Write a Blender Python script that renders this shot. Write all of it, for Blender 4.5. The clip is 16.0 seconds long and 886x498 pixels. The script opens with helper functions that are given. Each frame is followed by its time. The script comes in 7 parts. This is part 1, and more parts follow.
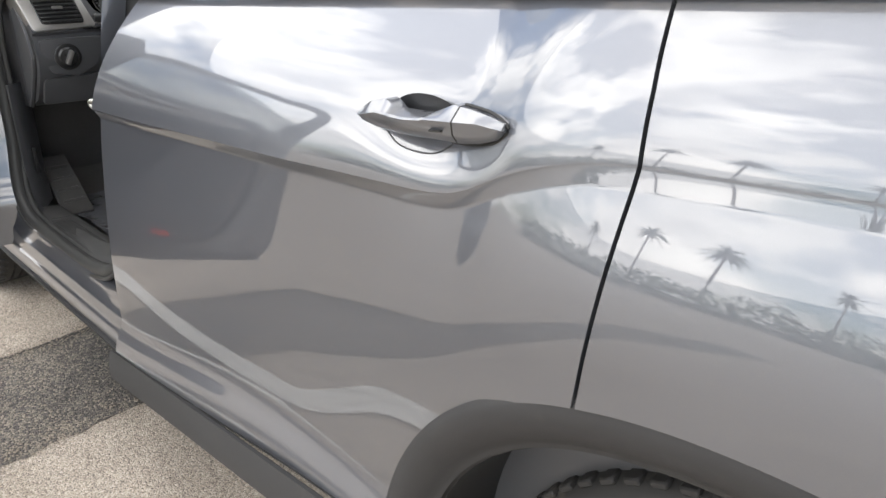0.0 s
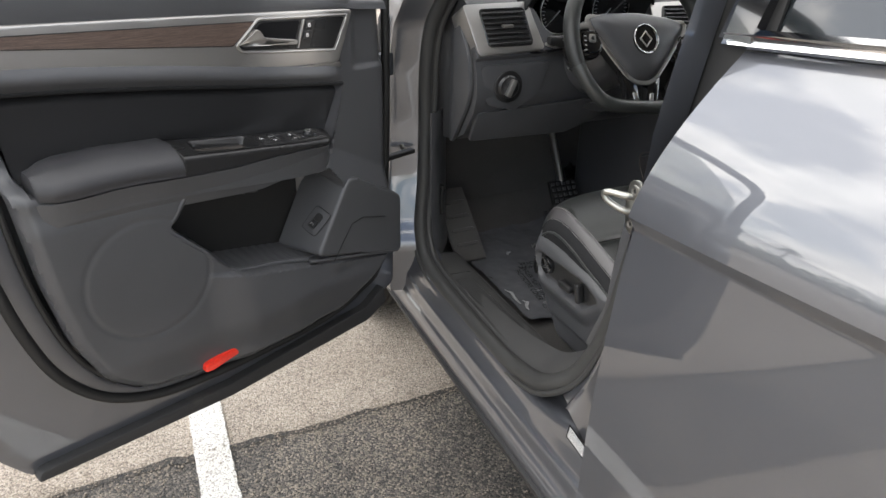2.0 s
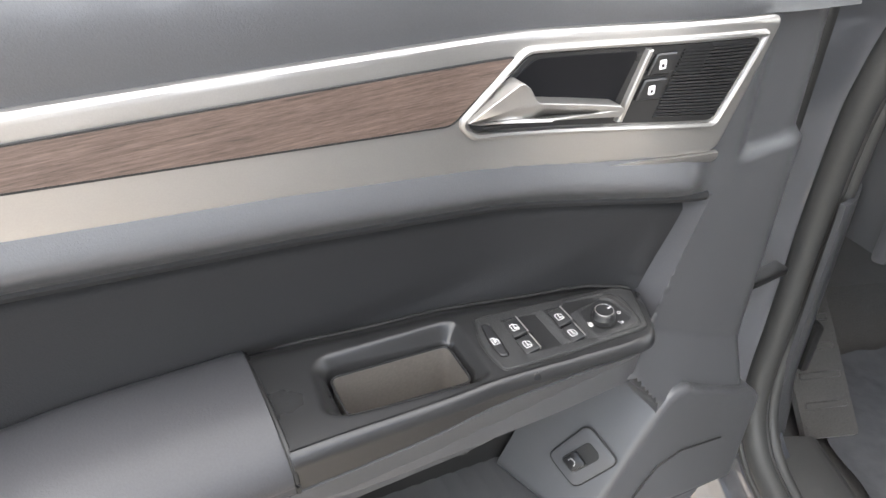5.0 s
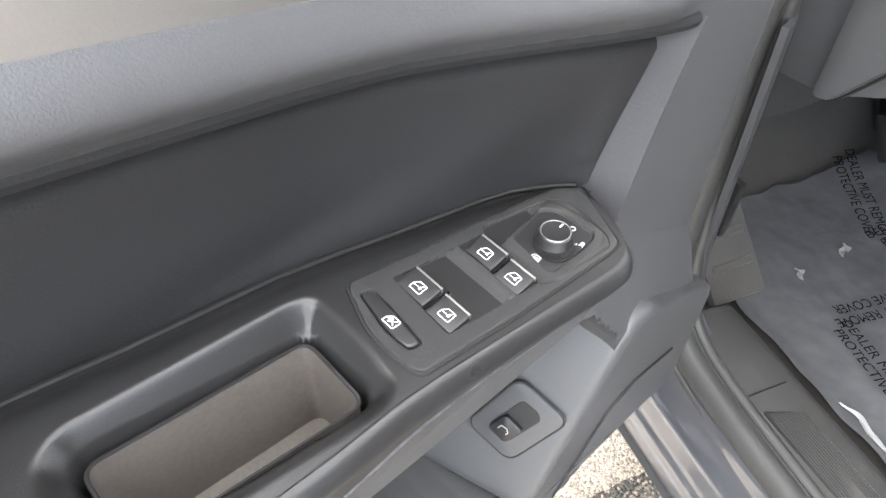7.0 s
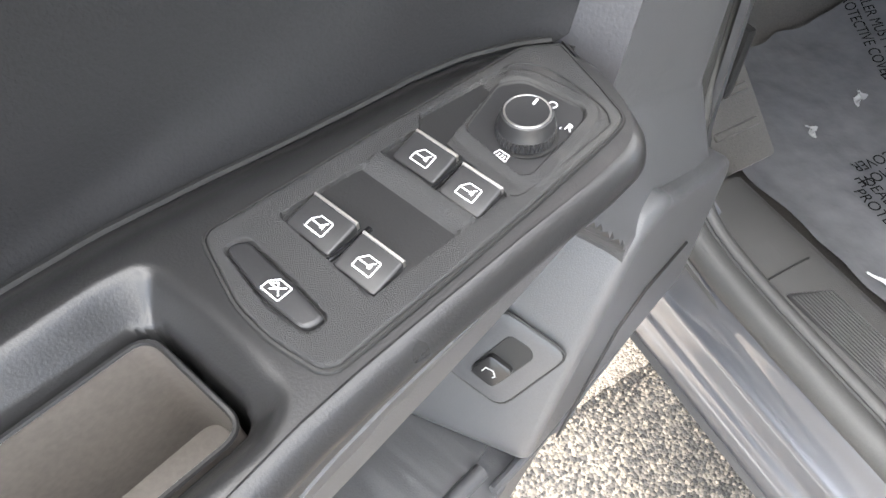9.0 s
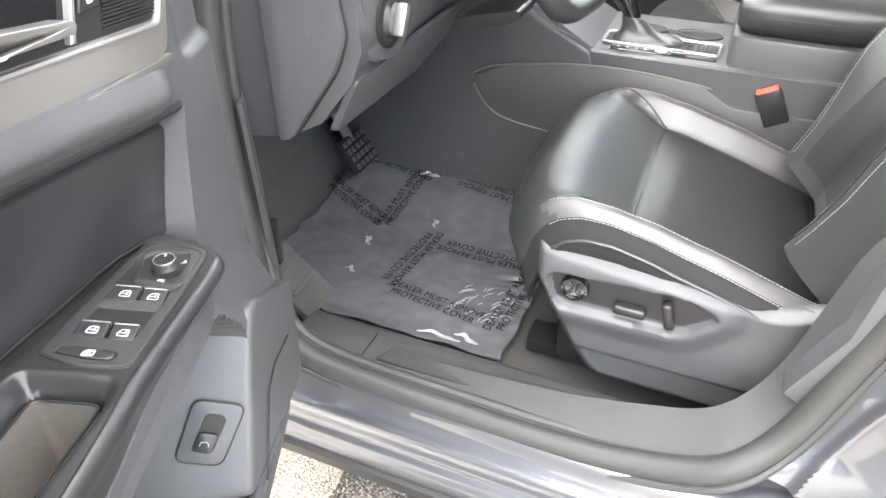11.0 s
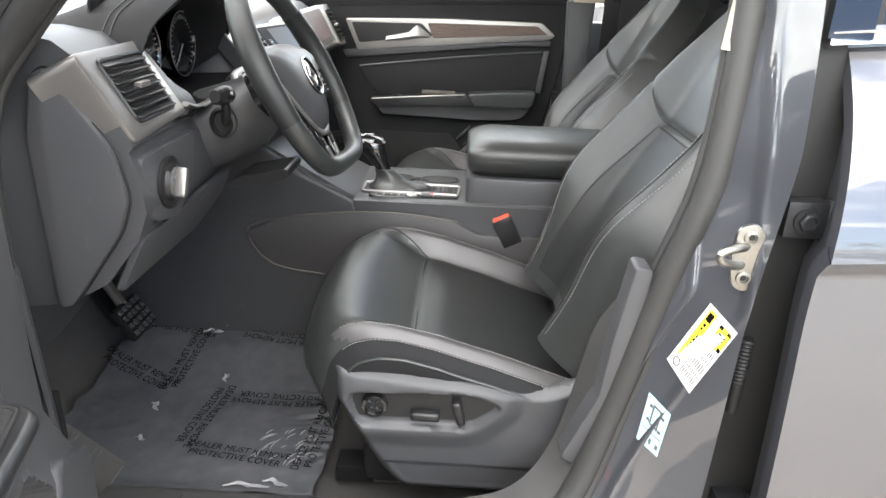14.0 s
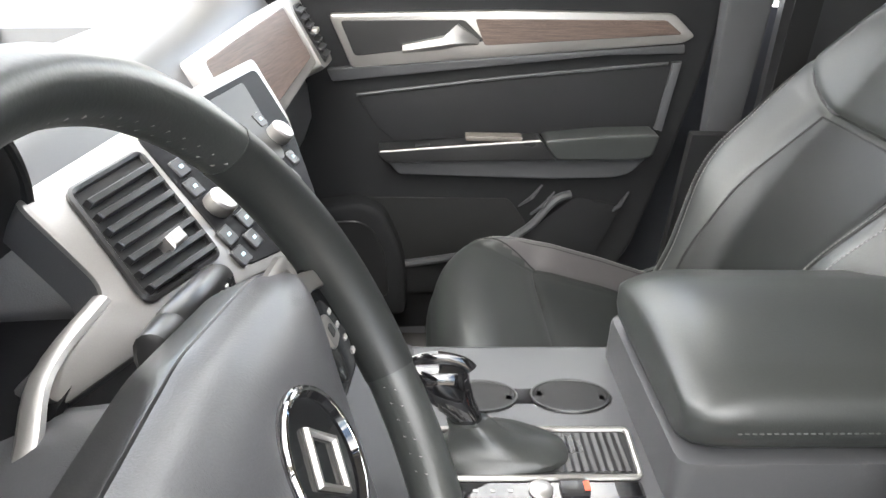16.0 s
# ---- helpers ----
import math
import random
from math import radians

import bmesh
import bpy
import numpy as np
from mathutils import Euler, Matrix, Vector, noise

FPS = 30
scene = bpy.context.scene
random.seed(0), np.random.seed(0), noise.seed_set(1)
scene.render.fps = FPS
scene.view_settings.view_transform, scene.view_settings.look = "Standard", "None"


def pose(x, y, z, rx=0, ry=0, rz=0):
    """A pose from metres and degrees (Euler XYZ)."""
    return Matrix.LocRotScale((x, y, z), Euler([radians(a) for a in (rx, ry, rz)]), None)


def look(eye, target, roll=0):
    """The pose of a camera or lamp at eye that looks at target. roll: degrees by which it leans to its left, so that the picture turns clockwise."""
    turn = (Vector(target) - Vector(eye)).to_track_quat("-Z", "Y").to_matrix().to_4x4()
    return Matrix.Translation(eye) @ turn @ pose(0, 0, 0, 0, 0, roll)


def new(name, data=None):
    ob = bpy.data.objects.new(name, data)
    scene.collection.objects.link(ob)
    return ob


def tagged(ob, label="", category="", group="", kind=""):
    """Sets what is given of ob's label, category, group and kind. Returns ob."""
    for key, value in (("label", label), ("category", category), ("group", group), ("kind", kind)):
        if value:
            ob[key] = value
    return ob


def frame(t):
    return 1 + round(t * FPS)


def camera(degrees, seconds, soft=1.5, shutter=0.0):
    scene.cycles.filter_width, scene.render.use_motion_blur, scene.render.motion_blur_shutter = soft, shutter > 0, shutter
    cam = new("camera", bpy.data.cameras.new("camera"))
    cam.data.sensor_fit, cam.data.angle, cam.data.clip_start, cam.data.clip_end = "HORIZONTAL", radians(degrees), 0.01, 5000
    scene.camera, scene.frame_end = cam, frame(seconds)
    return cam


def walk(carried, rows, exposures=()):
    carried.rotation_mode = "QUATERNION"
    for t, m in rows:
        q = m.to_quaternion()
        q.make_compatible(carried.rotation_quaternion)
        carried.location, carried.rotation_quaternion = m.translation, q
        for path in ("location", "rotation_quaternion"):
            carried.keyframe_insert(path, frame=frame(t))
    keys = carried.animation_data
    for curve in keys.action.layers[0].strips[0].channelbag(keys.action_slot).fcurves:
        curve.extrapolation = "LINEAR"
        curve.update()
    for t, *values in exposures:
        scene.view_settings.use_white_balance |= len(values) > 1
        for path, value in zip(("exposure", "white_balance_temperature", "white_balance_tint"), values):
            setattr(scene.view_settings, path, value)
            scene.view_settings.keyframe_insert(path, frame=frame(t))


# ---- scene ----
cam = camera(66.2, 16.0)
PATH = [
    (0, (0.041, -0.01, 1.413), (1.403, 1.189, 0.572), 2.3),
    (0.5, (0.031, 0.082, 1.413), (1.247, 1.421, 0.561), 2.1),
    (1, (-0.016, 0.313, 1.407), (1.064, 1.766, 0.556), 2.6),
    (1.5, (-0.046, 0.555, 1.406), (0.87, 2.11, 0.544), 1.8),
    (2, (0.03, 0.811, 1.422), (0.755, 2.446, 0.527), 0.8),
    (2.5, (0.048, 1.046, 1.413), (0.65, 2.728, 0.513), 0.6),
    (3, (0.06, 1.303, 1.417), (0.587, 2.999, 0.497), 0.9),
    (3.5, (0.081, 1.503, 1.397), (0.375, 3.226, 0.425), 0.9),
    (3.7, (0.1, 1.581, 1.394), (0.334, 3.3, 0.4), 1.3),
    (6, (0.16, 1.892, 1.367), (0.36, 3.437, 0.113), -3.5),
    (6.5, (0.164, 1.963, 1.301), (0.623, 3.421, 0.012), -1.8),
    (7, (0.181, 2.051, 1.242), (0.736, 3.326, -0.196), 1.8),
    (7.5, (0.218, 2.106, 1.199), (0.692, 3.228, -0.387), -0.5),
    (8, (0.246, 2.143, 1.159), (0.667, 3.214, -0.476), -2.8),
    (8.2, (0.251, 2.154, 1.147), (0.657, 3.204, -0.506), -3.2),
    (10.3, (0.141, 2.005, 1.219), (1.233, 2.832, -0.238), 0.7),
    (10.5, (0.113, 1.982, 1.246), (1.344, 2.713, -0.15), 1.7),
    (11, (0.02, 1.899, 1.31), (1.53, 2.506, 0.147), 0.9),
    (11.5, (-0.096, 1.866, 1.355), (1.584, 2.262, 0.344), -0.1),
    (12, (-0.194, 1.903, 1.365), (1.622, 2.079, 0.545), -0.2),
    (12.5, (-0.26, 1.938, 1.362), (1.592, 1.997, 0.61), 1.2),
    (13, (-0.282, 1.951, 1.358), (1.582, 1.99, 0.634), 1.7),
    (13.5, (-0.256, 1.94, 1.349), (1.61, 1.941, 0.63), 3.2),
    (14, (-0.097, 1.897, 1.327), (1.758, 1.927, 0.58), 2.7),
    (14.5, (0.141, 1.84, 1.323), (1.992, 1.909, 0.569), 2.0),
    (15, (0.421, 1.909, 1.291), (2.259, 1.985, 0.507), 0.0),
    (15.5, (0.709, 2.069, 1.344), (2.51, 2.02, 0.475), 0.7),
    (16, (0.929, 2.131, 1.378), (2.704, 2.045, 0.46), 1.7),
]
walk(cam, [(t, look(eye, target, roll)) for t, eye, target, roll in PATH],
     [(0, 0.88), (0.5, 0.28), (1.0, 0.15), (1.5, 0.35), (2.0, 0.7), (2.5, 1.18), (3.0, 1.6), (3.5, 1.88), (6.0, 2.3), (7.0, 2.62), (7.5, 2.78), (8.2, 2.82), (10.5, 2.77), (11.0, 2.88), (11.5, 2.95), (12.0, 2.6), (12.5, 2.15), (13.5, 1.82), (14.5, 1.97), (15.5, 2.45), (16.0, 2.32)])

# ---- world, sun, exposure ----
SUN_EL, SUN_AZ = 50.0, -114.0
world = bpy.data.worlds.new("sky")
scene.world = world
world.use_nodes = True
wt = world.node_tree
wt.nodes.clear()
w_out = wt.nodes.new("ShaderNodeOutputWorld")
w_bg = wt.nodes.new("ShaderNodeBackground")
w_sky = wt.nodes.new("ShaderNodeTexSky")
w_sky.sky_type = "NISHITA"
w_sky.sun_disc = False
w_sky.sun_elevation, w_sky.sun_rotation = radians(SUN_EL), radians(SUN_AZ + 180)
w_bg.inputs["Strength"].default_value = 0.155
w_tc = wt.nodes.new("ShaderNodeTexCoord")
w_map = wt.nodes.new("ShaderNodeMapping")
w_map.inputs["Scale"].default_value = (1.0, 1.0, 1.7)
w_noise = wt.nodes.new("ShaderNodeTexNoise")
w_noise.inputs["Scale"].default_value = 3.3
w_noise.inputs["Detail"].default_value = 7.0
w_noise.inputs["Roughness"].default_value = 0.58
w_ramp = wt.nodes.new("ShaderNodeValToRGB")
w_ramp.color_ramp.elements[0].position, w_ramp.color_ramp.elements[1].position = 0.42, 0.54
w_noise2 = wt.nodes.new("ShaderNodeTexNoise")
w_noise2.inputs["Scale"].default_value = 5.0
w_noise2.inputs["Detail"].default_value = 6.0
w_ramp2 = wt.nodes.new("ShaderNodeValToRGB")
w_ramp2.color_ramp.elements[0].position, w_ramp2.color_ramp.elements[1].position = 0.3, 0.7
w_ramp2.color_ramp.elements[0].color = (6.2, 6.4, 6.8, 1)
w_ramp2.color_ramp.elements[1].color = (18.5, 18.0, 17.2, 1)
w_mix = wt.nodes.new("ShaderNodeMix")
w_mix.data_type = "RGBA"
wt.links.new(w_tc.outputs["Generated"], w_map.inputs["Vector"])
wt.links.new(w_map.outputs["Vector"], w_noise.inputs["Vector"])
wt.links.new(w_map.outputs["Vector"], w_noise2.inputs["Vector"])
wt.links.new(w_noise.outputs["Fac"], w_ramp.inputs["Fac"])
wt.links.new(w_noise2.outputs["Fac"], w_ramp2.inputs["Fac"])
wt.links.new(w_ramp.outputs["Color"], w_mix.inputs["Factor"])
wt.links.new(w_sky.outputs["Color"], w_mix.inputs["A"])
wt.links.new(w_ramp2.outputs["Color"], w_mix.inputs["B"])
wt.links.new(w_mix.outputs["Result"], w_bg.inputs["Color"])
wt.links.new(w_bg.outputs["Background"], w_out.inputs["Surface"])

sun = new("sun", bpy.data.lights.new("sun", "SUN"))
sun.data.energy, sun.data.angle, sun.data.color = 2.0, radians(90), (1.0, 0.95, 0.88)
sun.matrix_world = pose(0, 0, 30, 90 - SUN_EL, 0, SUN_AZ)


# ---- materials ----
def material(name, base, rough=0.5, metal=0.0, coat=0.0, spots=(), grain=0.0, grain_scale=400.0,
             vary=0.12, vary_scale=6.0, spec=0.5, stretch=(1, 1, 1), dirt=None, dirt_at=0.62, sheen=0.0, relief=0.0006, uneven=0.06):
    """A procedural surface: colour that varies at a large and a small scale, uneven gloss, fine relief."""
    m = bpy.data.materials.new(name)
    m.use_nodes = True
    t = m.node_tree
    b = t.nodes["Principled BSDF"]
    b.inputs["Metallic"].default_value = metal
    b.inputs["Coat Weight"].default_value = coat
    b.inputs["Coat Roughness"].default_value = 0.02
    b.inputs["Coat IOR"].default_value = 1.85
    b.inputs["Specular IOR Level"].default_value = spec
    b.inputs["Sheen Weight"].default_value = sheen
    tc = t.nodes.new("ShaderNodeTexCoord")
    mp = t.nodes.new("ShaderNodeMapping")
    mp.inputs["Scale"].default_value = stretch
    t.links.new(tc.outputs["Object"], mp.inputs["Vector"])
    n1 = t.nodes.new("ShaderNodeTexNoise")
    n1.inputs["Scale"].default_value = vary_scale
    n1.inputs["Detail"].default_value = 6.0
    n2 = t.nodes.new("ShaderNodeTexNoise")
    n2.inputs["Scale"].default_value = grain_scale
    n2.inputs["Detail"].default_value = 3.0
    t.links.new(mp.outputs["Vector"], n1.inputs["Vector"])
    t.links.new(mp.outputs["Vector"], n2.inputs["Vector"])
    add = t.nodes.new("ShaderNodeMath")
    add.operation = "MULTIPLY_ADD"
    add.inputs[1].default_value = 0.5
    t.links.new(n2.outputs["Fac"], add.inputs[0])
    half = t.nodes.new("ShaderNodeMath")
    half.operation = "MULTIPLY"
    half.inputs[1].default_value = 0.5
    t.links.new(n1.outputs["Fac"], half.inputs[0])
    t.links.new(half.outputs[0], add.inputs[2])
    ramp = t.nodes.new("ShaderNodeValToRGB")
    e = ramp.color_ramp.elements
    e[0].position, e[1].position = 0.3, 0.7
    e[0].color = (*[c * (1 - vary) for c in base], 1)
    e[1].color = (*[min(1, c * (1 + vary)) for c in base], 1)
    t.links.new(add.outputs[0], ramp.inputs["Fac"])
    colour = ramp.outputs["Color"]
    if dirt:
        n3 = t.nodes.new("ShaderNodeTexNoise")
        n3.inputs["Scale"].default_value = 9.0
        n3.inputs["Detail"].default_value = 9.0
        n3.inputs["Roughness"].default_value = 0.7
        t.links.new(tc.outputs["Object"], n3.inputs["Vector"])
        r3 = t.nodes.new("ShaderNodeValToRGB")
        r3.color_ramp.elements[0].position, r3.color_ramp.elements[1].position = dirt_at, dirt_at + 0.16
        t.links.new(n3.outputs["Fac"], r3.inputs["Fac"])
        mx = t.nodes.new("ShaderNodeMix")
        mx.data_type = "RGBA"
        mx.inputs["B"].default_value = (*dirt, 1)
        t.links.new(r3.outputs["Color"], mx.inputs["Factor"])
        t.links.new(colour, mx.inputs["A"])
        colour = mx.outputs["Result"]
    t.links.new(colour, b.inputs["Base Color"])
    rr = t.nodes.new("ShaderNodeMapRange")
    rr.inputs["To Min"].default_value = max(0.02, rough - uneven)
    rr.inputs["To Max"].default_value = min(1, rough + uneven)
    t.links.new(n1.outputs["Fac"], rr.inputs["Value"])
    t.links.new(rr.outputs["Result"], b.inputs["Roughness"])
    if grain:
        bump = t.nodes.new("ShaderNodeBump")
        bump.inputs["Strength"].default_value = grain
        bump.inputs["Distance"].default_value = relief
        t.links.new(n2.outputs["Fac"], bump.inputs["Height"])
        t.links.new(bump.outputs["Normal"], b.inputs["Normal"])
    return m


PAINT = material("grey metallic paint", (0.118, 0.124, 0.141), 0.40, 0.70, 1.0, vary=0.06, grain_scale=1500, vary_scale=2)
PLASTIC = material("charcoal moulded plastic", (0.063, 0.064, 0.068), 0.35, grain=0.35, grain_scale=900, dirt=(0.11, 0.108, 0.105), dirt_at=0.64)
# Vinyl of the inserts; also a shaded stand-in for passenger door trim and cushion sides.
SOFT_AND_SHADE = material("soft charcoal vinyl and shaded trim", (0.021, 0.0213, 0.0225), 0.68, grain=0.5, grain_scale=700, vary=0.1, spec=0.13)
BLACK = material("black satin plastic", (0.018, 0.018, 0.0185), 0.29, grain=0.16, grain_scale=1100, dirt=(0.040, 0.039, 0.038), dirt_at=0.66)
BUTTON = material("smooth black switch plastic", (0.020, 0.020, 0.021), 0.36, grain=0.1, grain_scale=900, dirt=(0.05, 0.048, 0.046), dirt_at=0.68)
GRAINED = material("coarse grained black plastic", (0.020, 0.020, 0.0205), 0.42, grain=0.8, grain_scale=2600, relief=0.0007, vary=0.35, dirt=(0.055, 0.053, 0.050), dirt_at=0.62)
LINING = material("grey brown rubber lining", (0.115, 0.103, 0.092), 0.55, grain=0.15, vary=0.2, vary_scale=14, dirt=(0.05, 0.046, 0.042), dirt_at=0.6)
GLOSS = material("gloss black plastic", (0.008, 0.008, 0.009), 0.08, coat=0.6)
CLAD = material("unpainted cladding plastic", (0.022, 0.022, 0.023), 0.62, grain=0.4, grain_scale=600, dirt=(0.04, 0.038, 0.035), dirt_at=0.6)
# Also the flat black sheets that stand for shade in pockets, vents and the hinge gap.
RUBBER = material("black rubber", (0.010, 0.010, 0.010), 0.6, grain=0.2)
SEAL = material("dull grey black rubber", (0.040, 0.040, 0.039), 0.52, grain=0.25, grain_scale=500, vary=0.15, spec=0.45)
SILLP = material("rough charcoal sill plastic", (0.048, 0.0475, 0.047), 0.58, grain=0.4, grain_scale=800, spec=0.35, dirt=(0.075, 0.070, 0.064), dirt_at=0.6)
GREYINK = material("dark grey print", (0.10, 0.10, 0.10), 0.6)
LABEL = material("off white label paper", (0.60, 0.60, 0.585), 0.45, vary=0.04)
PADV = material("soft black vinyl padding", (0.036, 0.036, 0.039), 0.50, grain=0.3, grain_scale=600, vary=0.12, spec=0.4)
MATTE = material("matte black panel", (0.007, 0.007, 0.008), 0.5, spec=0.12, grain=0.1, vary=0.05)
TYRE = material("tyre rubber", (0.022, 0.021, 0.020), 0.75, grain=0.4, grain_scale=300, dirt=(0.07, 0.06, 0.05), dirt_at=0.55)
LEATHER = material("black leather", (0.031, 0.0335, 0.0325), 0.37, grain=0.18, grain_scale=420, vary=0.12, spec=0.65, uneven=0.02)
PERF = material("perforated black leather", (0.017, 0.0185, 0.018), 0.44, grain=0.15, grain_scale=500, vary=0.12, uneven=0.02)
BOLSTER = material("charcoal grained vinyl", (0.056, 0.052, 0.0535), 0.40, grain=0.2, grain_scale=420, vary=0.12, spec=0.9, uneven=0.02)
THREAD = material("pale grey thread", (0.32, 0.31, 0.30), 0.7)
SILVER = material("satin silver trim", (0.40, 0.388, 0.372), 0.36, 0.85, vary=0.05, grain_scale=900, grain=0.1)
CHROME = material("chrome", (0.82, 0.82, 0.83), 0.08, 1.0, vary=0.03)
STEEL = material("zinc plated steel", (0.36, 0.355, 0.33), 0.30, 1.0, vary=0.15, grain=0.1)
HINGE_GREY = material("dark grey coated steel and recess shade", (0.030, 0.031, 0.034), 0.38, 0.5, vary=0.2, grain=0.1)
WOOD = material("brown wood grain inlay", (0.095, 0.067, 0.055), 0.42, vary=0.75, vary_scale=9, grain_scale=60, grain=0.25, stretch=(2.2, 2.2, 60))
CARPET = material("dark grey carpet", (0.065, 0.062, 0.059), 0.95, grain=1.0, grain_scale=420, vary=0.35, sheen=0.2)
CREAM = material("cream headliner fabric", (0.50, 0.455, 0.37), 0.9, grain=0.3, vary=0.05)
RED = material("red reflector", (0.75, 0.03, 0.015), 0.2, coat=0.5, vary=0.25, grain_scale=300)
ORANGE = material("orange red plastic", (0.72, 0.11, 0.06), 0.4)
WHITE = material("white print", (0.8, 0.8, 0.8), 0.5, vary=0.04)
ICON = material("grey printed sign", (0.40, 0.40, 0.40), 0.5, vary=0.04)
YELLOW = material("yellow print", (0.78, 0.62, 0.05), 0.5, vary=0.04)
PALEBLUE = material("pale blue sticker", (0.40, 0.57, 0.64), 0.4, vary=0.05)
INK = material("black ink", (0.006, 0.006, 0.007), 0.8, spec=0.06)
GREEN = material("leaf green", (0.06, 0.10, 0.03), 0.6, vary=0.4, vary_scale=20)
TRUNK = material("tree bark", (0.16, 0.12, 0.09), 0.9, vary=0.35, grain=0.8, grain_scale=60)
STUCCO = material("pale stucco", (0.55, 0.52, 0.47), 0.9, vary=0.08, grain=0.4, grain_scale=90)
DARKGLASS = material("dark window glass", (0.015, 0.018, 0.02), 0.05, coat=0.5)
SCREEN = material("dull grey screen", (0.035, 0.035, 0.034), 0.34, spec=0.35, vary=0.05)
WHITEPAINT = material("white car paint", (0.75, 0.75, 0.74), 0.25, 0.0, 1.0, vary=0.03)
SILVERPAINT = material("silver car paint", (0.45, 0.46, 0.48), 0.3, 0.7, 1.0, vary=0.03)


def glass_material(name, tint, rough=0.0):
    m = bpy.data.materials.new(name)
    m.use_nodes = True
    b = m.node_tree.nodes["Principled BSDF"]
    b.inputs["Base Color"].default_value = (*tint, 1)
    b.inputs["Transmission Weight"].default_value = 1.0
    b.inputs["Roughness"].default_value = rough
    b.inputs["IOR"].default_value = 1.45
    return m


GLASS = glass_material("clear glass", (0.95, 0.97, 0.96))
TINTED = glass_material("tinted glass", (0.35, 0.37, 0.37))


def ground_material(name, tones, scale, rough, bump, stain, lo=0.35, hi=0.68):
    """Chip-seal and asphalt: stones of several tones in a binder, stained at a larger scale."""
    m = bpy.data.materials.new(name)
    m.use_nodes = True
    t = m.node_tree
    b = t.nodes["Principled BSDF"]
    tc = t.nodes.new("ShaderNodeTexCoord")
    v = t.nodes.new("ShaderNodeTexVoronoi")
    v.inputs["Scale"].default_value = scale
    t.links.new(tc.outputs["Object"], v.inputs["Vector"])
    sep = t.nodes.new("ShaderNodeSeparateColor")
    t.links.new(v.outputs["Color"], sep.inputs["Color"])
    ramp = t.nodes.new("ShaderNodeValToRGB")
    while len(ramp.color_ramp.elements) < len(tones):
        ramp.color_ramp.elements.new(0.5)
    for k, c in enumerate(tones):
        ramp.color_ramp.elements[k].position = k / (len(tones) - 1)
        ramp.color_ramp.elements[k].color = (*c, 1)
    t.links.new(sep.outputs["Red"], ramp.inputs["Fac"])
    n = t.nodes.new("ShaderNodeTexNoise")
    n.inputs["Scale"].default_value = 1.6
    n.inputs["Detail"].default_value = 9.0
    n.inputs["Roughness"].default_value = 0.65
    t.links.new(tc.outputs["Object"], n.inputs["Vector"])
    r2 = t.nodes.new("ShaderNodeValToRGB")
    r2.color_ramp.elements[0].position, r2.color_ramp.elements[1].position = lo, hi
    t.links.new(n.outputs["Fac"], r2.inputs["Fac"])
    mx = t.nodes.new("ShaderNodeMix")
    mx.data_type, mx.blend_type = "RGBA", "MULTIPLY"
    mx.inputs["B"].default_value = (*stain, 1)
    t.links.new(r2.outputs["Color"], mx.inputs["Factor"])
    t.links.new(ramp.outputs["Color"], mx.inputs["A"])
    t.links.new(mx.outputs["Result"], b.inputs["Base Color"])
    b.inputs["Roughness"].default_value = rough
    bp = t.nodes.new("ShaderNodeBump")
    bp.inputs["Strength"].default_value = bump
    bp.inputs["Distance"].default_value = 0.004
    bp.invert = True
    t.links.new(v.outputs["Distance"], bp.inputs["Height"])
    t.links.new(bp.outputs["Normal"], b.inputs["Normal"])
    return m


CHIP = ground_material("tan chip-seal asphalt", [(0.16, 0.14, 0.12), (0.36, 0.31, 0.26), (0.46, 0.40, 0.33), (0.60, 0.54, 0.47)], 260, 0.9, 0.8, (0.72, 0.70, 0.68))
PATCH = ground_material("dark asphalt patch", [(0.040, 0.037, 0.035), (0.090, 0.083, 0.076), (0.165, 0.145, 0.12), (0.32, 0.275, 0.22)], 185, 0.78, 0.9, (0.42, 0.43, 0.45), 0.42, 0.60)
TAR = ground_material("tar sealed joint", [(0.03, 0.03, 0.03), (0.06, 0.055, 0.05), (0.12, 0.10, 0.08)], 180, 0.8, 0.9, (0.7, 0.7, 0.7))
LINE = ground_material("worn white line paint", [(0.35, 0.33, 0.3), (0.70, 0.69, 0.66), (0.76, 0.75, 0.72), (0.80, 0.79, 0.77)], 240, 0.85, 0.7, (0.82, 0.81, 0.79))

STONE = material("tan and grey stone", (0.24, 0.205, 0.165), 0.85, vary=0.6, vary_scale=120, grain_scale=500)


# ---- building tools ----
def part(name, bm, mat, parent=None, label="", sharp=38):
    me = bpy.data.meshes.new(name)
    bmesh.ops.recalc_face_normals(bm, faces=bm.faces)
    bm.to_mesh(me)
    bm.free()
    me.materials.append(mat)
    for p in me.polygons:
        p.use_smooth = True
    me.set_sharp_from_angle(angle=radians(sharp))
    ob = new(name, me)
    if parent:
        ob.parent = parent
    if label:
        ob["label"] = label
    return ob


def thing(name, label, category, group="", kind="", m=None):
    ob = new(name)
    if m is not None:
        ob.matrix_world = m
    return tagged(ob, label, category, group, kind)


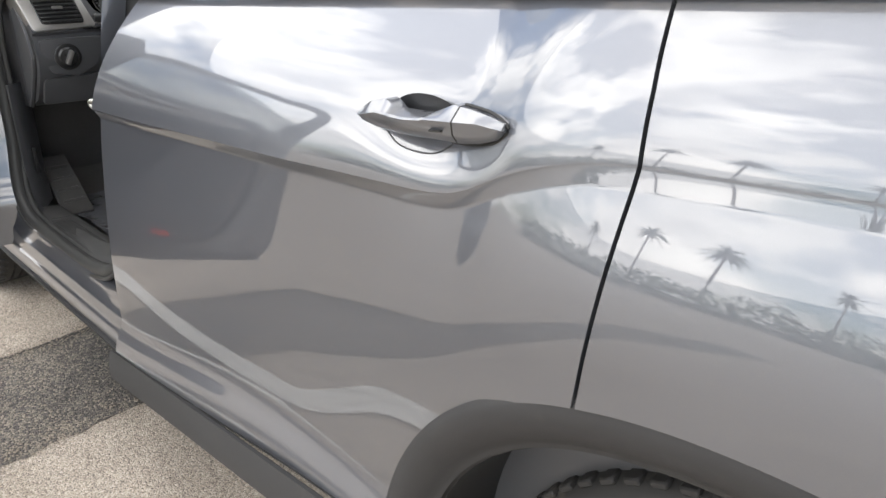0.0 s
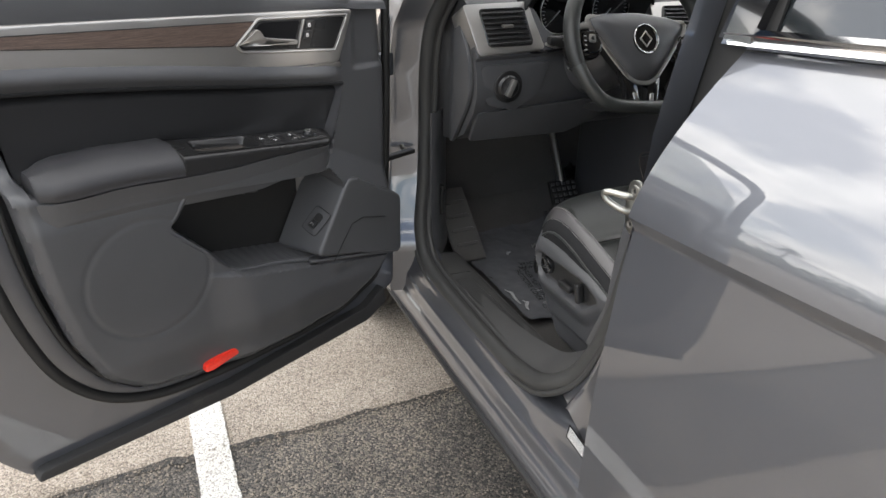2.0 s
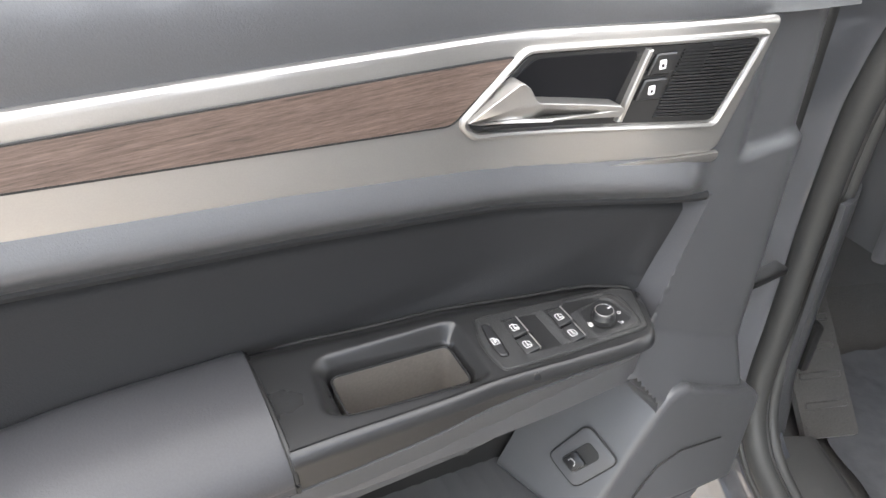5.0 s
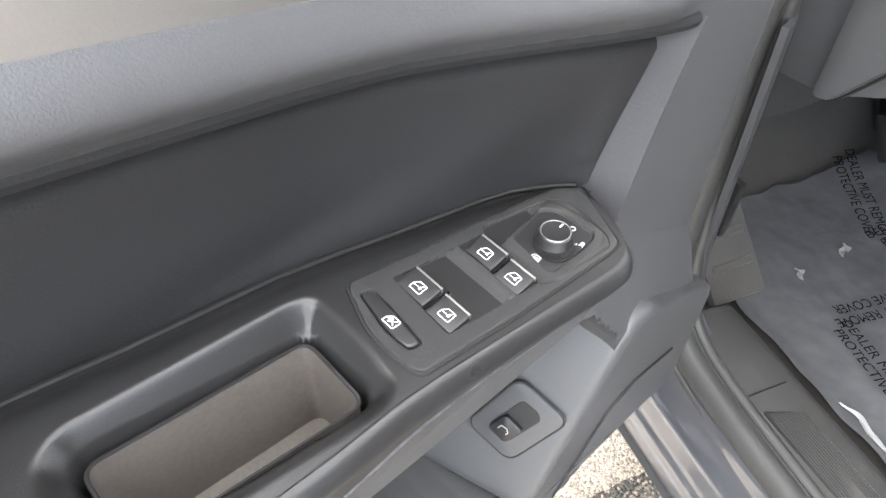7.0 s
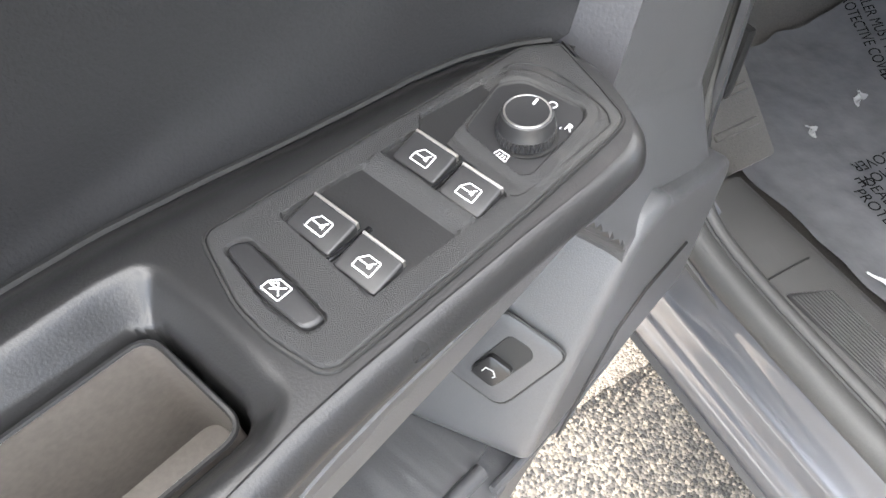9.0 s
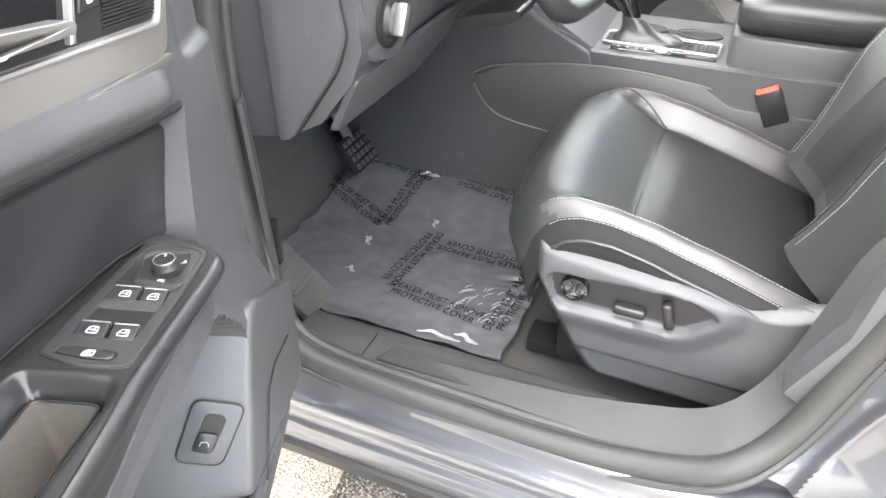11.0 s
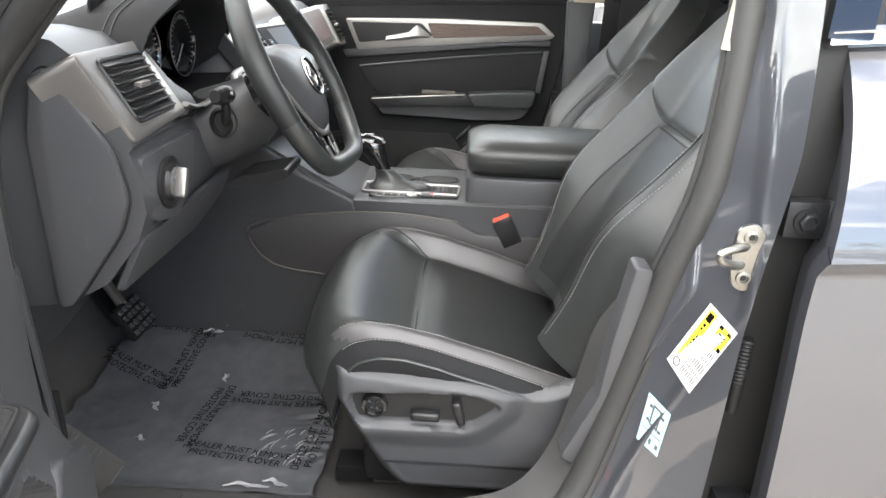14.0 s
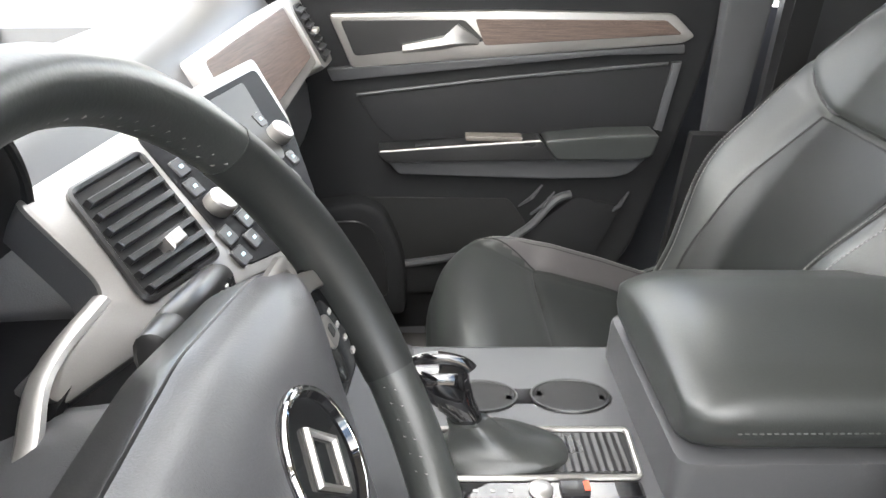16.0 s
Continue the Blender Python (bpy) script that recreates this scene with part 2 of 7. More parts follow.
def sheet(f, nu, nv, thick=0.0, wrap=False, bm=None):
    """A grid of quads over f(a, b), a and b from 0 to 1; thick: metres by which it is made solid."""
    bm = bm or bmesh.new()
    rows = [[bm.verts.new(f(i / nu, j / nv)) for j in range(nv + 1)] for i in range(nu if wrap else nu + 1)]
    faces = []
    for i in range(nu):
        a, b = rows[i], rows[(i + 1) % len(rows)]
        for j in range(nv):
            faces.append(bm.faces.new((a[j], b[j], b[j + 1], a[j + 1])))
    if thick:
        bmesh.ops.recalc_face_normals(bm, faces=faces)
        bmesh.ops.solidify(bm, geom=faces, thickness=thick)
    return bm


def loft(rings, cap=True, bm=None):
    """Closed rings of equally many points joined one to the next."""
    bm = bm or bmesh.new()
    vs = [[bm.verts.new(p) for p in r] for r in rings]
    n = len(vs[0])
    for a, b in zip(vs, vs[1:]):
        for k in range(n):
            bm.faces.new((a[k], a[(k + 1) % n], b[(k + 1) % n], b[k]))
    if cap:
        bm.faces.new(list(reversed(vs[0])))
        bm.faces.new(vs[-1])
    return bm


def prism(poly, place, d0, d1, bevel=0.0, seg=2, bm=None):
    """A polygon (a, b) drawn out from depth d0 to d1, its d1 rim rounded; place(a, b, d) gives the point."""
    bm = bm or bmesh.new()
    lo = [bm.verts.new(place(a, b, d0)) for a, b in poly]
    hi = [bm.verts.new(place(a, b, d1)) for a, b in poly]
    n = len(poly)
    bm.faces.new(list(reversed(lo)))
    top = bm.faces.new(hi)
    for k in range(n):
        bm.faces.new((lo[k], lo[(k + 1) % n], hi[(k + 1) % n], hi[k]))
    bmesh.ops.recalc_face_normals(bm, faces=bm.faces)
    if bevel:
        bmesh.ops.bevel(bm, geom=list(top.edges), offset=bevel, segments=seg, profile=0.6, affect="EDGES", clamp_overlap=True)
    return bm


def box(cx, cy, cz, sx, sy, sz, bevel=0.0, seg=2, turn=None, bm=None):
    made = bmesh.new()
    bmesh.ops.create_cube(made, size=1.0)
    bmesh.ops.scale(made, vec=(sx, sy, sz), verts=made.verts)
    if bevel:
        bmesh.ops.bevel(made, geom=list(made.edges), offset=bevel, segments=seg, profile=0.6, affect="EDGES", clamp_overlap=True)
    m = Matrix.Translation((cx, cy, cz)) @ (turn.to_4x4() if turn else Matrix.Identity(4))
    bmesh.ops.transform(made, matrix=m, verts=made.verts)
    return merge(bm, made)


def merge(bm, made):
    if bm is None:
        return made
    me = bpy.data.meshes.new("joined")
    made.to_mesh(me)
    made.free()
    bm.from_mesh(me)
    bpy.data.meshes.remove(me)
    return bm


def smooth_path(pts, per=8, closed=False):
    """Catmull-Rom points through pts."""
    p = [Vector(q) for q in pts]
    n = len(p)
    out = []
    for i in range(n if closed else n - 1):
        a, b, c, d = (p[(i + k) % n] if closed else p[min(max(i + k, 0), n - 1)] for k in (-1, 0, 1, 2))
        for s in range(per):
            t = s / per
            out.append(0.5 * (2 * b + (c - a) * t + (2 * a - 5 * b + 4 * c - d) * t * t + (3 * b - a - 3 * c + d) * t ** 3))
    if not closed:
        out.append(p[-1])
    return out


def tube(pts, r, sides=10, closed=False, squash=1.0, up=(0, 0, 1), bm=None):
    """A tube along pts; r a number or a function of 0..1; squash flattens it across up."""
    bm = bm or bmesh.new()
    p = [Vector(q) for q in pts]
    n = len(p)
    rings = []
    for i in range(n):
        a, b = (p[i - 1] if i or closed else p[i]), (p[(i + 1) % n] if closed or i < n - 1 else p[i])
        d = (b - a).normalized()
        s = d.cross(Vector(up))
        s = s.normalized() if s.length > 1e-4 else d.orthogonal().normalized()
        w = s.cross(d).normalized()
        rad = r(i / max(1, n - 1)) if callable(r) else r
        rings.append([p[i] + s * math.cos(q) * rad + w * math.sin(q) * rad * squash for q in [2 * math.pi * k / sides for k in range(sides)]])
    if closed:
        rings.append(rings[0])
        vs = [[bm.verts.new(q) for q in g] for g in rings[:-1]]
        for i in range(n):
            a, b = vs[i], vs[(i + 1) % n]
            for k in range(sides):
                bm.faces.new((a[k], a[(k + 1) % sides], b[(k + 1) % sides], b[k]))
        return bm
    return loft(rings, True, bm)


def lathe(profile, place, n=32, bm=None):
    """Profile points (r, h) turned round; place(x, y, h) gives the point."""
    bm = bm or bmesh.new()
    rings = [[place(r * math.cos(2 * math.pi * k / n), r * math.sin(2 * math.pi * k / n), h) for k in range(n)] for r, h in profile]
    return loft(rings, True, bm)


def step(a, b, x):
    """0 below a, 1 above b, smooth between."""
    t = min(1.0, max(0.0, (x - a) / (b - a)))
    return t * t * (3 - 2 * t)


def lerp_table(table, x):
    """Straight lines through (x, value) pairs in order of x."""
    if x <= table[0][0]:
        return table[0][1]
    for (a, va), (b, vb) in zip(table, table[1:]):
        if x <= b:
            return va + (vb - va) * (x - a) / (b - a)
    return table[-1][1]


def round_poly(pts, r=0.01, seg=4):
    """A polygon with rounded corners."""
    out = []
    n = len(pts)
    for i in range(n):
        p, a, b = Vector(pts[i]), Vector(pts[i - 1]), Vector(pts[(i + 1) % n])
        da, db = (a - p), (b - p)
        q = min(r, da.length * 0.45, db.length * 0.45)
        s, e = p + da.normalized() * q, p + db.normalized() * q
        for k in range(seg + 1):
            t = k / seg
            v = s * (1 - t) ** 2 + p * 2 * t * (1 - t) + e * t * t
            out.append((v.x, v.y))
    return out


def side_of(poly, a, b):
    """Signed distance of (a, b) to a polygon's rim, positive inside."""
    inside, best = False, 1e9
    n = len(poly)
    for i in range(n):
        (x1, y1), (x2, y2) = poly[i], poly[(i + 1) % n]
        if (y1 > b) != (y2 > b) and a < (x2 - x1) * (b - y1) / (y2 - y1) + x1:
            inside = not inside
        dx, dy = x2 - x1, y2 - y1
        t = max(0.0, min(1.0, ((a - x1) * dx + (b - y1) * dy) / (dx * dx + dy * dy + 1e-12)))
        best = min(best, math.hypot(a - x1 - t * dx, b - y1 - t * dy))
    return best if inside else -best


def lettering(text, size, mat, m, parent=None, name="lettering", depth=0.0004, align="CENTER"):
    cu = bpy.data.curves.new(name, "FONT")
    cu.body, cu.size, cu.extrude, cu.align_x, cu.align_y = text, size, depth, align, "CENTER"
    tmp = bpy.data.objects.new("tmp", cu)
    scene.collection.objects.link(tmp)
    me = bpy.data.meshes.new_from_object(tmp.evaluated_get(bpy.context.evaluated_depsgraph_get()))
    bpy.data.objects.remove(tmp)
    me.materials.clear()
    me.materials.append(mat)
    ob = new(name, me)
    ob.matrix_basis = m
    if parent:
        ob.parent = parent
    return ob


# ---- ground ----
def ground_sheet():
    bm = bmesh.new()
    vs = [bm.verts.new((x, y, 0.0)) for x, y in ((-400, -400), (400, -400), (400, 400), (-400, 400))]
    bm.faces.new(vs)
    return tagged(part("ground", bm, CHIP), "tan chip-seal asphalt of the parking lot", "ground", kind="structure")


def flat_strip(name, edge_a, edge_b, n, z, mat, label):
    """A thin laid strip between two wavering edges, with a low rim."""
    bm = bmesh.new()
    rows = []
    for i in range(n + 1):
        a, b = edge_a(i / n), edge_b(i / n)
        rows.append([bm.verts.new((*a, -0.01)), bm.verts.new((*a, z)), bm.verts.new((*b, z)), bm.verts.new((*b, -0.01))])
    for p, q in zip(rows, rows[1:]):
        for k in range(3):
            bm.faces.new((p[k], q[k], q[k + 1], p[k + 1]))
    return tagged(part(name, bm, mat), label, name.replace("_", " "), kind="structure")


def waver(seed, amp, scale):
    return lambda s: amp * (noise.noise((s * scale, seed, 0.3)) + 0.5 * noise.noise((s * scale * 3.7, seed, 4.1)) + 0.3 * noise.noise((s * scale * 11, seed, 2.0)))


ground_sheet()
w1, w2, w3, w4 = waver(1.0, 0.02, 60), waver(5.0, 0.03, 60), waver(9.0, 0.004, 200), waver(13.0, 0.004, 200)
flat_strip("asphalt_patch", lambda s: (-8 + 16 * s, 2.44 + w1(s)), lambda s: (-8 + 16 * s, 1.87 + w2(s)), 900, 0.004, PATCH, "dark worn asphalt patch across the lot")
flat_strip("joint_seal", lambda s: (-8 + 16 * s, 2.452 + w1(s) + 0.5 * w2(s + 0.3)), lambda s: (-8 + 16 * s, 2.432 + w1(s) - 0.4 * w1(s + 0.4)), 900, 0.006, TAR, "dark cracked joint along the asphalt patch")
flat_strip("parking_line", lambda s: (-0.02 + 0.012 * (0.5 - s) + w3(s), 4.0 - 7.5 * s), lambda s: (0.082 + w4(s), 4.0 - 7.5 * s), 700, 0.008, LINE, "worn white parking line on the asphalt")


def loose_gravel(n, seed):
    """Small loose stones, thickest along the rims of the patch."""
    rnd = random.Random(seed)
    bm = bmesh.new()
    for k in range(n):
        x = rnd.uniform(-1.3, 0.9)
        y = rnd.choice((rnd.gauss(1.90, 0.05), rnd.gauss(2.44, 0.03), rnd.uniform(1.85, 2.45), rnd.uniform(1.2, 3.0)))
        r = rnd.uniform(0.0022, 0.0052)
        c = Vector((x, y, 0.006 + r * 0.3))
        vs = [bm.verts.new(c + Vector((rnd.uniform(0.7, 1.2) * dx, rnd.uniform(0.7, 1.2) * dy, rnd.uniform(0.6, 0.9) * dz)) * r) for dx, dy, dz in ((1, 0, 0), (0, 1, 0), (-1, 0, 0), (0, -1, 0), (0, 0, 1), (0, 0, -1))]
        for a, b in ((0, 1), (1, 2), (2, 3), (3, 0)):
            bm.faces.new((vs[a], vs[b], vs[4]))
            bm.faces.new((vs[b], vs[a], vs[5]))
    return tagged(part("gravel", bm, STONE), "loose tan and grey gravel on the asphalt", "gravel", kind="stuff")


loose_gravel(3600, 5)

# ---- the car's outside ----
car = thing("car", "grey metallic sport utility car with its driver door open", "car")

ARCH_Y, ARCH_Z = -0.034, 0.41
CREASE = [(-0.95, 1.29), (0.06, 1.242), (0.255, 1.224), (0.30, 1.217), (0.335, 1.207), (0.37, 1.194), (0.41, 1.176), (0.45, 1.152), (0.48, 1.136), (0.51, 1.127), (0.56, 1.120), (0.82, 1.096), (1.1, 1.078), (1.53, 1.048)]


def crease_z(y):
    return sum(lerp_table(CREASE, y + d) for d in (-0.016, -0.008, 0, 0.008, 0.016)) / 5


def arch_z(y, a=0.61, b=0.61, p=2.6):
    q = abs(y - ARCH_Y) / a
    return ARCH_Z + b * max(0.0, 1 - q ** p) ** (1 / p) if q < 1 else 0.0


def flare_z(y):
    """Upper line of the flared foot of the doors."""
    return 0.530 + 0.088 * step(1.62, 0.85, y)


def foot_z(y):
    return 0.455 + 0.108 * (1.57 - y)


def skin_x(y, z):
    """The car's left flank."""
    d = z - crease_z(y)
    hip = step(0.80, 0.24, y)
    plan = 0.602 + 0.018 * step(1.4, 0.6, y) - 0.006 * hip
    if d >= 0:
        x = plan + 0.17 * d + 1.9 * d * d
    else:
        e = -d
        x = plan + (0.018 - 0.0155 * hip) * min(1.0, e / 0.022) ** 0.8 - (0.034 - 0.012 * hip) * math.sin(math.pi / 2 * min(1.0, e / 0.46))
        f = flare_z(y)
        x -= 0.028 * step(f + 0.012, f - 0.075, z)
    if d < 0:
        x -= 0.034 * hip * math.sin(math.pi / 2 * min(1.0, -d / 0.21)) - 0.020 * hip * step(0.24, 0.50, -d)
    dent = math.exp(-((y - 0.55) / 0.09) ** 2 - ((z - 1.192) / 0.032) ** 2)
    return x + 0.010 * dent


def low_z(y):
    return max(foot_z(y), arch_z(y, 0.60, 0.598))


def belt_z(y):
    return 1.268 + 0.083 * (1.463 - y)


SEAM = [(0.90, 0.268), (0.966, 0.264), (1.125, 0.260), (1.224, 0.256), (1.29, 0.264), (1.40, 0.285)]


def seam_y(z):
    return lerp_table(SEAM, z)


def flank(y0, y1, nu, nv):
    """A skin panel between two edges given as functions of height."""
    def f(a, b):
        y = y1(1.1) + (y0(1.1) - y1(1.1)) * a
        for k in range(2):
            lo, mid, hi = low_z(y), crease_z(y), belt_z(y)
            z = lo + (mid - lo) * (1 - (1 - b / 0.7) ** 1.6) if b < 0.7 else mid + (hi - mid) * ((b - 0.7) / 0.3) ** 1.3
            y = y1(z) + (y0(z) - y1(z)) * a
        z = max(z, low_z(y)) if b > 0 else low_z(y)
        return Vector((skin_x(y, z), y, z))
    return f


rear_door = part("rear_door", sheet(flank(lambda z: 1.489 - 0.034 * step(0.95, 1.32, z), lambda z: seam_y(z) + 0.0025, 150, 110), 150, 110, 0.02), PAINT, car, "closed rear door in grey metallic paint")
part("quarter_panel", sheet(flank(lambda z: seam_y(z) - 0.0025, lambda z: -0.95, 90, 90), 90, 90, 0.02), PAINT, car)
part("door_gap", sheet(lambda a, b: Vector((skin_x(seam_y(0.95 + 0.4 * a), 0.95 + 0.4 * a) + 0.016, seam_y(0.95 + 0.4 * a) - 0.02 + 0.04 * b, 0.95 + 0.4 * a)), 20, 2, 0.004), RUBBER, car)
# inner side of the rear door and its leading edge
part("rear_door_inner", sheet(lambda a, b: Vector((skin_x(1.49, 0.47 + 0.79 * a) + 0.018 + 0.06 * b, 1.477 - 0.034 * step(0.95, 1.32, 0.47 + 0.79 * a) - 0.01 * b, 0.47 + 0.79 * a)), 40, 4, 0.006), PAINT, rear_door)
# belt line and windows
part("belt_moulding", sheet(lambda a, b: (lambda y: Vector((skin_x(y, belt_z(y)) - 0.004 + 0.004 * math.sin(b * 3.14), y, belt_z(y) + 0.002 + 0.024 * b)))(1.485 - 2.3 * a), 60, 4, 0.012), CHROME, car, "bright chrome belt moulding")
part("rear_window", sheet(lambda a, b: (lambda y: Vector((skin_x(y, belt_z(y)) + 0.012 + 0.10 * b, y - 0.05 * b, belt_z(y) + 0.022 + 0.36 * b)))(1.44 - 2.2 * a), 20, 6, 0.004), DARKGLASS, car, "dark tinted rear side window")
part("window_frame", sheet(lambda a, b: (lambda z: Vector((skin_x(1.47, belt_z(1.47)) + 0.005 + 0.28 * (z - 1.28), 1.490 - 0.05 * b - 0.12 * (z - 1.28), z)))(1.275 + 0.40 * a), 10, 3, 0.02), GLOSS, car)


def arch_ring(a0, b0, a1, b1, x0, x1, t0, t1, n, m, p=2.6):
    """Wheel arch cladding: an outer and an inner superellipse with a rounded section."""
    def f(s, r):
        q = t0 + (t1 - t0) * s
        c, v = math.cos(q), math.sin(q)
        k = (abs(c) ** p + abs(v) ** p) ** (-1 / p)
        a, b = a0 + (a1 - a0) * r, b0 + (b1 - b0) * r
        x = x0 + (x1 - x0) * r - 0.018 * math.sin(math.pi * min(1, r * 1.15)) ** 0.7
        return Vector((x, ARCH_Y + a * k * c, ARCH_Z + b * k * v))
    return sheet(f, n, m, 0.008)


part("wheel_arch_cladding", arch_ring(0.606, 0.606, 0.546, 0.516, 0.574, 0.612, -0.25, math.pi + 0.25, 90, 14), CLAD, car, "dark unpainted plastic wheel arch cladding")
part("wheel_housing", arch_ring(0.55, 0.52, 0.54, 0.505, 0.62, 0.98, -0.3, math.pi + 0.3, 50, 4), RUBBER, car)
part("foot_gap", tube([Vector((skin_x(y, foot_z(y)) + 0.006, y, foot_z(y) - 0.004)) for y in [1.50 - 0.92 * k / 40 for k in range(41)]], 0.006, 8), RUBBER, car)
part("rocker_cladding", sheet(lambda a, b: (lambda y: Vector((0.563 - 0.010 * math.sin(b * 3.0) + 0.085 * step(0.55, 1, b), y, foot_z(y) - 0.003 - 0.125 * b)))(1.512 - 0.93 * a), 60, 16, 0.01), CLAD, car, "dark plastic rocker cladding under the rear door")


def wheel(cx, cy, cz, r, out):
    """A tyre with grooves and shoulder blocks, and a rim behind it; out: -1 when it faces left."""
    prof = []
    w = 0.25
    for h, q in ((0.0, 0.62), (0.02, 0.70), (0.035, 0.84), (0.03, 0.94), (0.012, 0.985)):
        prof.append((r * q, h))
    grooves = []
    h = 0.015
    while h < w - 0.015:
        grooves += [(r, h), (r, h + 0.022), (r * 0.978, h + 0.024), (r * 0.978, h + 0.031)]
        h += 0.033
    prof = [(r * 0.62, 0.0), (r * 0.70, -0.012), (r * 0.84, -0.016), (r * 0.94, -0.008), (r * 0.982, 0.006)] + [(q, 0.012 + hh * 0.92) for q, hh in grooves] + [(r * 0.982, w - 0.01), (r * 0.84, w + 0.012), (r * 0.62, w)]
    bm = lathe(prof, lambda a, b, hh: Vector((cx - out * hh, cy + a, cz + b)), 96)
    hub = thing("wheel", "", "")
    hub.parent = car
    part("tyre", bm, TYRE, hub, "black grooved tyre")
    for k in range(60):
        q = 2 * math.pi * k / 60
        blk = box(0, 0, 0, 0.03, 0.026, 0.012, 0.003, 1)
        bmesh.ops.transform(blk, matrix=Matrix.Translation((cx - out * 0.012, cy + (r - 0.003) * math.cos(q), cz + (r - 0.003) * math.sin(q))) @ Matrix.Rotation(q - math.pi / 2, 4, "X"), verts=blk.verts)
        if k == 0:
            shoulder = blk
        else:
            shoulder = merge(shoulder, blk)
    part("tread_block", shoulder, TYRE, hub)
    rim = lathe([(0.05, 0.02), (0.07, 0.035), (r * 0.5, 0.05), (r * 0.6, 0.01), (r * 0.63, 0.0), (r * 0.63, 0.15), (0.1, 0.16)], lambda a, b, hh: Vector((cx - out * hh, cy + a, cz + b)), 48)
    part("rim", rim, SILVER, hub)
    return hub


wheel(0.755, 0.06, 0.40, 0.40, -1)
wheel(0.66, 3.15, 0.40, 0.40, -1)


# outside handle of the rear door
BAR_TOP = [(0.422, 1.229), (0.440, 1.2345), (0.464, 1.2375), (0.491, 1.2385), (0.506, 1.231), (0.527, 1.2215), (0.555, 1.217), (0.584, 1.2155), (0.593, 1.223), (0.602, 1.2260), (0.629, 1.2195), (0.656, 1.203)]
BAR_RIDGE = [(0.422, 1.224), (0.450, 1.2275), (0.490, 1.2235), (0.540, 1.2180), (0.583, 1.2130), (0.611, 1.2110), (0.638, 1.203), (0.656, 1.198)]
BAR_FOOT = [(0.422, 1.219), (0.4315, 1.2085), (0.4536, 1.1997), (0.480, 1.1945), (0.518, 1.1923), (0.546, 1.1896), (0.575, 1.1867), (0.620, 1.1857), (0.649, 1.1870), (0.656, 1.192)]


def outer_handle():
    """Pull handle with a ridge along it, a lock cap behind and a hollow to reach in."""
    skin = min(skin_x(0.72, 1.21), skin_x(0.46, 1.20) - 0.002)

    def section(y, grow=0.0):
        s = (0.656 - y) / 0.234
        bow = math.sin(math.pi * min(1, max(0, 0.03 + s * 0.94))) ** 0.55
        t = lerp_table(BAR_TOP, y) + grow
        f = lerp_table(BAR_FOOT, y) - grow
        r = max(f + 0.004, min(lerp_table(BAR_RIDGE, y), t - 0.0035))
        prof = [(0.006, t), (-0.006 - 0.010 * bow, t), (-0.005 - 0.026 * bow - grow, r + 0.001), (-0.006 - 0.027 * bow - grow, r - 0.0015), (-0.004 - 0.025 * bow - grow, f + 0.45 * (r - f)), (-0.004 - 0.014 * bow, f + 0.002), (-0.003 - 0.008 * bow, f), (0.006, f)]
        return [Vector((skin + d, y, z)) for d, z in prof]

    hnd = part("handle", loft([section(0.656 - 0.234 * k / 60) for k in range(61)]), PAINT, rear_door, "grey painted pull handle", 34)
    part("cap_joint", loft([section(0.481 + d, 0.0004) for d in (-0.0009, 0.0009)]), RUBBER, hnd)
    # Dark line drawn for the shadow that outlines the cap's end.
    edge = [(0.500, lerp_table(BAR_FOOT, 0.500) - 0.001)] + [(y, lerp_table(BAR_FOOT, y) - 0.001) for y in (0.480, 0.4536, 0.4315)] + [(0.420, 1.224)] + [(y, lerp_table(BAR_TOP, y) + 0.001) for y in (0.440, 0.464, 0.482)]
    part("cap_gasket", tube(smooth_path([(skin - 0.003, y, z) for y, z in edge], 4), 0.0020, 6), RUBBER, hnd)
    cup = lathe([(0.064, 0.0), (0.060, 0.004), (0.054, 0.016), (0.040, 0.028), (0.001, 0.032)], lambda a, b, h: Vector((skin_x(0.56, 1.205) - 0.006 + h * 0.7, 0.556 + a * 1.02, 1.2005 + b * 0.54)), 40)
    # Upper half dark for the shade in the hollow, lower half in body paint.
    scoop = part("grip_recess", cup, HINGE_GREY, rear_door, "", 60)
    scoop.data.materials.append(PAINT)
    for face in scoop.data.polygons:
        face.material_index = 1 if face.center.z < 1.198 else 0
    part("scoop_edge", tube([Vector((skin_x(y, z) - 0.0004, y, z)) for y, z, _ in smooth_path([(0.6225, 1.1775, 0), (0.598, 1.1670, 0), (0.5626, 1.1648, 0), (0.530, 1.1700, 0), (0.508, 1.1850, 0)], 6)], 0.0011, 6), HINGE_GREY, rear_door)
    part("key_slot", prism(round_poly([(0.512, 1.2085), (0.494, 1.2110), (0.494, 1.2090), (0.512, 1.2065)], 0.0006, 2), lambda a, b, d: Vector((skin - 0.030 - d, a, b)), -0.004, 0.0022), RUBBER, hnd)


outer_handle()

# ---- the driver's door opening: pillar, sill, A-pillar ----
OPEN = [(1.5550, 1.3600), (1.5521, 1.2948), (1.5692, 1.0996), (1.6094, 0.9478), (1.6540, 0.7422), (1.6963, 0.6114), (1.7586, 0.5464), (1.8478, 0.5093), (1.9810, 0.4908), (2.2065, 0.4908), (2.3705, 0.5011), (2.4423, 0.5318),
        (2.4853, 0.6015), (2.5140, 0.7348), (2.5294, 0.8885), (2.5242, 1.0423), (2.5038, 1.1550), (2.4525, 1.2370), (2.3300, 1.3600), (2.1300, 1.5300), (1.9000, 1.6400), (1.7200, 1.6600), (1.6000, 1.6000), (1.5600, 1.4700)]


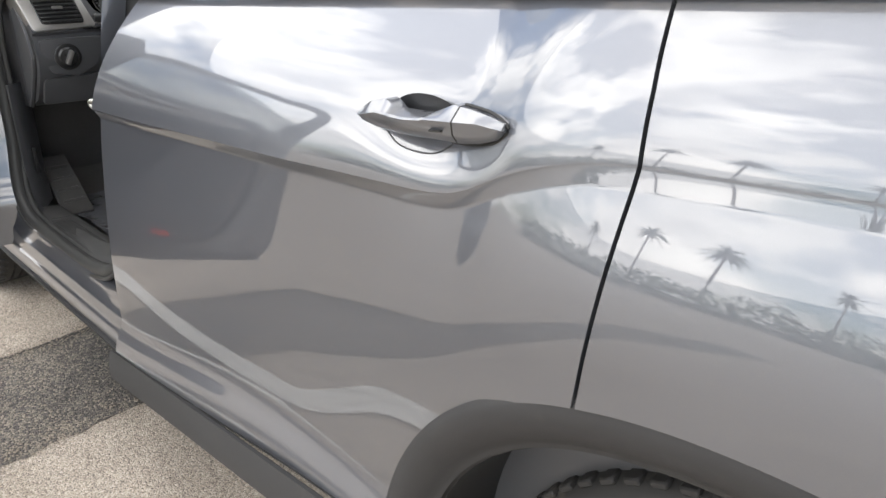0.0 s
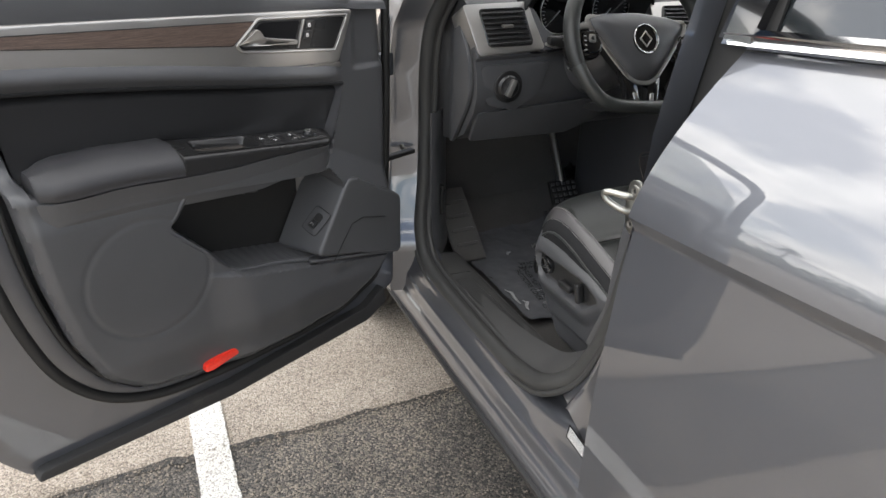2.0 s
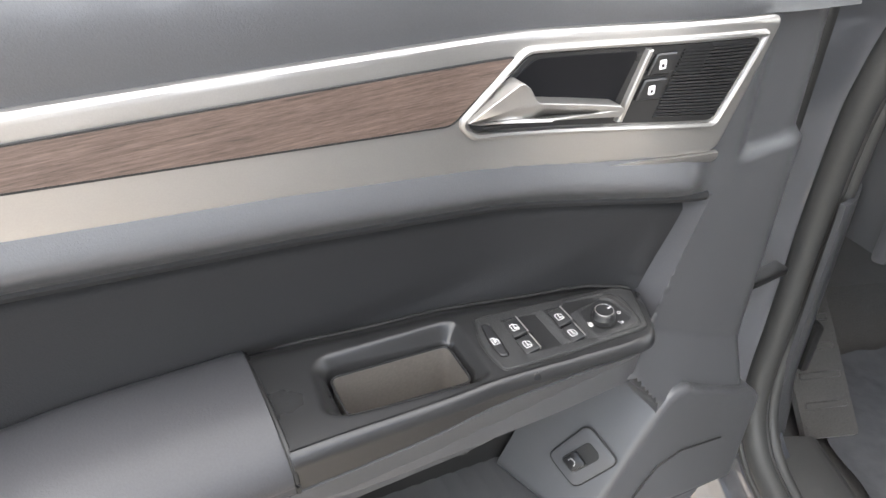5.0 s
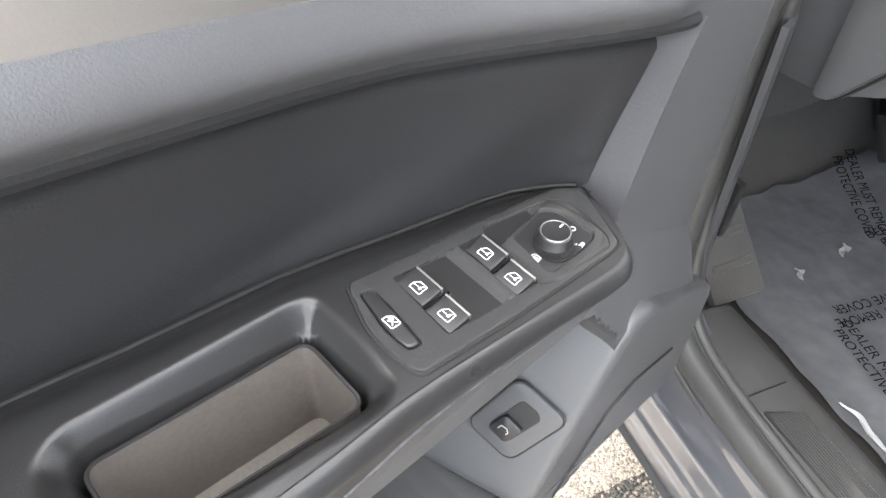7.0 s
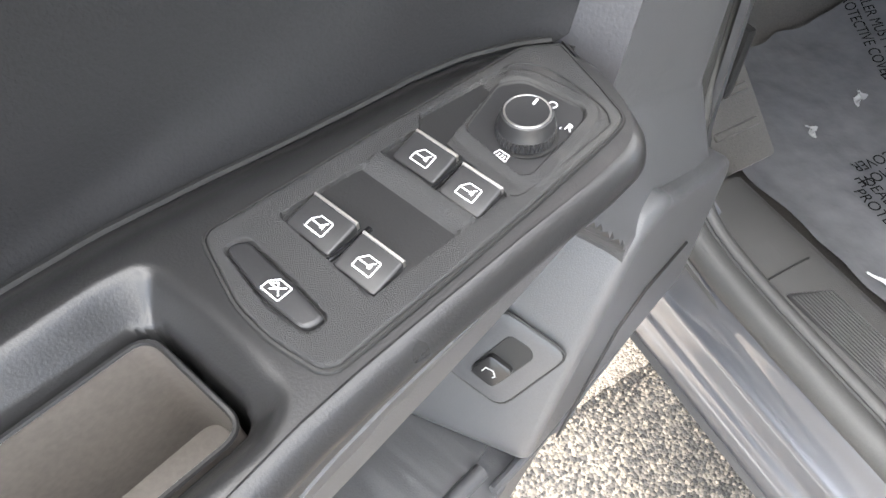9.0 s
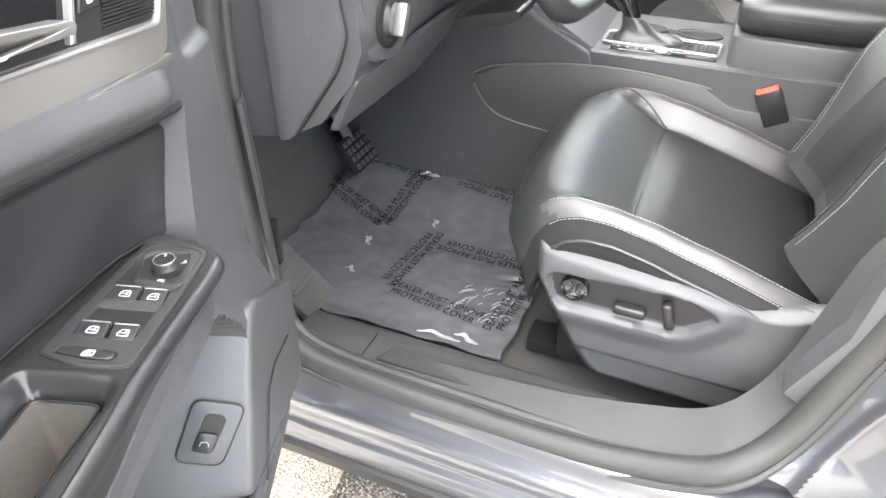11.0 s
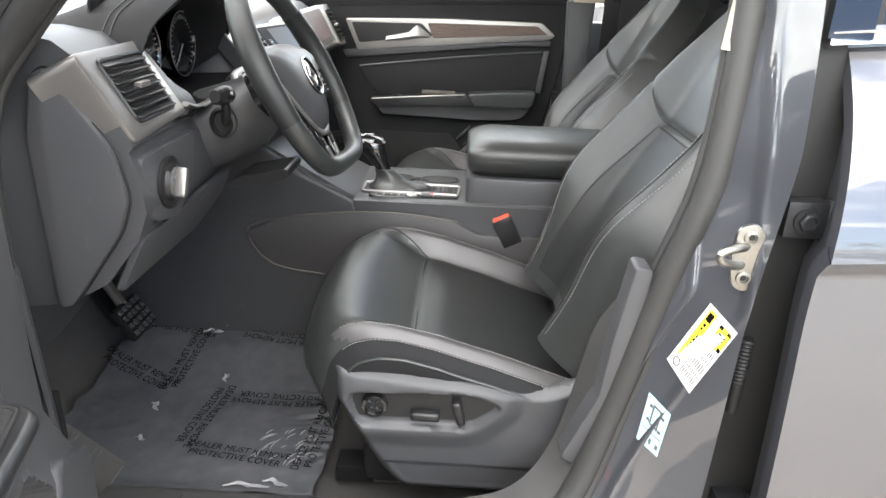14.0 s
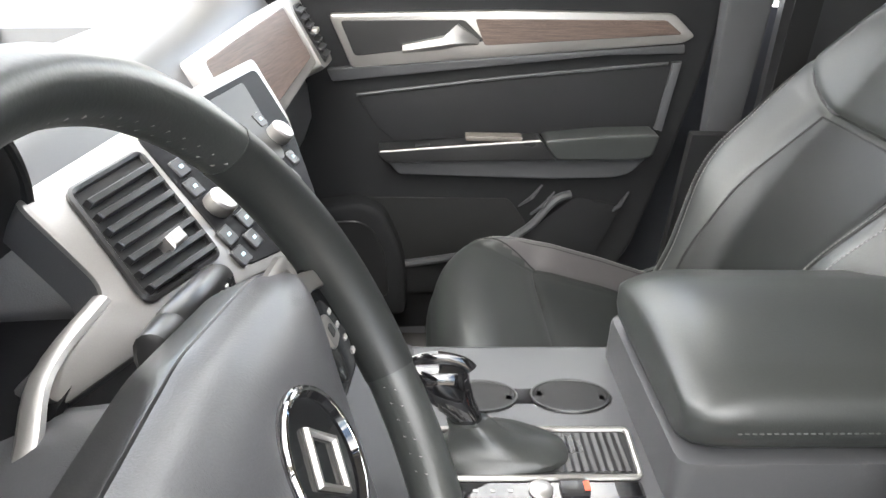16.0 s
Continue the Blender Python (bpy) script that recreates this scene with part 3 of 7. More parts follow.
def open_x(y, z):
    return 0.688 + 0.055 * step(1.80, 1.66, y) * step(0.52, 0.66, z) + 0.040 * step(2.30, 2.47, y) * step(0.50, 0.85, z) + 0.28 * max(0.0, z - 1.15) ** 1.2 + 0.01 * step(1.0, 1.2, z)


ring = smooth_path([(open_x(y, z), y, z) for y, z in OPEN], 8, True)
INWARD = [Vector((0, 2.03 - p.y, 1.05 - p.z)).normalized() for p in ring]
part("door_seal", tube([p + Vector((0.004, 0, 0)) for p in ring], 0.0195, 14, True, up=(1, 0, 0)), SEAL, car, "black rubber door seal round the opening")
part("seal_trim", tube([p + Vector((0.026, 0, 0)) + v * 0.012 for p, v in zip(ring, INWARD)], 0.0095, 10, True, up=(1, 0, 0)), SEAL, car)
part("seal_groove", tube([p + Vector((0.0165, 0, 0)) + v * 0.0135 for p, v in zip(ring, INWARD)], 0.0045, 6, True, up=(1, 0, 0)), RUBBER, car)
part("seal_lip", tube([p + Vector((-0.012, 0, 0)) + (p - Vector((0.66, 2.03, 1.05))).normalized() * 0.018 for p in ring], 0.007, 8, True, up=(1, 0, 0)), SEAL, car)

def pillar_band(y, z):
    """A sunk band between two ridges, which carries the striker and the labels."""
    e = abs(y - 1.560 - 0.34 * max(0.0, 0.96 - z))
    return 0.006 * step(0.023, 0.018, e) - 0.003 * math.exp(-((e - 0.025) / 0.003) ** 2)


def pillar_b(a, b):
    z = 0.55 + 1.00 * a
    yr = lerp_table(sorted((zz, yy) for yy, zz in OPEN[:9]), z) - 0.008
    yr = min(yr, 1.755)
    back = 1.528 - 0.016 * step(0.92, 1.20, z)
    y = yr + (back - yr) * b
    x0 = 0.676 + 0.055 * step(0.42, 0.70, z) + 0.28 * max(0.0, z - 1.15) ** 1.2 + 0.01 * step(1.0, 1.2, z)
    xo = 0.652 + 0.28 * max(0.0, z - 1.15) ** 1.2
    x = x0 + (xo - x0) * min(1.0, b / 0.93) + 0.050 * step(0.92, 1.0, b) + pillar_band(y, z)
    return Vector((x, y, z))


def pillar_x(y, z):
    """The pillar's face where the labels are stuck."""
    yr = lerp_table(sorted((zz, yy) for yy, zz in OPEN[:9]), z) - 0.008
    b = min(1.0, max(0.0, (yr - y) / (yr - 1.528)))
    x0 = open_x(yr, z) - 0.012
    return x0 + (0.652 - x0) * min(1.0, b / 0.93) + pillar_band(y, z)


part("pillar_upper_trim", sheet(lambda a, b: (lambda z: Vector((0.752 + 0.28 * max(0.0, z - 1.15) ** 1.2 + 0.024 * b, 1.572 - 0.15 * (z - 1.257) + 0.006 * math.sin(2.2 * b), z)))(1.257 + 0.32 * a), 12, 6, 0.006), CREAM, car, "cream upper pillar lining")
part("centre_pillar", sheet(pillar_b, 110, 64), PAINT, car, "painted centre pillar")
# Black sheet stands for the shadow on the painted metal behind the pillar.
part("hinge_gap", sheet(lambda a, b: Vector((0.700 + 0.22 * max(0.0, 0.55 + 0.95 * a - 1.15), 1.532 - 0.11 * b, 0.46 + 1.04 * a)), 20, 3, 0.004), RUBBER, car)

SILL = [(0.745, 0.502), (0.71, 0.504), (0.688, 0.500), (0.674, 0.490), (0.666, 0.468), (0.656, 0.448), (0.650, 0.440), (0.647, 0.425),
        (0.644, 0.408), (0.636, 0.394), (0.631, 0.372), (0.634, 0.352)]
sillpts = smooth_path([(x, 0, z) for x, z in SILL], 4)


def sill_f(a, b):
    p = sillpts[min(len(sillpts) - 1, int(round(b * (len(sillpts) - 1))))]
    y = 1.50 + 1.06 * a
    lift = 0.10 * step(2.36, 2.56, y) ** 2 + 0.06 * step(1.80, 1.5, y) * (1 if p.z > 0.46 else 0.2)
    return Vector((p.x, y, p.z + lift * step(0.36, 0.5, p.z)))


part("sill", sheet(sill_f, 60, len(sillpts) - 1, 0.006), PAINT, car, "painted door sill step")
part("sill_cladding", sheet(lambda a, b: Vector((0.634 + 0.05 * b, 1.47 + 1.22 * a, 0.356 - 0.10 * b)), 10, 4, 0.01), CLAD, car, "dark plastic sill cladding")


def pillar_a(a, b):
    """Painted pillar ahead of the opening, where the door hinges."""
    z = 0.40 + 0.90 * a
    y0 = lerp_table(sorted((zz, yy) for yy, zz in OPEN[10:18]), max(z, 0.55)) + 0.010
    y = y0 + 0.022 * step(0, 0.6, b) + 0.10 * step(0.6, 1.0, b)
    x = open_x(y0, z) - 0.008 - 0.075 * step(0.0, 0.62, b) - 0.012 * step(0.7, 1.0, b) + 0.006 * math.sin(6.28 * b) * step(0.6, 0.75, z)
    return Vector((x, y, z))


part("hinge_pillar", sheet(pillar_a, 50, 16, 0.004), PAINT, car, "painted front door pillar")
part("fender", sheet(lambda a, b: Vector((0.60 + 0.02 * b, 2.62 + 1.4 * a, 0.45 + 0.72 * b)), 10, 10, 0.02), PAINT, car)


# windscreen pillar, roof rail and roof
rail = smooth_path([(0.70, 2.56, 1.16), (0.74, 2.44, 1.30), (0.80, 2.20, 1.50), (0.86, 1.95, 1.66), (0.90, 1.6, 1.70), (0.90, 1.0, 1.70), (0.90, 0.2, 1.68)], 6)
part("roof_rail", tube([p + Vector((0.0, 0.035, 0.045)) for p in rail], 0.045, 12), PAINT, car)
part("pillar_lining", tube([p + Vector((0.055, 0.02, 0.0)) for p in rail], 0.036, 12), CREAM, car, "cream windscreen pillar lining")
rail2 = [Vector((3.0 - p.x, p.y, p.z)) for p in rail]
part("roof_rail", tube([p + Vector((0.0, 0.035, 0.045)) for p in rail2], 0.045, 12), PAINT, car)
part("pillar_lining", tube([p + Vector((-0.055, 0.02, 0.0)) for p in rail2], 0.036, 12), CREAM, car, "cream windscreen pillar lining")
part("roof", sheet(lambda a, b: Vector((0.88 + 1.24 * a, 2.05 - 2.9 * b, 1.73 + 0.04 * math.sin(math.pi * a) - 0.04 * (b - 0.4) ** 2)), 16, 16, 0.03), PAINT, car)
part("headliner", sheet(lambda a, b: Vector((0.90 + 1.20 * a, 2.02 - 2.8 * b, 1.675 + 0.03 * math.sin(math.pi * a))), 12, 12, 0.01), CREAM, car, "cream fabric headliner")
ws = part("windscreen", sheet(lambda a, b: Vector((0.78 + 1.44 * a + (0.12 - 0.24 * a) * b, 3.05 + 0.10 * math.sin(math.pi * a) - 1.0 * b, 1.17 + 0.53 * b)), 12, 8, 0.005), GLASS, car, "clear windscreen glass")
ws.visible_shadow = False
part("bonnet", sheet(lambda a, b: Vector((0.66 + 1.68 * a, 3.02 + 1.15 * b, 1.16 + 0.03 * math.sin(math.pi * a) - 0.10 * b * b)), 16, 10, 0.02), PAINT, car)
# floor, bulkhead and the far flank
part("floor_carpet", sheet(lambda a, b: Vector((0.735 + 1.55 * a, -0.3 + 3.3 * b, 0.405 + 0.085 * step(0.86, 0.735, 0.735 + 1.55 * a) + 0.045 * step(1.2, 1.40, 0.735 + 1.55 * a) + 0.34 * step(2.62, 2.95, -0.3 + 3.3 * b) ** 2)), 60, 66, 0.01), CARPET, car, "dark grey carpet")
part("bulkhead", sheet(lambda a, b: Vector((0.70 + 1.62 * a, 2.68 + 0.15 * (1 - b), 0.40 + 0.75 * b)), 4, 4, 0.01), CARPET, car)
part("far_flank", sheet(lambda a, b: Vector((2.38, -0.9 + 4.9 * a, 0.40 + 0.80 * b)), 8, 4, 0.03), PAINT, car)
part("tail_panel", sheet(lambda a, b: Vector((0.62 + 1.8 * a, -0.92, 0.40 + 0.90 * b)), 4, 4, 0.03), PAINT, car)


# ---- the open driver's door ----
DOOR_TURN = 22.5
HINGE = Vector((0.62, 2.394, 0.006))
ca, sa = math.cos(radians(DOOR_TURN)), math.sin(radians(DOOR_TURN))
DOOR_M = Matrix(((-ca, sa, 0, HINGE.x), (-sa, -ca, 0, HINGE.y), (0, 0, 1, 0), (0, 0, 0, 1)))
door = thing("driver_door", "open grey car door with charcoal trim and wood inlay", "car door", m=DOOR_M)


def on_door(a, b, d):
    """a: metres from the hinge along the door, b: height, d: towards the cabin."""
    return Vector((a, d, b))


SHELL = round_poly([(0.0, 0.45), (0.13, 0.405), (0.55, 0.375), (0.98, 0.385), (1.03, 0.46), (1.06, 0.75), (1.065, 1.05), (1.05, 1.285), (0.02, 1.285), (-0.02, 0.9)], 0.06, 6)
part("outer_shell", prism(SHELL, on_door, -0.20, -0.125, 0.012), PAINT, door, "grey painted inner sheet metal of the door")
FLANGE = round_poly([(1.03, 0.46), (1.06, 0.75), (1.065, 1.05), (1.05, 1.285), (0.905, 1.285), (0.905, 1.12), (0.892, 0.80), (0.866, 0.66), (0.82, 0.55), (0.745, 0.480), (0.60, 0.455), (0.22, 0.465), (0.11, 0.53), (0.05, 0.62), (-0.005, 0.62), (0.0, 0.45), (0.13, 0.405), (0.55, 0.375), (0.98, 0.385)], 0.02, 3)
part("inner_flange", prism(FLANGE, on_door, -0.13, -0.055, 0.008), PAINT, door, "grey painted inner flange of the door")
CARD = round_poly([(0.05, 1.10), (0.056, 0.84), (0.075, 0.60), (0.125, 0.535), (0.22, 0.478), (0.60, 0.468), (0.74, 0.492), (0.815, 0.56), (0.857, 0.66), (0.88, 0.80), (0.893, 0.98), (0.90, 1.12), (0.90, 1.262), (0.06, 1.262)], 0.03, 5)
INSERT = round_poly([(0.193, 1.066), (0.40, 1.104), (0.58, 1.131), (0.746, 1.152), (0.878, 1.165), (0.862, 0.975), (0.62, 0.95), (0.59, 0.878), (0.43, 0.872), (0.40, 0.90), (0.236, 0.916)], 0.006, 4)
OPENING = round_poly([(0.612, 0.90), (0.645, 0.846), (0.520, 0.712), (0.315, 0.672), (0.22, 0.672), (0.235, 0.845), (0.262, 0.885)], 0.008, 3)
POD = round_poly([(0.366, 0.680), (0.296, 0.800), (0.266, 0.850), (0.210, 0.846), (0.10, 0.795), (0.05, 0.765), (0.052, 0.604), (0.20, 0.640), (0.335, 0.670)], 0.018, 4)
INSERT_TOP = [(0.20, 1.066), (0.40, 1.104), (0.58, 1.131), (0.746, 1.152), (0.875, 1.164)]
SPEAKER = (0.70, 0.76, 0.125)


def card_depth(u, z):
    d = 0.016 * step(0.0, 0.02, side_of(CARD, u, z)) - 0.012
    top = lerp_table(INSERT_TOP, u)
    # leather band under the trim: two faces with a fold
    d += 0.016 * step(top - 0.002, top + 0.022, z) * step(top + 0.060, top + 0.020, z) * step(0.19, 0.24, u)
    s = side_of(INSERT, u, z)
    d -= 0.11 * step(0.0, 0.008, s)
    # below the armrest
    d += 0.010 * step(0.95, 0.90, z) * step(0.26, 0.40, u)
    d -= 0.112 * step(-0.001, 0.005, side_of(OPENING, u, z))
    # ramp ahead of the pocket
    fold = 0.819 + 0.546 * (u - 0.04)
    d += 0.030 * min(1.0, max(0.0, (fold - z) / 0.075)) * step(0.30, 0.25, u) * step(0.60, 0.70, z)
    lipz = 0.658 + 0.234 * (u - 0.304)
    d += 0.024 * step(lipz + 0.004, lipz - 0.004, z) * step(0.60, 0.48, u)
    # speaker ring and moulded grooves
    r = math.hypot(u - SPEAKER[0], z - SPEAKER[1])
    d -= 0.0022 * math.exp(-((r - SPEAKER[2]) / 0.004) ** 2)
    d -= 0.022 * step(0.60, 0.49, z)
    d -= 0.050 * step(1.245, 1.275, z) ** 2
    d -= 0.010 * step(0.17, 0.14, u) * step(1.09, 1.10, z) + 0.010 * step(0.09, 0.05, u)
    return d


def card_f(a, b):
    u = 0.045 + 0.86 * a
    z = 0.462 + 0.803 * b
    s = side_of(CARD, u, z)
    if s < 0:
        u, z = min(CARD, key=lambda p: (p[0] - u) ** 2 + (p[1] - z) ** 2)
        return Vector((u, -0.05, z))
    return Vector((u, card_depth(u, z), z))


part("door_card", sheet(card_f, 190, 180), PLASTIC, door, "charcoal moulded door trim panel", 50)
part("shoulder", loft([[Vector((u, d, z - 0.005 + 0.085 * k * u - 0.024 * step(0.45, 0.12, u) * (k > 0.5))) for d, z, k in ((-0.03, 1.215, 0.3), (0.004, 1.222, 0.4), (0.0075, 1.240, 0.9), (0.002, 1.254, 1), (-0.012, 1.262, 1), (-0.04, 1.268, 1), (-0.075, 1.270, 1), (-0.11, 1.266, 1), (-0.11, 1.22, 0.3))] for u in [0.06 + 0.87 * k / 20 for k in range(21)]]), PLASTIC, door, "charcoal shoulder of the door under the window", 60)

TRIM = round_poly([(0.160, 1.224), (0.205, 1.116), (0.45, 1.142), (0.90, 1.200), (0.90, 1.232), (0.842, 1.262), (0.60, 1.252), (0.40, 1.243)], 0.012, 4)
trim = part("trim_strip", prism(TRIM, on_door, -0.02, 0.012, 0.006, 3), SILVER, door, "satin silver trim strip")
WOODP = round_poly([(0.413, 1.2285), (0.464, 1.190), (0.858, 1.2305), (0.834, 1.2465)], 0.006, 3)
part("wood_inlay", prism(WOODP, on_door, 0.0, 0.0135, 0.001, 1), WOOD, trim, "brown wood grain inlay")
part("inlay_gap", tube([on_door(a, b, 0.0128) for a, b in WOODP], 0.0009, 6, True, up=(0, 1, 0)), RUBBER, trim)
CUP = round_poly([(0.4065, 1.2320), (0.1795, 1.2140), (0.2180, 1.1450), (0.4480, 1.1780), (0.4580, 1.1900)], 0.006, 4)
part("handle_bezel", tube([on_door(a, b, 0.0135) for a, b in CUP], 0.0028, 8, True, up=(0, 1, 0)), SILVER, trim)
CUP_IN = round_poly([(0.403, 1.2285), (0.1860, 1.2110), (0.2215, 1.1495), (0.4465, 1.1815), (0.4530, 1.1900)], 0.006, 4)
part("handle_cup", prism(CUP_IN, on_door, 0.0, 0.0136, 0.0006, 1), BLACK, trim)
# Flat matte black plate for the shade behind the handle; nothing is sunk.
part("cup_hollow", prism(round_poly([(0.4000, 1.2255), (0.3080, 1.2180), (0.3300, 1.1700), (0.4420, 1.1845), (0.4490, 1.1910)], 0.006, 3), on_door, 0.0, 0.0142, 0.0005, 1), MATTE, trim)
hand_poly = [(0.4545, 1.1908), (0.4180, 1.2165), (0.4120, 1.2120), (0.4045, 1.1995), (0.3300, 1.1850), (0.3275, 1.1810), (0.3310, 1.1765), (0.3900, 1.1840), (0.4460, 1.1880)]
handle_in = part("inner_handle", prism(round_poly(hand_poly, 0.003, 3), lambda a, b, d: on_door(a, b, d - 0.010 * step(0.415, 0.450, a)), 0.006, 0.0285, 0.0035, 3), SILVER, door, "satin silver inner door handle", 40)
part("handle_underside", prism(round_poly([(0.4440, 1.1870), (0.3900, 1.1835), (0.3315, 1.1760), (0.3345, 1.1720), (0.4420, 1.1855)], 0.002, 2), on_door, 0.006, 0.020, 0.002, 2), BLACK, handle_in)
part("divider", prism([(0.3030, 1.2190), (0.2985, 1.2188), (0.3185, 1.1660), (0.3235, 1.1668)], on_door, 0.0, 0.0185, 0.001, 1), SILVER, door)
for k in range(2):
    q0, q1 = 0.04 + 0.5 * k, 0.46 + 0.5 * k
    edge_a = lambda q: (0.2925 + 0.0155 * q, 1.2160 - 0.0370 * q)
    edge_b = lambda q: (0.2730 + 0.0120 * q, 1.2150 - 0.0375 * q)
    b = part("lock_button", prism(round_poly([edge_a(q0), edge_b(q0), edge_b(q1), edge_a(q1)], 0.002, 2), on_door, 0.01, 0.0170, 0.001, 1), BLACK, door)
    mx, mz = [(p + q) / 2 for p, q in zip(edge_a((q0 + q1) / 2), edge_b((q0 + q1) / 2))]
    part("lock_icon", prism(round_poly([(mx + 0.004, mz + 0.0035), (mx - 0.002, mz + 0.0035), (mx - 0.002, mz - 0.0035), (mx + 0.004, mz - 0.0035)], 0.001, 2), on_door, 0.01, 0.0173), WHITE, b)
    part("icon_middle", prism([(mx + 0.0022, mz + 0.0005), (mx - 0.0004, mz + 0.0005), (mx - 0.0004, mz - 0.0022), (mx + 0.0022, mz - 0.0022)], on_door, 0.01, 0.0175), BLACK, b)
ribs = bmesh.new()
for k in range(22):
    s = (k + 0.5) / 22
    a0, b0 = 0.266 + 0.020 * s, 1.2145 - 0.052 * s
    a1, b1 = 0.191 + 0.031 * s, 1.2085 - 0.055 * s
    prism([(a0, b0 + 0.0007), (a1, b1 + 0.0007), (a1, b1 - 0.0007), (a0, b0 - 0.0007)], on_door, 0.012, 0.0155, bm=ribs)
part("ribbed_insert", ribs, BLACK, trim)
part("trim_lower_face", sheet(lambda a, b: on_door(0.203 + 0.697 * a - 0.006 * b, 1.117 + 0.1195 * 0.697 * a - 0.006 * math.sin(math.pi * a) - 0.016 * b, 0.009 - 0.014 * b * b), 24, 5, 0.004), SILVER, trim)


# armrest: leather pad behind, satin black switch housing ahead
REST_TOP = [(0.23, 0.966), (0.30, 0.968), (0.34, 0.970), (0.385, 0.974), (0.42, 0.978), (0.50, 0.987), (0.56, 0.995), (0.61, 1.000), (0.72, 1.010), (0.86, 1.008)]
REST_LIP = [(0.238, -0.012), (0.2429, 0.0027), (0.2531, 0.0265), (0.262, 0.0400), (0.275, 0.0455), (0.2951, 0.0445), (0.3367, 0.0395), (0.3734, 0.0360), (0.4054, 0.0335), (0.4314, 0.0325), (0.47, 0.034), (0.80, 0.034), (0.835, 0.028), (0.86, 0.004)]
REST_BACK = [(0.238, -0.012), (0.2412, -0.020), (0.2532, -0.0300), (0.2746, -0.0425), (0.2993, -0.0505), (0.3486, -0.0605), (0.3913, -0.069), (0.4289, -0.0745), (0.505, -0.078), (0.60, -0.084), (0.80, -0.080), (0.86, -0.05)]


def rest_top(u):
    return sum(lerp_table(REST_TOP, u + e) for e in (-0.02, -0.01, 0, 0.01, 0.02)) / 5


def rest_lip(u):
    """How far the rim stands towards the cabin."""
    return sum(lerp_table(REST_LIP, u + e) for e in (-0.004, 0, 0.004)) / 3


def rest_back(u):
    return lerp_table(REST_BACK, u)


def rest_deep(u):
    return 0.018 + 0.026 * step(0.27, 0.60, u)


def insert_pad(a, b):
    """Padded insert that leans back to the armrest, with a rolled upper edge."""
    uf = 0.2030 + 0.050 * b
    u = uf + (0.870 - 0.010 * b - uf) * a
    z = lerp_table(INSERT_TOP, u) - 0.002 - (0.150 + 0.02 * a) * b
    d = -0.006 + (rest_back(u) + 0.003) * (1 - step(0.96, 1.06, z)) - 0.014 * step(0.10, 0.0, b)
    return Vector((u, d, z))


part("insert_pad", sheet(insert_pad, 90, 40), SOFT_AND_SHADE, door, "soft black vinyl insert", 60)


def chamfer(a, b):
    """Bright slanting return at the insert's leading end."""
    p = insert_pad(0.0, a)
    return Vector((p.x - 0.010 * b, p.y - 0.004 + (0.013 - p.y) * b, p.z + 0.006 * b))


part("insert_welt", tube([Vector((u, 0.003, lerp_table(INSERT_TOP, u) + 0.002)) for u in [0.195 + 0.68 * k / 60 for k in range(61)]], 0.005, 8), SOFT_AND_SHADE, door)
part("insert_return", sheet(chamfer, 24, 6), PADV, door, "", 50)


pad_rings = []
for k in range(41):
    u = 0.604 + 0.252 * k / 40
    t, l, b = rest_top(u), rest_lip(u), rest_back(u)
    end = step(0.856, 0.82, u)
    w = l - b
    sec = [(b - 0.01, t - 0.02), (b + 0.004, t + 0.006 * end), (b + 0.25 * w, t + 0.011 * end), (b + 0.60 * w, t + 0.008 * end), (l - 0.022, t - 0.001), (l - 0.006, t - 0.012), (l + 0.001, t - 0.026), (l - 0.002, t - 0.038), (l - 0.012, t - 0.044), (b, t - 0.044)]
    pad_rings.append([Vector((u, p[0], p[1])) for p in smooth_path([(d, z, 0) for d, z in sec], 3, True)])
part("armrest_pad", loft(pad_rings), PADV, door, "black leather armrest pad", 60)
part("pad_joint", tube(smooth_path([Vector((0.602, d, z)) for d, z in ((-0.08, 1.000), (-0.03, 1.002), (0.010, 0.999), (0.028, 0.990), (0.034, 0.970), (0.033, 0.958))], 4), 0.0022, 6), RUBBER, door)
rest = thing("switch_housing", "", "")
rest.parent = door
us = [0.238, 0.242, 0.248, 0.254, 0.26, 0.266, 0.272, 0.28, 0.287, 0.295, 0.31, 0.33] + [0.35 + 0.515 * k / 20 for k in range(21)]
BOXR = round_poly([(0.427, -0.047), (0.4255, -0.020), (0.4285, 0.016), (0.440, 0.021), (0.552, 0.012), (0.566, 0.004), (0.560, -0.040), (0.548, -0.049), (0.44, -0.050)], 0.010, 4)
BOXI = round_poly([(0.4395, -0.0365), (0.4400, 0.0085), (0.549, 0.0035), (0.548, -0.0385)], 0.008, 4)


def housing_top(a, b):
    """Top of the housing with the grab box sunk into it."""
    u = 0.238 + 0.364 * a
    lo, hi = rest_back(u) - 0.002, rest_lip(u) - 0.008
    d = lo + (hi - lo) * b
    t = rest_top(u) + 0.004 - 0.009 * (d + 0.06) / 0.10 - 0.010 * step(0.030, 0.0, d - lo) ** 2 - 0.006 * step(0.250, 0.238, u)
    t -= 0.014 * step(-0.003, 0.0125, side_of(BOXR, u, d)) + 0.092 * step(-0.0040, -0.0010, side_of(BOXI, u, d))
    return Vector((u, d, t))


part("housing_top", sheet(housing_top, 170, 70), BLACK, rest, "", 60)


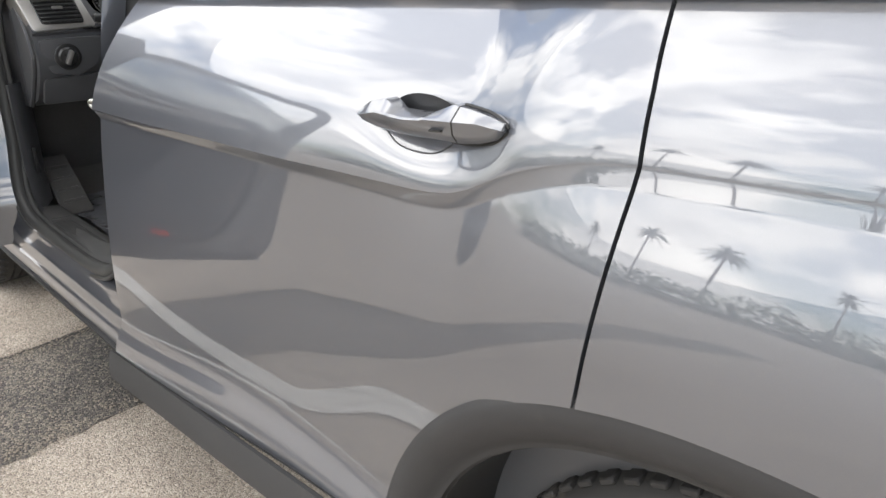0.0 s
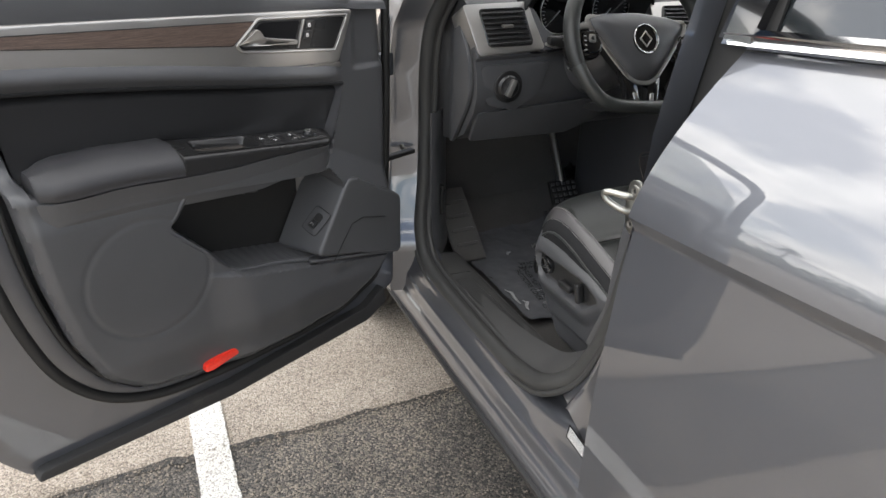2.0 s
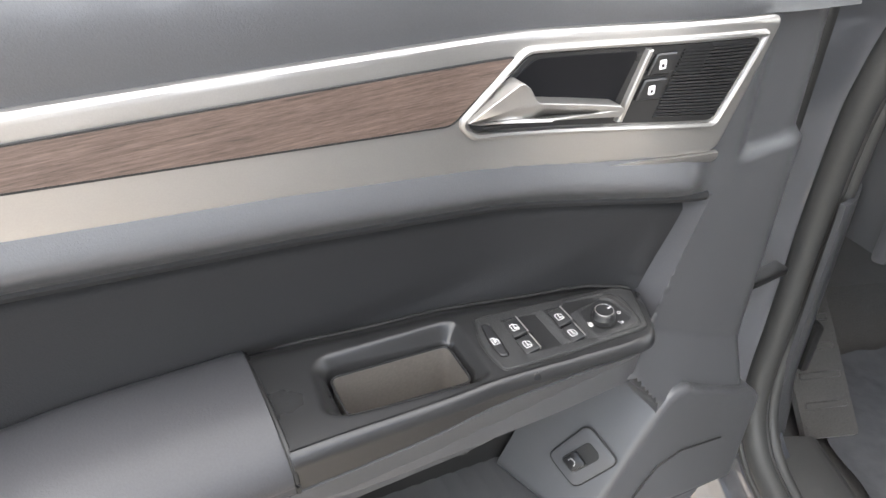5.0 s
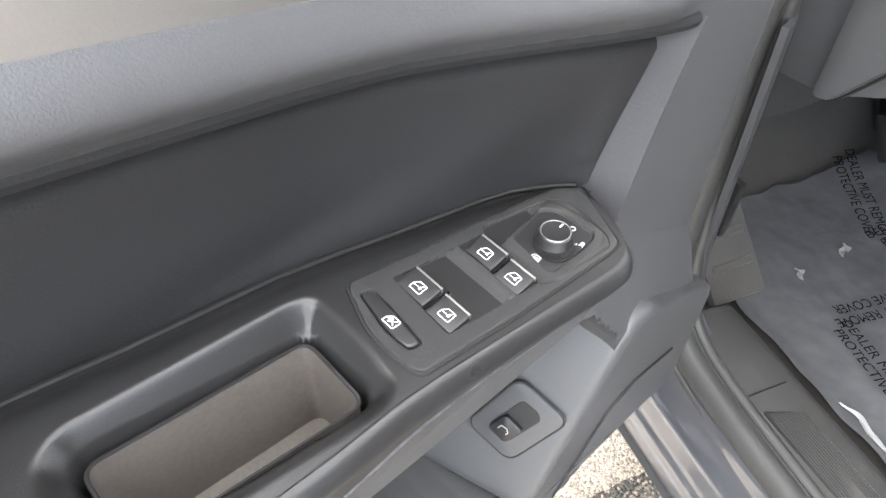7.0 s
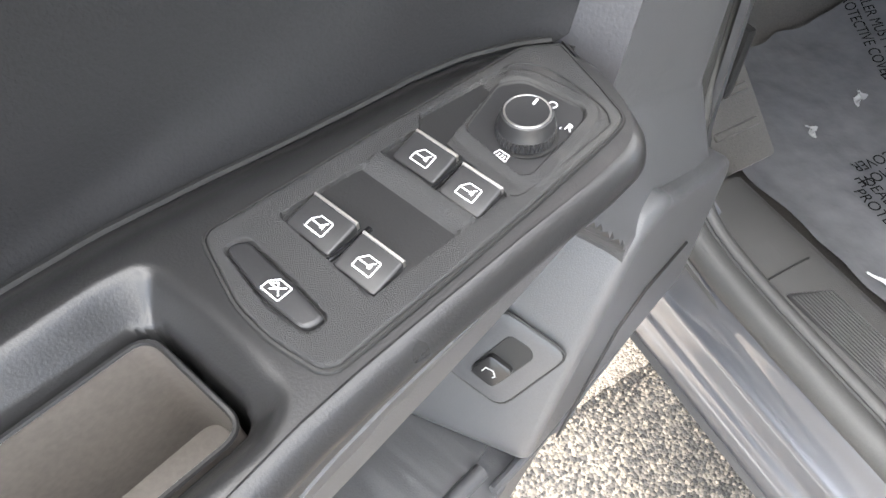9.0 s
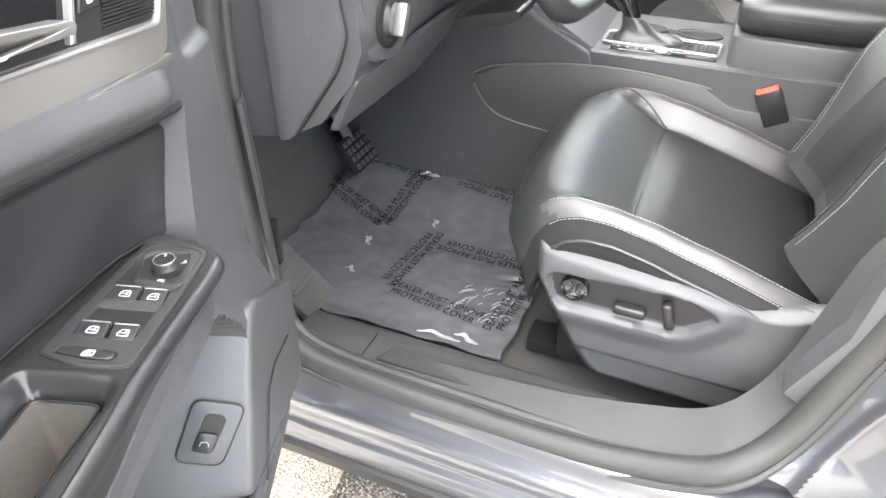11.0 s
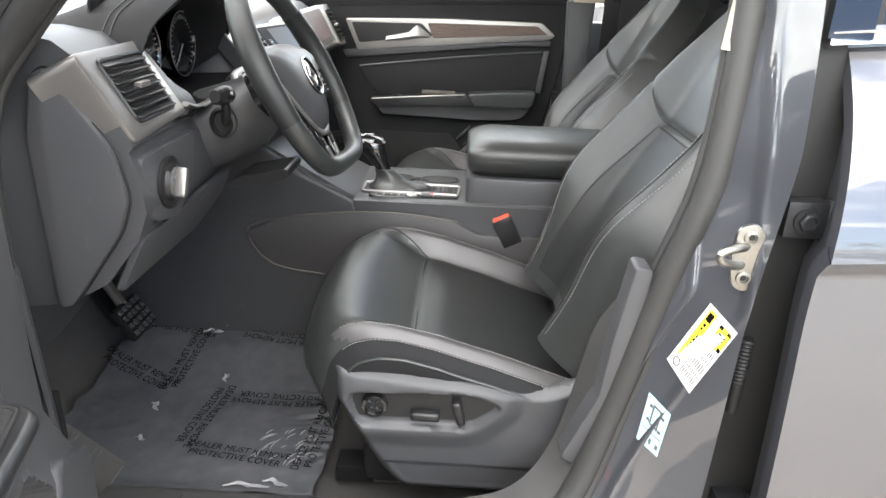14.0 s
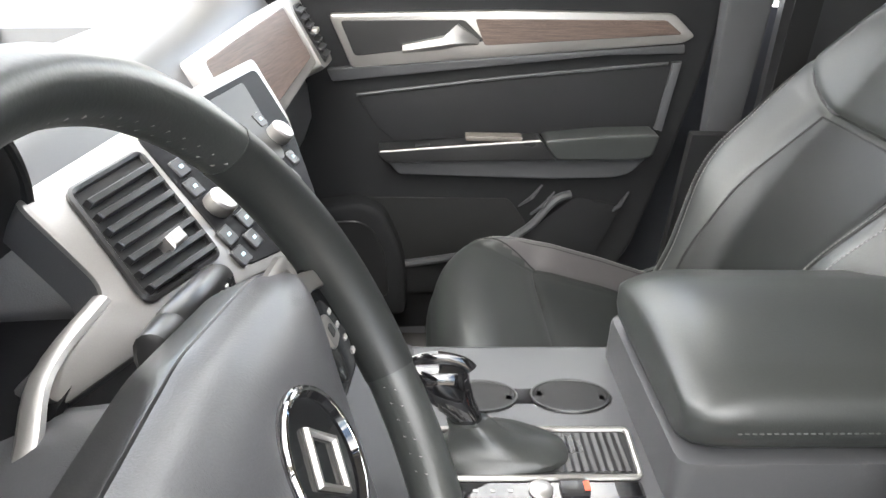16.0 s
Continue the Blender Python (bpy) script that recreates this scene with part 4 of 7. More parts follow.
def housing_wall(a, b):
    """The side that the cabin sees, rounded over from the rim, deeper towards the rear."""
    u = 0.238 + 0.364 * a
    t, l, k = rest_top(u), rest_lip(u), rest_back(u)
    deep = rest_deep(u)
    q = min(1.0, b / 0.45) * math.pi / 2
    if b < 0.45:
        d, z = l - 0.010 + 0.010 * math.sin(q), t - 0.005 - 0.010 * (1 - math.cos(q))
    else:
        e = (b - 0.45) / 0.55
        d, z = l - 0.004 * e, t - 0.015 - max(0.002, deep - 0.015) * e
    return Vector((u, d, z))


LINER = round_poly([(0.4395, -0.0365), (0.4400, 0.0085), (0.549, 0.0035), (0.548, -0.0385)], 0.008, 6)
part("box_liner", sheet(lambda a, b: (lambda p: Vector((p[0], p[1], rest_top(p[0]) + 0.004 - 0.009 * (p[1] + 0.06) / 0.10 - 0.0135 - 0.080 * b)))(LINER[int(round(a * len(LINER))) % len(LINER)]), len(LINER), 6, 0.0006), LINING, rest, "grey brown lining of the grab box", 50)
part("box_floor", prism(BOXI, lambda a, b, d: Vector((a, b, rest_top(a) + d)), -0.090, -0.080), LINING, rest)
part("box_rim", tube([Vector((p[0], p[1], rest_top(p[0]) + 0.004 - 0.009 * (p[1] + 0.06) / 0.10 - 0.0142)) for p in LINER], 0.0011, 6, True), BLACK, rest)
part("housing_gap", tube([Vector((u, rest_back(u) - 0.0015, rest_top(u) - 0.004)) for u in [0.2412 + 0.36 * k / 60 for k in range(61)]], 0.0016, 6), RUBBER, rest)
part("housing_side", sheet(housing_wall, 60, 18, 0.003), BLACK, rest, "satin black plastic", 60)
part("housing_nose", sheet(lambda a, b: (lambda d: Vector((0.2385 - 0.002 * math.sin(3.14 * a), d, rest_top(0.25) - 0.006 - 0.030 * b)))(-0.03 + 0.018 * a), 10, 6, 0.003), BLACK, rest)
RAIL_LOW = [(0.25, 0.900), (0.435, 0.876), (0.60, 0.890), (0.87, 0.912)]
part("lower_rail", loft([[Vector((u, d, z)) for d, z in ((-0.07, rest_top(u) - 0.090), (min(0.018, rest_lip(u) - 0.012), rest_top(u) - 0.088), (rest_lip(u) - 0.010, rest_top(u) - rest_deep(u) - 0.001), (rest_lip(u) - 0.004, rest_top(u) - rest_deep(u) - 0.003), (min(rest_lip(u) - 0.006, 0.010), lerp_table(RAIL_LOW, u)), (-0.07, lerp_table(RAIL_LOW, u) - 0.002))] for u in us]), PLASTIC, door, "", 30)


def on_rest(a, b, d):
    """a along the door, b across the armrest, d above its top."""
    return Vector((a, b, rest_top(a) + 0.004 - 0.009 * (b + 0.06) / 0.10 + d))


PLATE = round_poly([(0.4085, -0.0440), (0.4185, -0.0150), (0.4195, 0.0010), (0.4170, 0.0180), (0.4130, 0.0215), (0.340, 0.0265), (0.2750, 0.0305), (0.2650, 0.0295), (0.2560, 0.0100), (0.2470, -0.0130), (0.2500, -0.0155), (0.2600, -0.0245), (0.3300, -0.0360)], 0.006, 4)
WELL = round_poly([(0.3862, -0.0318), (0.3895, 0.0120), (0.3270, 0.0185), (0.3215, -0.0250), (0.3430, -0.0275)], 0.0015, 2)
WEDGE = round_poly([(0.3262, -0.0228), (0.3185, -0.0292), (0.2720, -0.0212), (0.2745, -0.0185), (0.3250, -0.0125)], 0.0015, 2)
ISLAND = round_poly([(0.3127, -0.0130), (0.2840, -0.0182), (0.2750, -0.0115), (0.2722, 0.0150), (0.2775, 0.0185), (0.3135, 0.0195), (0.3172, 0.0160)], 0.004, 4)
ARC = [(0.2765, -0.0215), (0.2690, -0.0180), (0.2640, -0.0060), (0.2668, 0.0174), (0.2718, 0.0258), (0.2790, 0.0268), (0.3190, 0.0226), (0.3265, 0.0190)]
LOCK = round_poly([(0.4070, -0.0345), (0.3990, -0.0325), (0.4005, -0.0100), (0.4030, 0.0088), (0.4115, 0.0068), (0.4120, -0.0100)], 0.0035, 4)
KNOB_AT = (0.2985, 0.0055)


def plate_h(u, d):
    """The plate's relief: wells of the window switches, the saddle between them, the notch behind the knob, the knob's island."""
    h = 0.0018
    h += 0.0012 * step(0.0005, 0.0025, side_of(ISLAND, u, d) + 0.007) * step(0.322, 0.314, u)
    h -= 0.0022 * step(-0.0004, 0.0009, side_of(ISLAND, u, d))
    w = step(0.0, 0.0010, side_of(WELL, u, d))
    if w:
        saddle = -0.0085 + 0.0120 * step(0.3705, 0.3435, u) ** 1.3 if u < 0.3705 else -0.0085
        if u < 0.3435:
            saddle = -0.0085 + 0.0120 * step(0.3405, 0.3432, u)
        h = h * (1 - w) + saddle * w
    h -= 0.0075 * step(0.0, 0.0008, side_of(WEDGE, u, d)) * (0.15 + 0.85 * step(0.272, 0.318, u))
    h -= 0.0035 * step(-0.0004, 0.0008, side_of(LOCK, u, d))
    r = math.hypot(u - KNOB_AT[0], d - KNOB_AT[1])
    h -= 0.004 * step(0.0128, 0.0120, r)
    return h


def plate_f(a, b):
    u, d = 0.246 + 0.175 * a, -0.045 + 0.077 * b
    s = side_of(PLATE, u, d)
    if s < 0:
        u, d = min(PLATE, key=lambda p: (p[0] - u) ** 2 + (p[1] - d) ** 2)
        return on_rest(u, d, -0.003)
    return on_rest(u, d, plate_h(u, d) - 0.0022 * step(0.0016, 0.0, s))


plate = part("switch_plate", sheet(plate_f, 250, 118), GRAINED, rest, "", 50)
part("plate_gap", tube([on_rest(a, b, 0.0004) for a, b in PLATE], 0.0009, 6, True), RUBBER, plate)
part("plate_crease", tube([on_rest(q.x, q.y, 0.0022) for q in smooth_path([(a, b, 0) for a, b in ARC], 5)], 0.0004, 5), RUBBER, plate)
part("island_gap", tube([on_rest(a, b, 0.0016) for a, b in ISLAND], 0.0005, 5, True), RUBBER, plate)


def sign(u, d, h, strokes, parent, name="window_icon", size=1.0, r=0.00028):
    """A small printed sign that is read from the seat: strokes of (across, up) in millimetres."""
    bm = bmesh.new()
    for pts in strokes:
        tube([on_rest(u - 0.001 * size * y, d + 0.001 * size * x, h(u - 0.001 * size * y) if callable(h) else h) for x, y in pts], r, 4, squash=0.5, bm=bm)
    part(name, bm, WHITE, parent)


DOOR_SIGN = [[(-4, -3.2), (-4, 0.2), (-1.6, 3.2), (3.6, 3.2), (4.0, 2.8), (4.0, -2.8), (3.6, -3.2), (-4, -3.2)], [(-3.6, 0.0), (0.8, 0.0)], [(1.0, 0.9), (1.0, -0.9)], [(1.9, 0.9), (1.9, -0.9)], [(1.4, 1.2), (2.6, 2.2)]]
LOCK_SIGN = DOOR_SIGN[:2] + [[(-1.6, -1.8), (2.6, 2.2)], [(2.6, -1.8), (-1.2, 2.0)], [(-2.8, 0.0), (-1.0, 2.0)]]
HEAT_SIGN = [[(-3.2, -1.0), (-2.4, 2.6), (2.4, 2.6), (3.2, -1.0), (-3.2, -1.0)], [(-1.6, -2.6), (-1.2, 1.4)], [(0.0, -2.6), (0.2, 1.4)], [(1.6, -2.6), (1.4, 1.4)]]
for u0, u1, d0, d1 in ((0.3722, 0.3868, -0.0290, -0.0092), (0.3732, 0.3880, -0.0062, 0.0118), (0.3262, 0.3404, -0.0240, -0.0045), (0.3274, 0.3418, -0.0015, 0.0165)):
    tilted = lambda a, b, d: on_rest(a, b, d + 0.0030 * (u1 - a) / (u1 - u0))
    b = part("window_button", prism(round_poly([(u1, d0), (u1, d1), (u0, d1), (u0, d0)], 0.0016, 3), tilted, -0.008, 0.0008, 0.0010, 3), BUTTON, rest)
    part("button_edge", prism([(u0 + 0.0006, d0 + 0.0002), (u0 + 0.0006, d1 - 0.0002), (u0 - 0.0005, d1 - 0.0002), (u0 - 0.0005, d0 + 0.0002)], tilted, -0.002, 0.0013, 0.0003, 1), SILVER, b)
    um, dm = 0.55 * u1 + 0.45 * u0, (d0 + d1) / 2
    sign(um, dm, lambda v: 0.0009 + 0.0030 * (u1 - v) / (u1 - u0), DOOR_SIGN, b, size=0.92)
part("switch_divider", prism(round_poly([(0.3885, -0.0086), (0.3885, -0.0070), (0.3690, -0.0062), (0.3690, -0.0080)], 0.0005, 2), on_rest, -0.008, 0.0016, 0.0004, 1), GLOSS, plate)
part("switch_divider", prism(round_poly([(0.3430, -0.0040), (0.3430, -0.0024), (0.3255, -0.0016), (0.3255, -0.0034)], 0.0005, 2), on_rest, -0.008, 0.0016, 0.0004, 1), GLOSS, plate)
lock = part("child_lock_button", prism([(0.4056 + (a - 0.4056) * 0.86, -0.0115 + (b + 0.0115) * 0.955) for a, b in LOCK], on_rest, -0.004, 0.0024, 0.0016, 3), BUTTON, rest)
sign(0.4062, -0.0105, 0.0026, LOCK_SIGN, lock, size=0.92)
part("knob_plate", prism([(0.2950 + (a - 0.2950) * 0.975, 0.002 + (b - 0.002) * 0.975) for a, b in ISLAND], on_rest, -0.002, 0.0009, 0.0002, 1), BUTTON, plate)
kc = on_rest(KNOB_AT[0], KNOB_AT[1], 0.001)
part("knob_well", lathe([(0.0126, 0.0), (0.0126, 0.0004), (0.001, 0.0004)], lambda a, b, h: kc + Vector((a, b, h)), 32), RUBBER, plate)
knob = part("mirror_knob", lathe([(0.0106, 0.0), (0.0110, 0.0006), (0.0110, 0.0055), (0.0105, 0.0062), (0.0101, 0.0095), (0.0095, 0.0112), (0.0084, 0.0119), (0.0070, 0.0117), (0.001, 0.0114)], lambda a, b, h: kc + Vector((a, b, h)), 40), BUTTON, rest, "round ribbed mirror knob with a bright ring")
part("knob_rim", tube([kc + Vector((0.0084 * math.cos(q), 0.0084 * math.sin(q), 0.0117)) for q in [2 * math.pi * k / 40 for k in range(40)]], 0.00045, 6, True), SILVER, knob)
for k in range(44):
    q = 2 * math.pi * k / 44
    for lean in (-1, 1):
        part("knob_rib", tube([kc + Vector((0.0111 * math.cos(q + lean * (h - 0.003) * 26), 0.0111 * math.sin(q + lean * (h - 0.003) * 26), h)) for h in (0.0008, 0.0054)], 0.0004, 4), BUTTON, knob)
part("knob_mark", tube([kc + Vector((-0.0072, -0.0006, 0.0117)), kc + Vector((-0.0042, -0.0004, 0.0115))], 0.0006, 5), WHITE, knob)
sign(0.2832, -0.0078, 0.0012, [[(0.0, -0.9), (0.6, 0.9)]], plate, "mirror_icon")
sign(0.2870, 0.0135, 0.0012, [[(-0.2, 0.0), (0.3, 0.0)]], plate, "mirror_icon", 1.0, 0.0006)
sign(0.3138, 0.0053, 0.0012, HEAT_SIGN, plate, "heating_icon", 0.9, 0.0003)
for text, u, d in (("O", 0.2790, 0.0045), ("R", 0.2848, 0.0160)):
    lettering(text, 0.0052, WHITE, Matrix.Translation(on_rest(u, d, 0.0012)) @ Matrix(((0, -1, 0, 0), (1, 0, 0, 0), (0, 0, 1, 0), (0, 0, 0, 1))), plate, "mirror_letter", 0.0001)

# pod ahead of the pocket with the tailgate button on its rear face
part("switch_pod", prism(POD, lambda a, b, d: on_door(a - step(0.15, 0.26, a) * (0.041 + 0.28 * (d - 0.010)), b, d), -0.085, 0.038, 0.016, 4), PLASTIC, door, "charcoal moulded pod ahead of the map pocket", 50)
BEZ = Matrix.Translation((0.2885, -0.003, 0.7515)) @ Matrix(((-0.117, -0.505, 0.855, 0), (0.955, 0.180, 0.237, 0), (-0.273, 0.844, 0.461, 0), (0, 0, 0, 1)))


def on_bezel(a, b, d):
    return BEZ @ Vector((a, b, d))


part("tailgate_bezel", prism(round_poly([(-0.029, -0.032), (0.017, -0.033), (0.031, 0.032), (-0.019, 0.033)], 0.010, 4), on_bezel, -0.010, 0.0022, 0.0012, 2), PLASTIC, door)
part("bezel_gap", tube([on_bezel(a, b, 0.0008) for a, b in round_poly([(-0.0295, -0.0325), (0.0175, -0.0335), (0.0315, 0.0325), (-0.0195, 0.0335)], 0.010, 4)], 0.0010, 6, True, up=(1, 0, 0)), RUBBER, door)
part("tailgate_recess", prism(round_poly([(-0.015, -0.020), (0.006, -0.021), (0.015, 0.016), (0.010, 0.021), (-0.006, 0.021)], 0.005, 3), on_bezel, 0.0, 0.0027, 0.0004, 1), RUBBER, door)
tg = part("tailgate_button", prism(round_poly([(-0.014, -0.019), (0.005, -0.020), (0.010, 0.001), (-0.009, 0.002)], 0.004, 3), on_bezel, 0.0, 0.0070, 0.002, 2), BLACK, door)
part("tailgate_icon", tube([on_bezel(a, b, 0.0073) for a, b in ((-0.007, -0.012), (-0.006, -0.008), (-0.001, -0.007), (0.002, -0.010), (0.001, -0.012))], 0.0005, 5), ICON, tg)
# Black sheet over the pocket's floor puts the shade inside it into the colour.
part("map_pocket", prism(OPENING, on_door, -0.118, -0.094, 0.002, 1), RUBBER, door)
part("pod_foot", tube(smooth_path([on_door(0.34, 0.672, 0.030), on_door(0.22, 0.646, 0.034), on_door(0.06, 0.606, 0.030)], 6), 0.004, 8), PLASTIC, door)
part("pocket_lip", tube(smooth_path([on_door(0.606, 0.905, 0.010), on_door(0.628, 0.873, 0.008), on_door(0.644, 0.846, 0.007), on_door(0.585, 0.781, 0.008), on_door(0.522, 0.712, 0.008), on_door(0.42, 0.692, 0.010), on_door(0.335, 0.674, 0.016)], 6), 0.0062, 10), PLASTIC, door)
part("pod_groove", tube([on_door(a, b, 0.0405) for a, b in ((0.275, 0.655), (0.215, 0.735), (0.18, 0.742), (0.11, 0.722))], 0.0012, 6), RUBBER, door)
part("door_reflector", prism(round_poly([(0.622, 0.487), (0.618, 0.505), (0.545, 0.518), (0.532, 0.512), (0.535, 0.498), (0.60, 0.484)], 0.006, 3), on_door, -0.03, 0.006, 0.003, 2), RED, door, "red safety reflector")
seal_line = smooth_path([on_door(a, b, -0.052) for a, b in ((0.01, 1.24), (0.02, 0.9), (0.05, 0.56), (0.14, 0.475), (0.30, 0.437), (0.62, 0.435), (0.78, 0.475), (0.875, 0.565), (0.925, 0.70), (0.955, 0.90), (0.965, 1.10), (0.965, 1.27))], 8)
part("door_seal", tube(seal_line, 0.011, 10, up=(0, 1, 0)), RUBBER, door, "black rubber seal along the door edge")
seal2 = smooth_path([on_door(a, b, -0.050) for a, b in ((0.79, 0.525), (0.85, 0.62), (0.887, 0.76), (0.905, 0.95), (0.912, 1.25))], 8)
part("card_gap", tube(seal2, 0.006, 8, up=(0, 1, 0)), RUBBER, door)
part("lower_weatherstrip", prism(round_poly([(0.06, 0.47), (0.13, 0.428), (0.55, 0.397), (0.97, 0.408), (0.98, 0.385), (0.55, 0.362), (0.12, 0.385), (0.05, 0.42)], 0.01, 3), on_door, -0.15, -0.03, 0.01, 2), CLAD, door, "black lower door weatherstrip")
part("latch", box(1.045, -0.10, 0.80, 0.03, 0.05, 0.10, 0.008), STEEL, door)
# window frame, glass and mirror
fr = smooth_path([on_door(0.235, 1.27, -0.12), on_door(0.245, 1.46, -0.155), on_door(0.42, 1.60, -0.19), on_door(0.60, 1.66, -0.205), on_door(0.85, 1.70, -0.22), on_door(1.0, 1.66, -0.21), on_door(1.03, 1.45, -0.16), on_door(1.04, 1.28, -0.12)], 8)
part("window_frame", tube(fr, 0.024, 10), RUBBER, door)
gl = part("door_glass", sheet(lambda a, b: on_door(0.25 + 0.77 * a, 1.26 + b * (0.10 + 0.30 * math.sin(math.pi * min(1, 0.12 + a * 0.8)) ** 0.7), -0.115 - 0.09 * b), 16, 6, 0.004), TINTED, door)
gl.visible_shadow = False
part("sail_panel", prism(round_poly([(0.050, 1.245), (0.30, 1.26), (0.285, 1.50), (0.20, 1.56), (0.10, 1.48), (0.062, 1.35)], 0.01, 3), on_door, -0.12, -0.035, 0.012, 3), SOFT_AND_SHADE, door, "grey black panel between door mirror and window")
part("mirror_housing", loft([[on_door(u, 1.375 + 0.085 * s * math.sin(q), -0.275 + 0.055 * s * math.cos(q)) for q in [2 * math.pi * k / 16 for k in range(16)]] for u, s in ((-0.06, 0.3), (-0.04, 0.7), (0.0, 0.95), (0.08, 1.0), (0.14, 0.9), (0.16, 0.5))]), PAINT, door, "grey mirror housing")
part("mirror_foot", box(0.12, -0.19, 1.30, 0.06, 0.12, 0.03, 0.01), BLACK, door)
part("check_strap", box(-0.05, -0.075, 0.822, 0.10, 0.022, 0.012, 0.003), BLACK, door)
part("upper_hinge", box(-0.02, -0.12, 1.06, 0.08, 0.04, 0.06, 0.008), PAINT, door)
part("lower_hinge", box(-0.02, -0.12, 0.60, 0.08, 0.04, 0.06, 0.008), PAINT, door)


def set_back(ob):
    """The upper half of the trim lies farther from the cabin behind its leading end."""
    eye = Vector((0.839, 0.617, 1.397))
    bm = bmesh.new()
    bm.from_mesh(ob.data)
    if len(bm.verts) < 3000:
        bmesh.ops.triangulate(bm, faces=bm.faces)
        for k in range(5):
            far = [e for e in bm.edges if e.calc_length() > 0.035]
            if far:
                bmesh.ops.subdivide_edges(bm, edges=far, cuts=1)
                bmesh.ops.triangulate(bm, faces=[f for f in bm.faces if len(f.verts) > 3])
    for v in bm.verts:
        k = 0.072 * step(0.17, 0.46, v.co.x) * step(0.96, 1.06, v.co.z)
        v.co = eye + (v.co - eye) * (1 + k / 0.617)
    bm.to_mesh(ob.data)
    bm.free()


for ob in door.children_recursive:
    if ob.type == "MESH" and ob.parent not in (rest, plate, knob, lock) and not ob.parent.name.startswith("window_button") and ob.name.split(".")[0] not in ("armrest_pad", "pad_joint", "lower_rail", "sail_panel"):
        set_back(ob)


# ---- seats ----
CREST = [(1.58, 0.690), (1.64, 0.697), (1.72, 0.722), (1.82, 0.756), (1.92, 0.784), (2.00, 0.797), (2.06, 0.798), (2.10, 0.787), (2.125, 0.765), (2.140, 0.735), (2.148, 0.70), (2.150, 0.66)]


def seat(cx, dy, switches):
    """A front seat: cushion with bolsters, backrest, plastic base; cx its middle, dy its shift along the car."""
    s = thing("driver_seat" if switches else "passenger_seat", "black leather car seat with pale stitching" + (" and power switches" if switches else " beside the console"), "car seat", m=Matrix.Translation((cx, dy, 0)))
    ys = [1.58 + 0.46 * k / 46 for k in range(47)] + [2.045, 2.06, 2.075, 2.09, 2.10, 2.11, 2.118, 2.125, 2.132, 2.137, 2.141, 2.144, 2.147, 2.149, 2.150]

    def cushion_at(x, y):
        """The cushion's upper surface."""
        q = abs(x) / 0.262
        crest = sum(lerp_table(CREST, y + d) for d in (-0.008, 0, 0.008)) / 3
        w = min(1.0, max(0.0, (0.86 - q) / 0.125))
        dish = 0.050 * (0.5 * w + 0.5 * w * w * (3 - 2 * w)) * step(2.11, 1.95, y)
        z = crest - dish + 0.010 * (1 - q * q) * step(1.97, 2.08, y)
        z += 0.006 * math.cos(x / 0.18 * 1.57) * step(0.70, 0.6, q) * step(1.70, 1.80, y) * step(1.96, 1.90, y)
        roll = max(0.0, (q - 0.845) / 0.155)
        z -= 0.042 * roll ** 1.7
        for g in (1.966 - 0.010 * (1 - q), 1.668):
            z -= 0.0055 * math.exp(-((y - g) / 0.0045) ** 2) * step(0.80, 0.72, q)
        z -= 0.003 * math.exp(-((q - 0.745) / 0.012) ** 2) * step(2.08, 2.0, y)
        z -= 0.003 * math.exp(-((q - 0.845) / 0.010) ** 2)
        bulge = 0.014 * (1 - q ** 3) * step(1.99, 2.13, y)
        corner = 0.062 * q ** 4 * step(1.86, 2.13, y)
        return Vector((x, y + bulge - corner, z))

    xs = [-0.262 + 0.524 * k / 96 for k in range(97)]

    def ring(y):
        top = [cushion_at(x, y) for x in xs]
        yy = min(y, 2.145) - 0.062 * step(1.86, 2.13, y)
        low = 0.715 - 0.02 * step(1.75, 1.6, y)
        low = min(low, min(p.z for p in top) - 0.03)
        return top + [Vector((0.264, yy, (top[-1].z * 0.6 + low * 0.4))), Vector((0.258, yy, low)), Vector((-0.258, yy, low)), Vector((-0.264, yy, (top[0].z * 0.6 + low * 0.4)))]

    cushion = part("cushion", loft([ring(y) for y in ys]), LEATHER, s, "black leather seat cushion with charcoal bolsters", 70)
    cushion.data.materials.append(BOLSTER)
    cushion.data.materials.append(PERF)
    cushion.data.materials.append(SOFT_AND_SHADE)
    for face in cushion.data.polygons:
        c = face.center
        # Sides are leather as well; the darker material paints in their shade.
        if abs(c.x) > 0.2475:
            face.material_index = 3
        elif (c.z > 0.772 or c.y < 1.99) and abs(c.x) > 0.196 + 0.028 * max(0.0, (c.y - 1.957) / 0.12):
            face.material_index = 1
        elif abs(c.x) < 0.194 and 1.672 < c.y < 1.957:
            face.material_index = 2
    rim_c = [(-0.194 + 0.388 * k / 40, 1.961 - 0.004 * math.cos(3.14 * (k / 40 - 0.5))) for k in range(41)] + [(0.194, 1.957 - 0.285 * k / 24) for k in range(25)] + [(0.194 - 0.388 * k / 40, 1.670) for k in range(41)] + [(-0.194, 1.672 + 0.285 * k / 24) for k in range(25)]
    part("insert_seam", tube([cushion_at(x, y) + Vector((0, 0, 0.0006)) for x, y in rim_c], 0.0017, 6), RUBBER, s)
    for sg in (-1, 1):
        part("bolster_seam", tube([cushion_at(sg * (0.196 + 0.028 * (y - 1.957) / 0.12), y) + Vector((0, 0, 0.0004)) for y in [1.957 + 0.12 * k / 12 for k in range(13)]], 0.0015, 6), RUBBER, s)
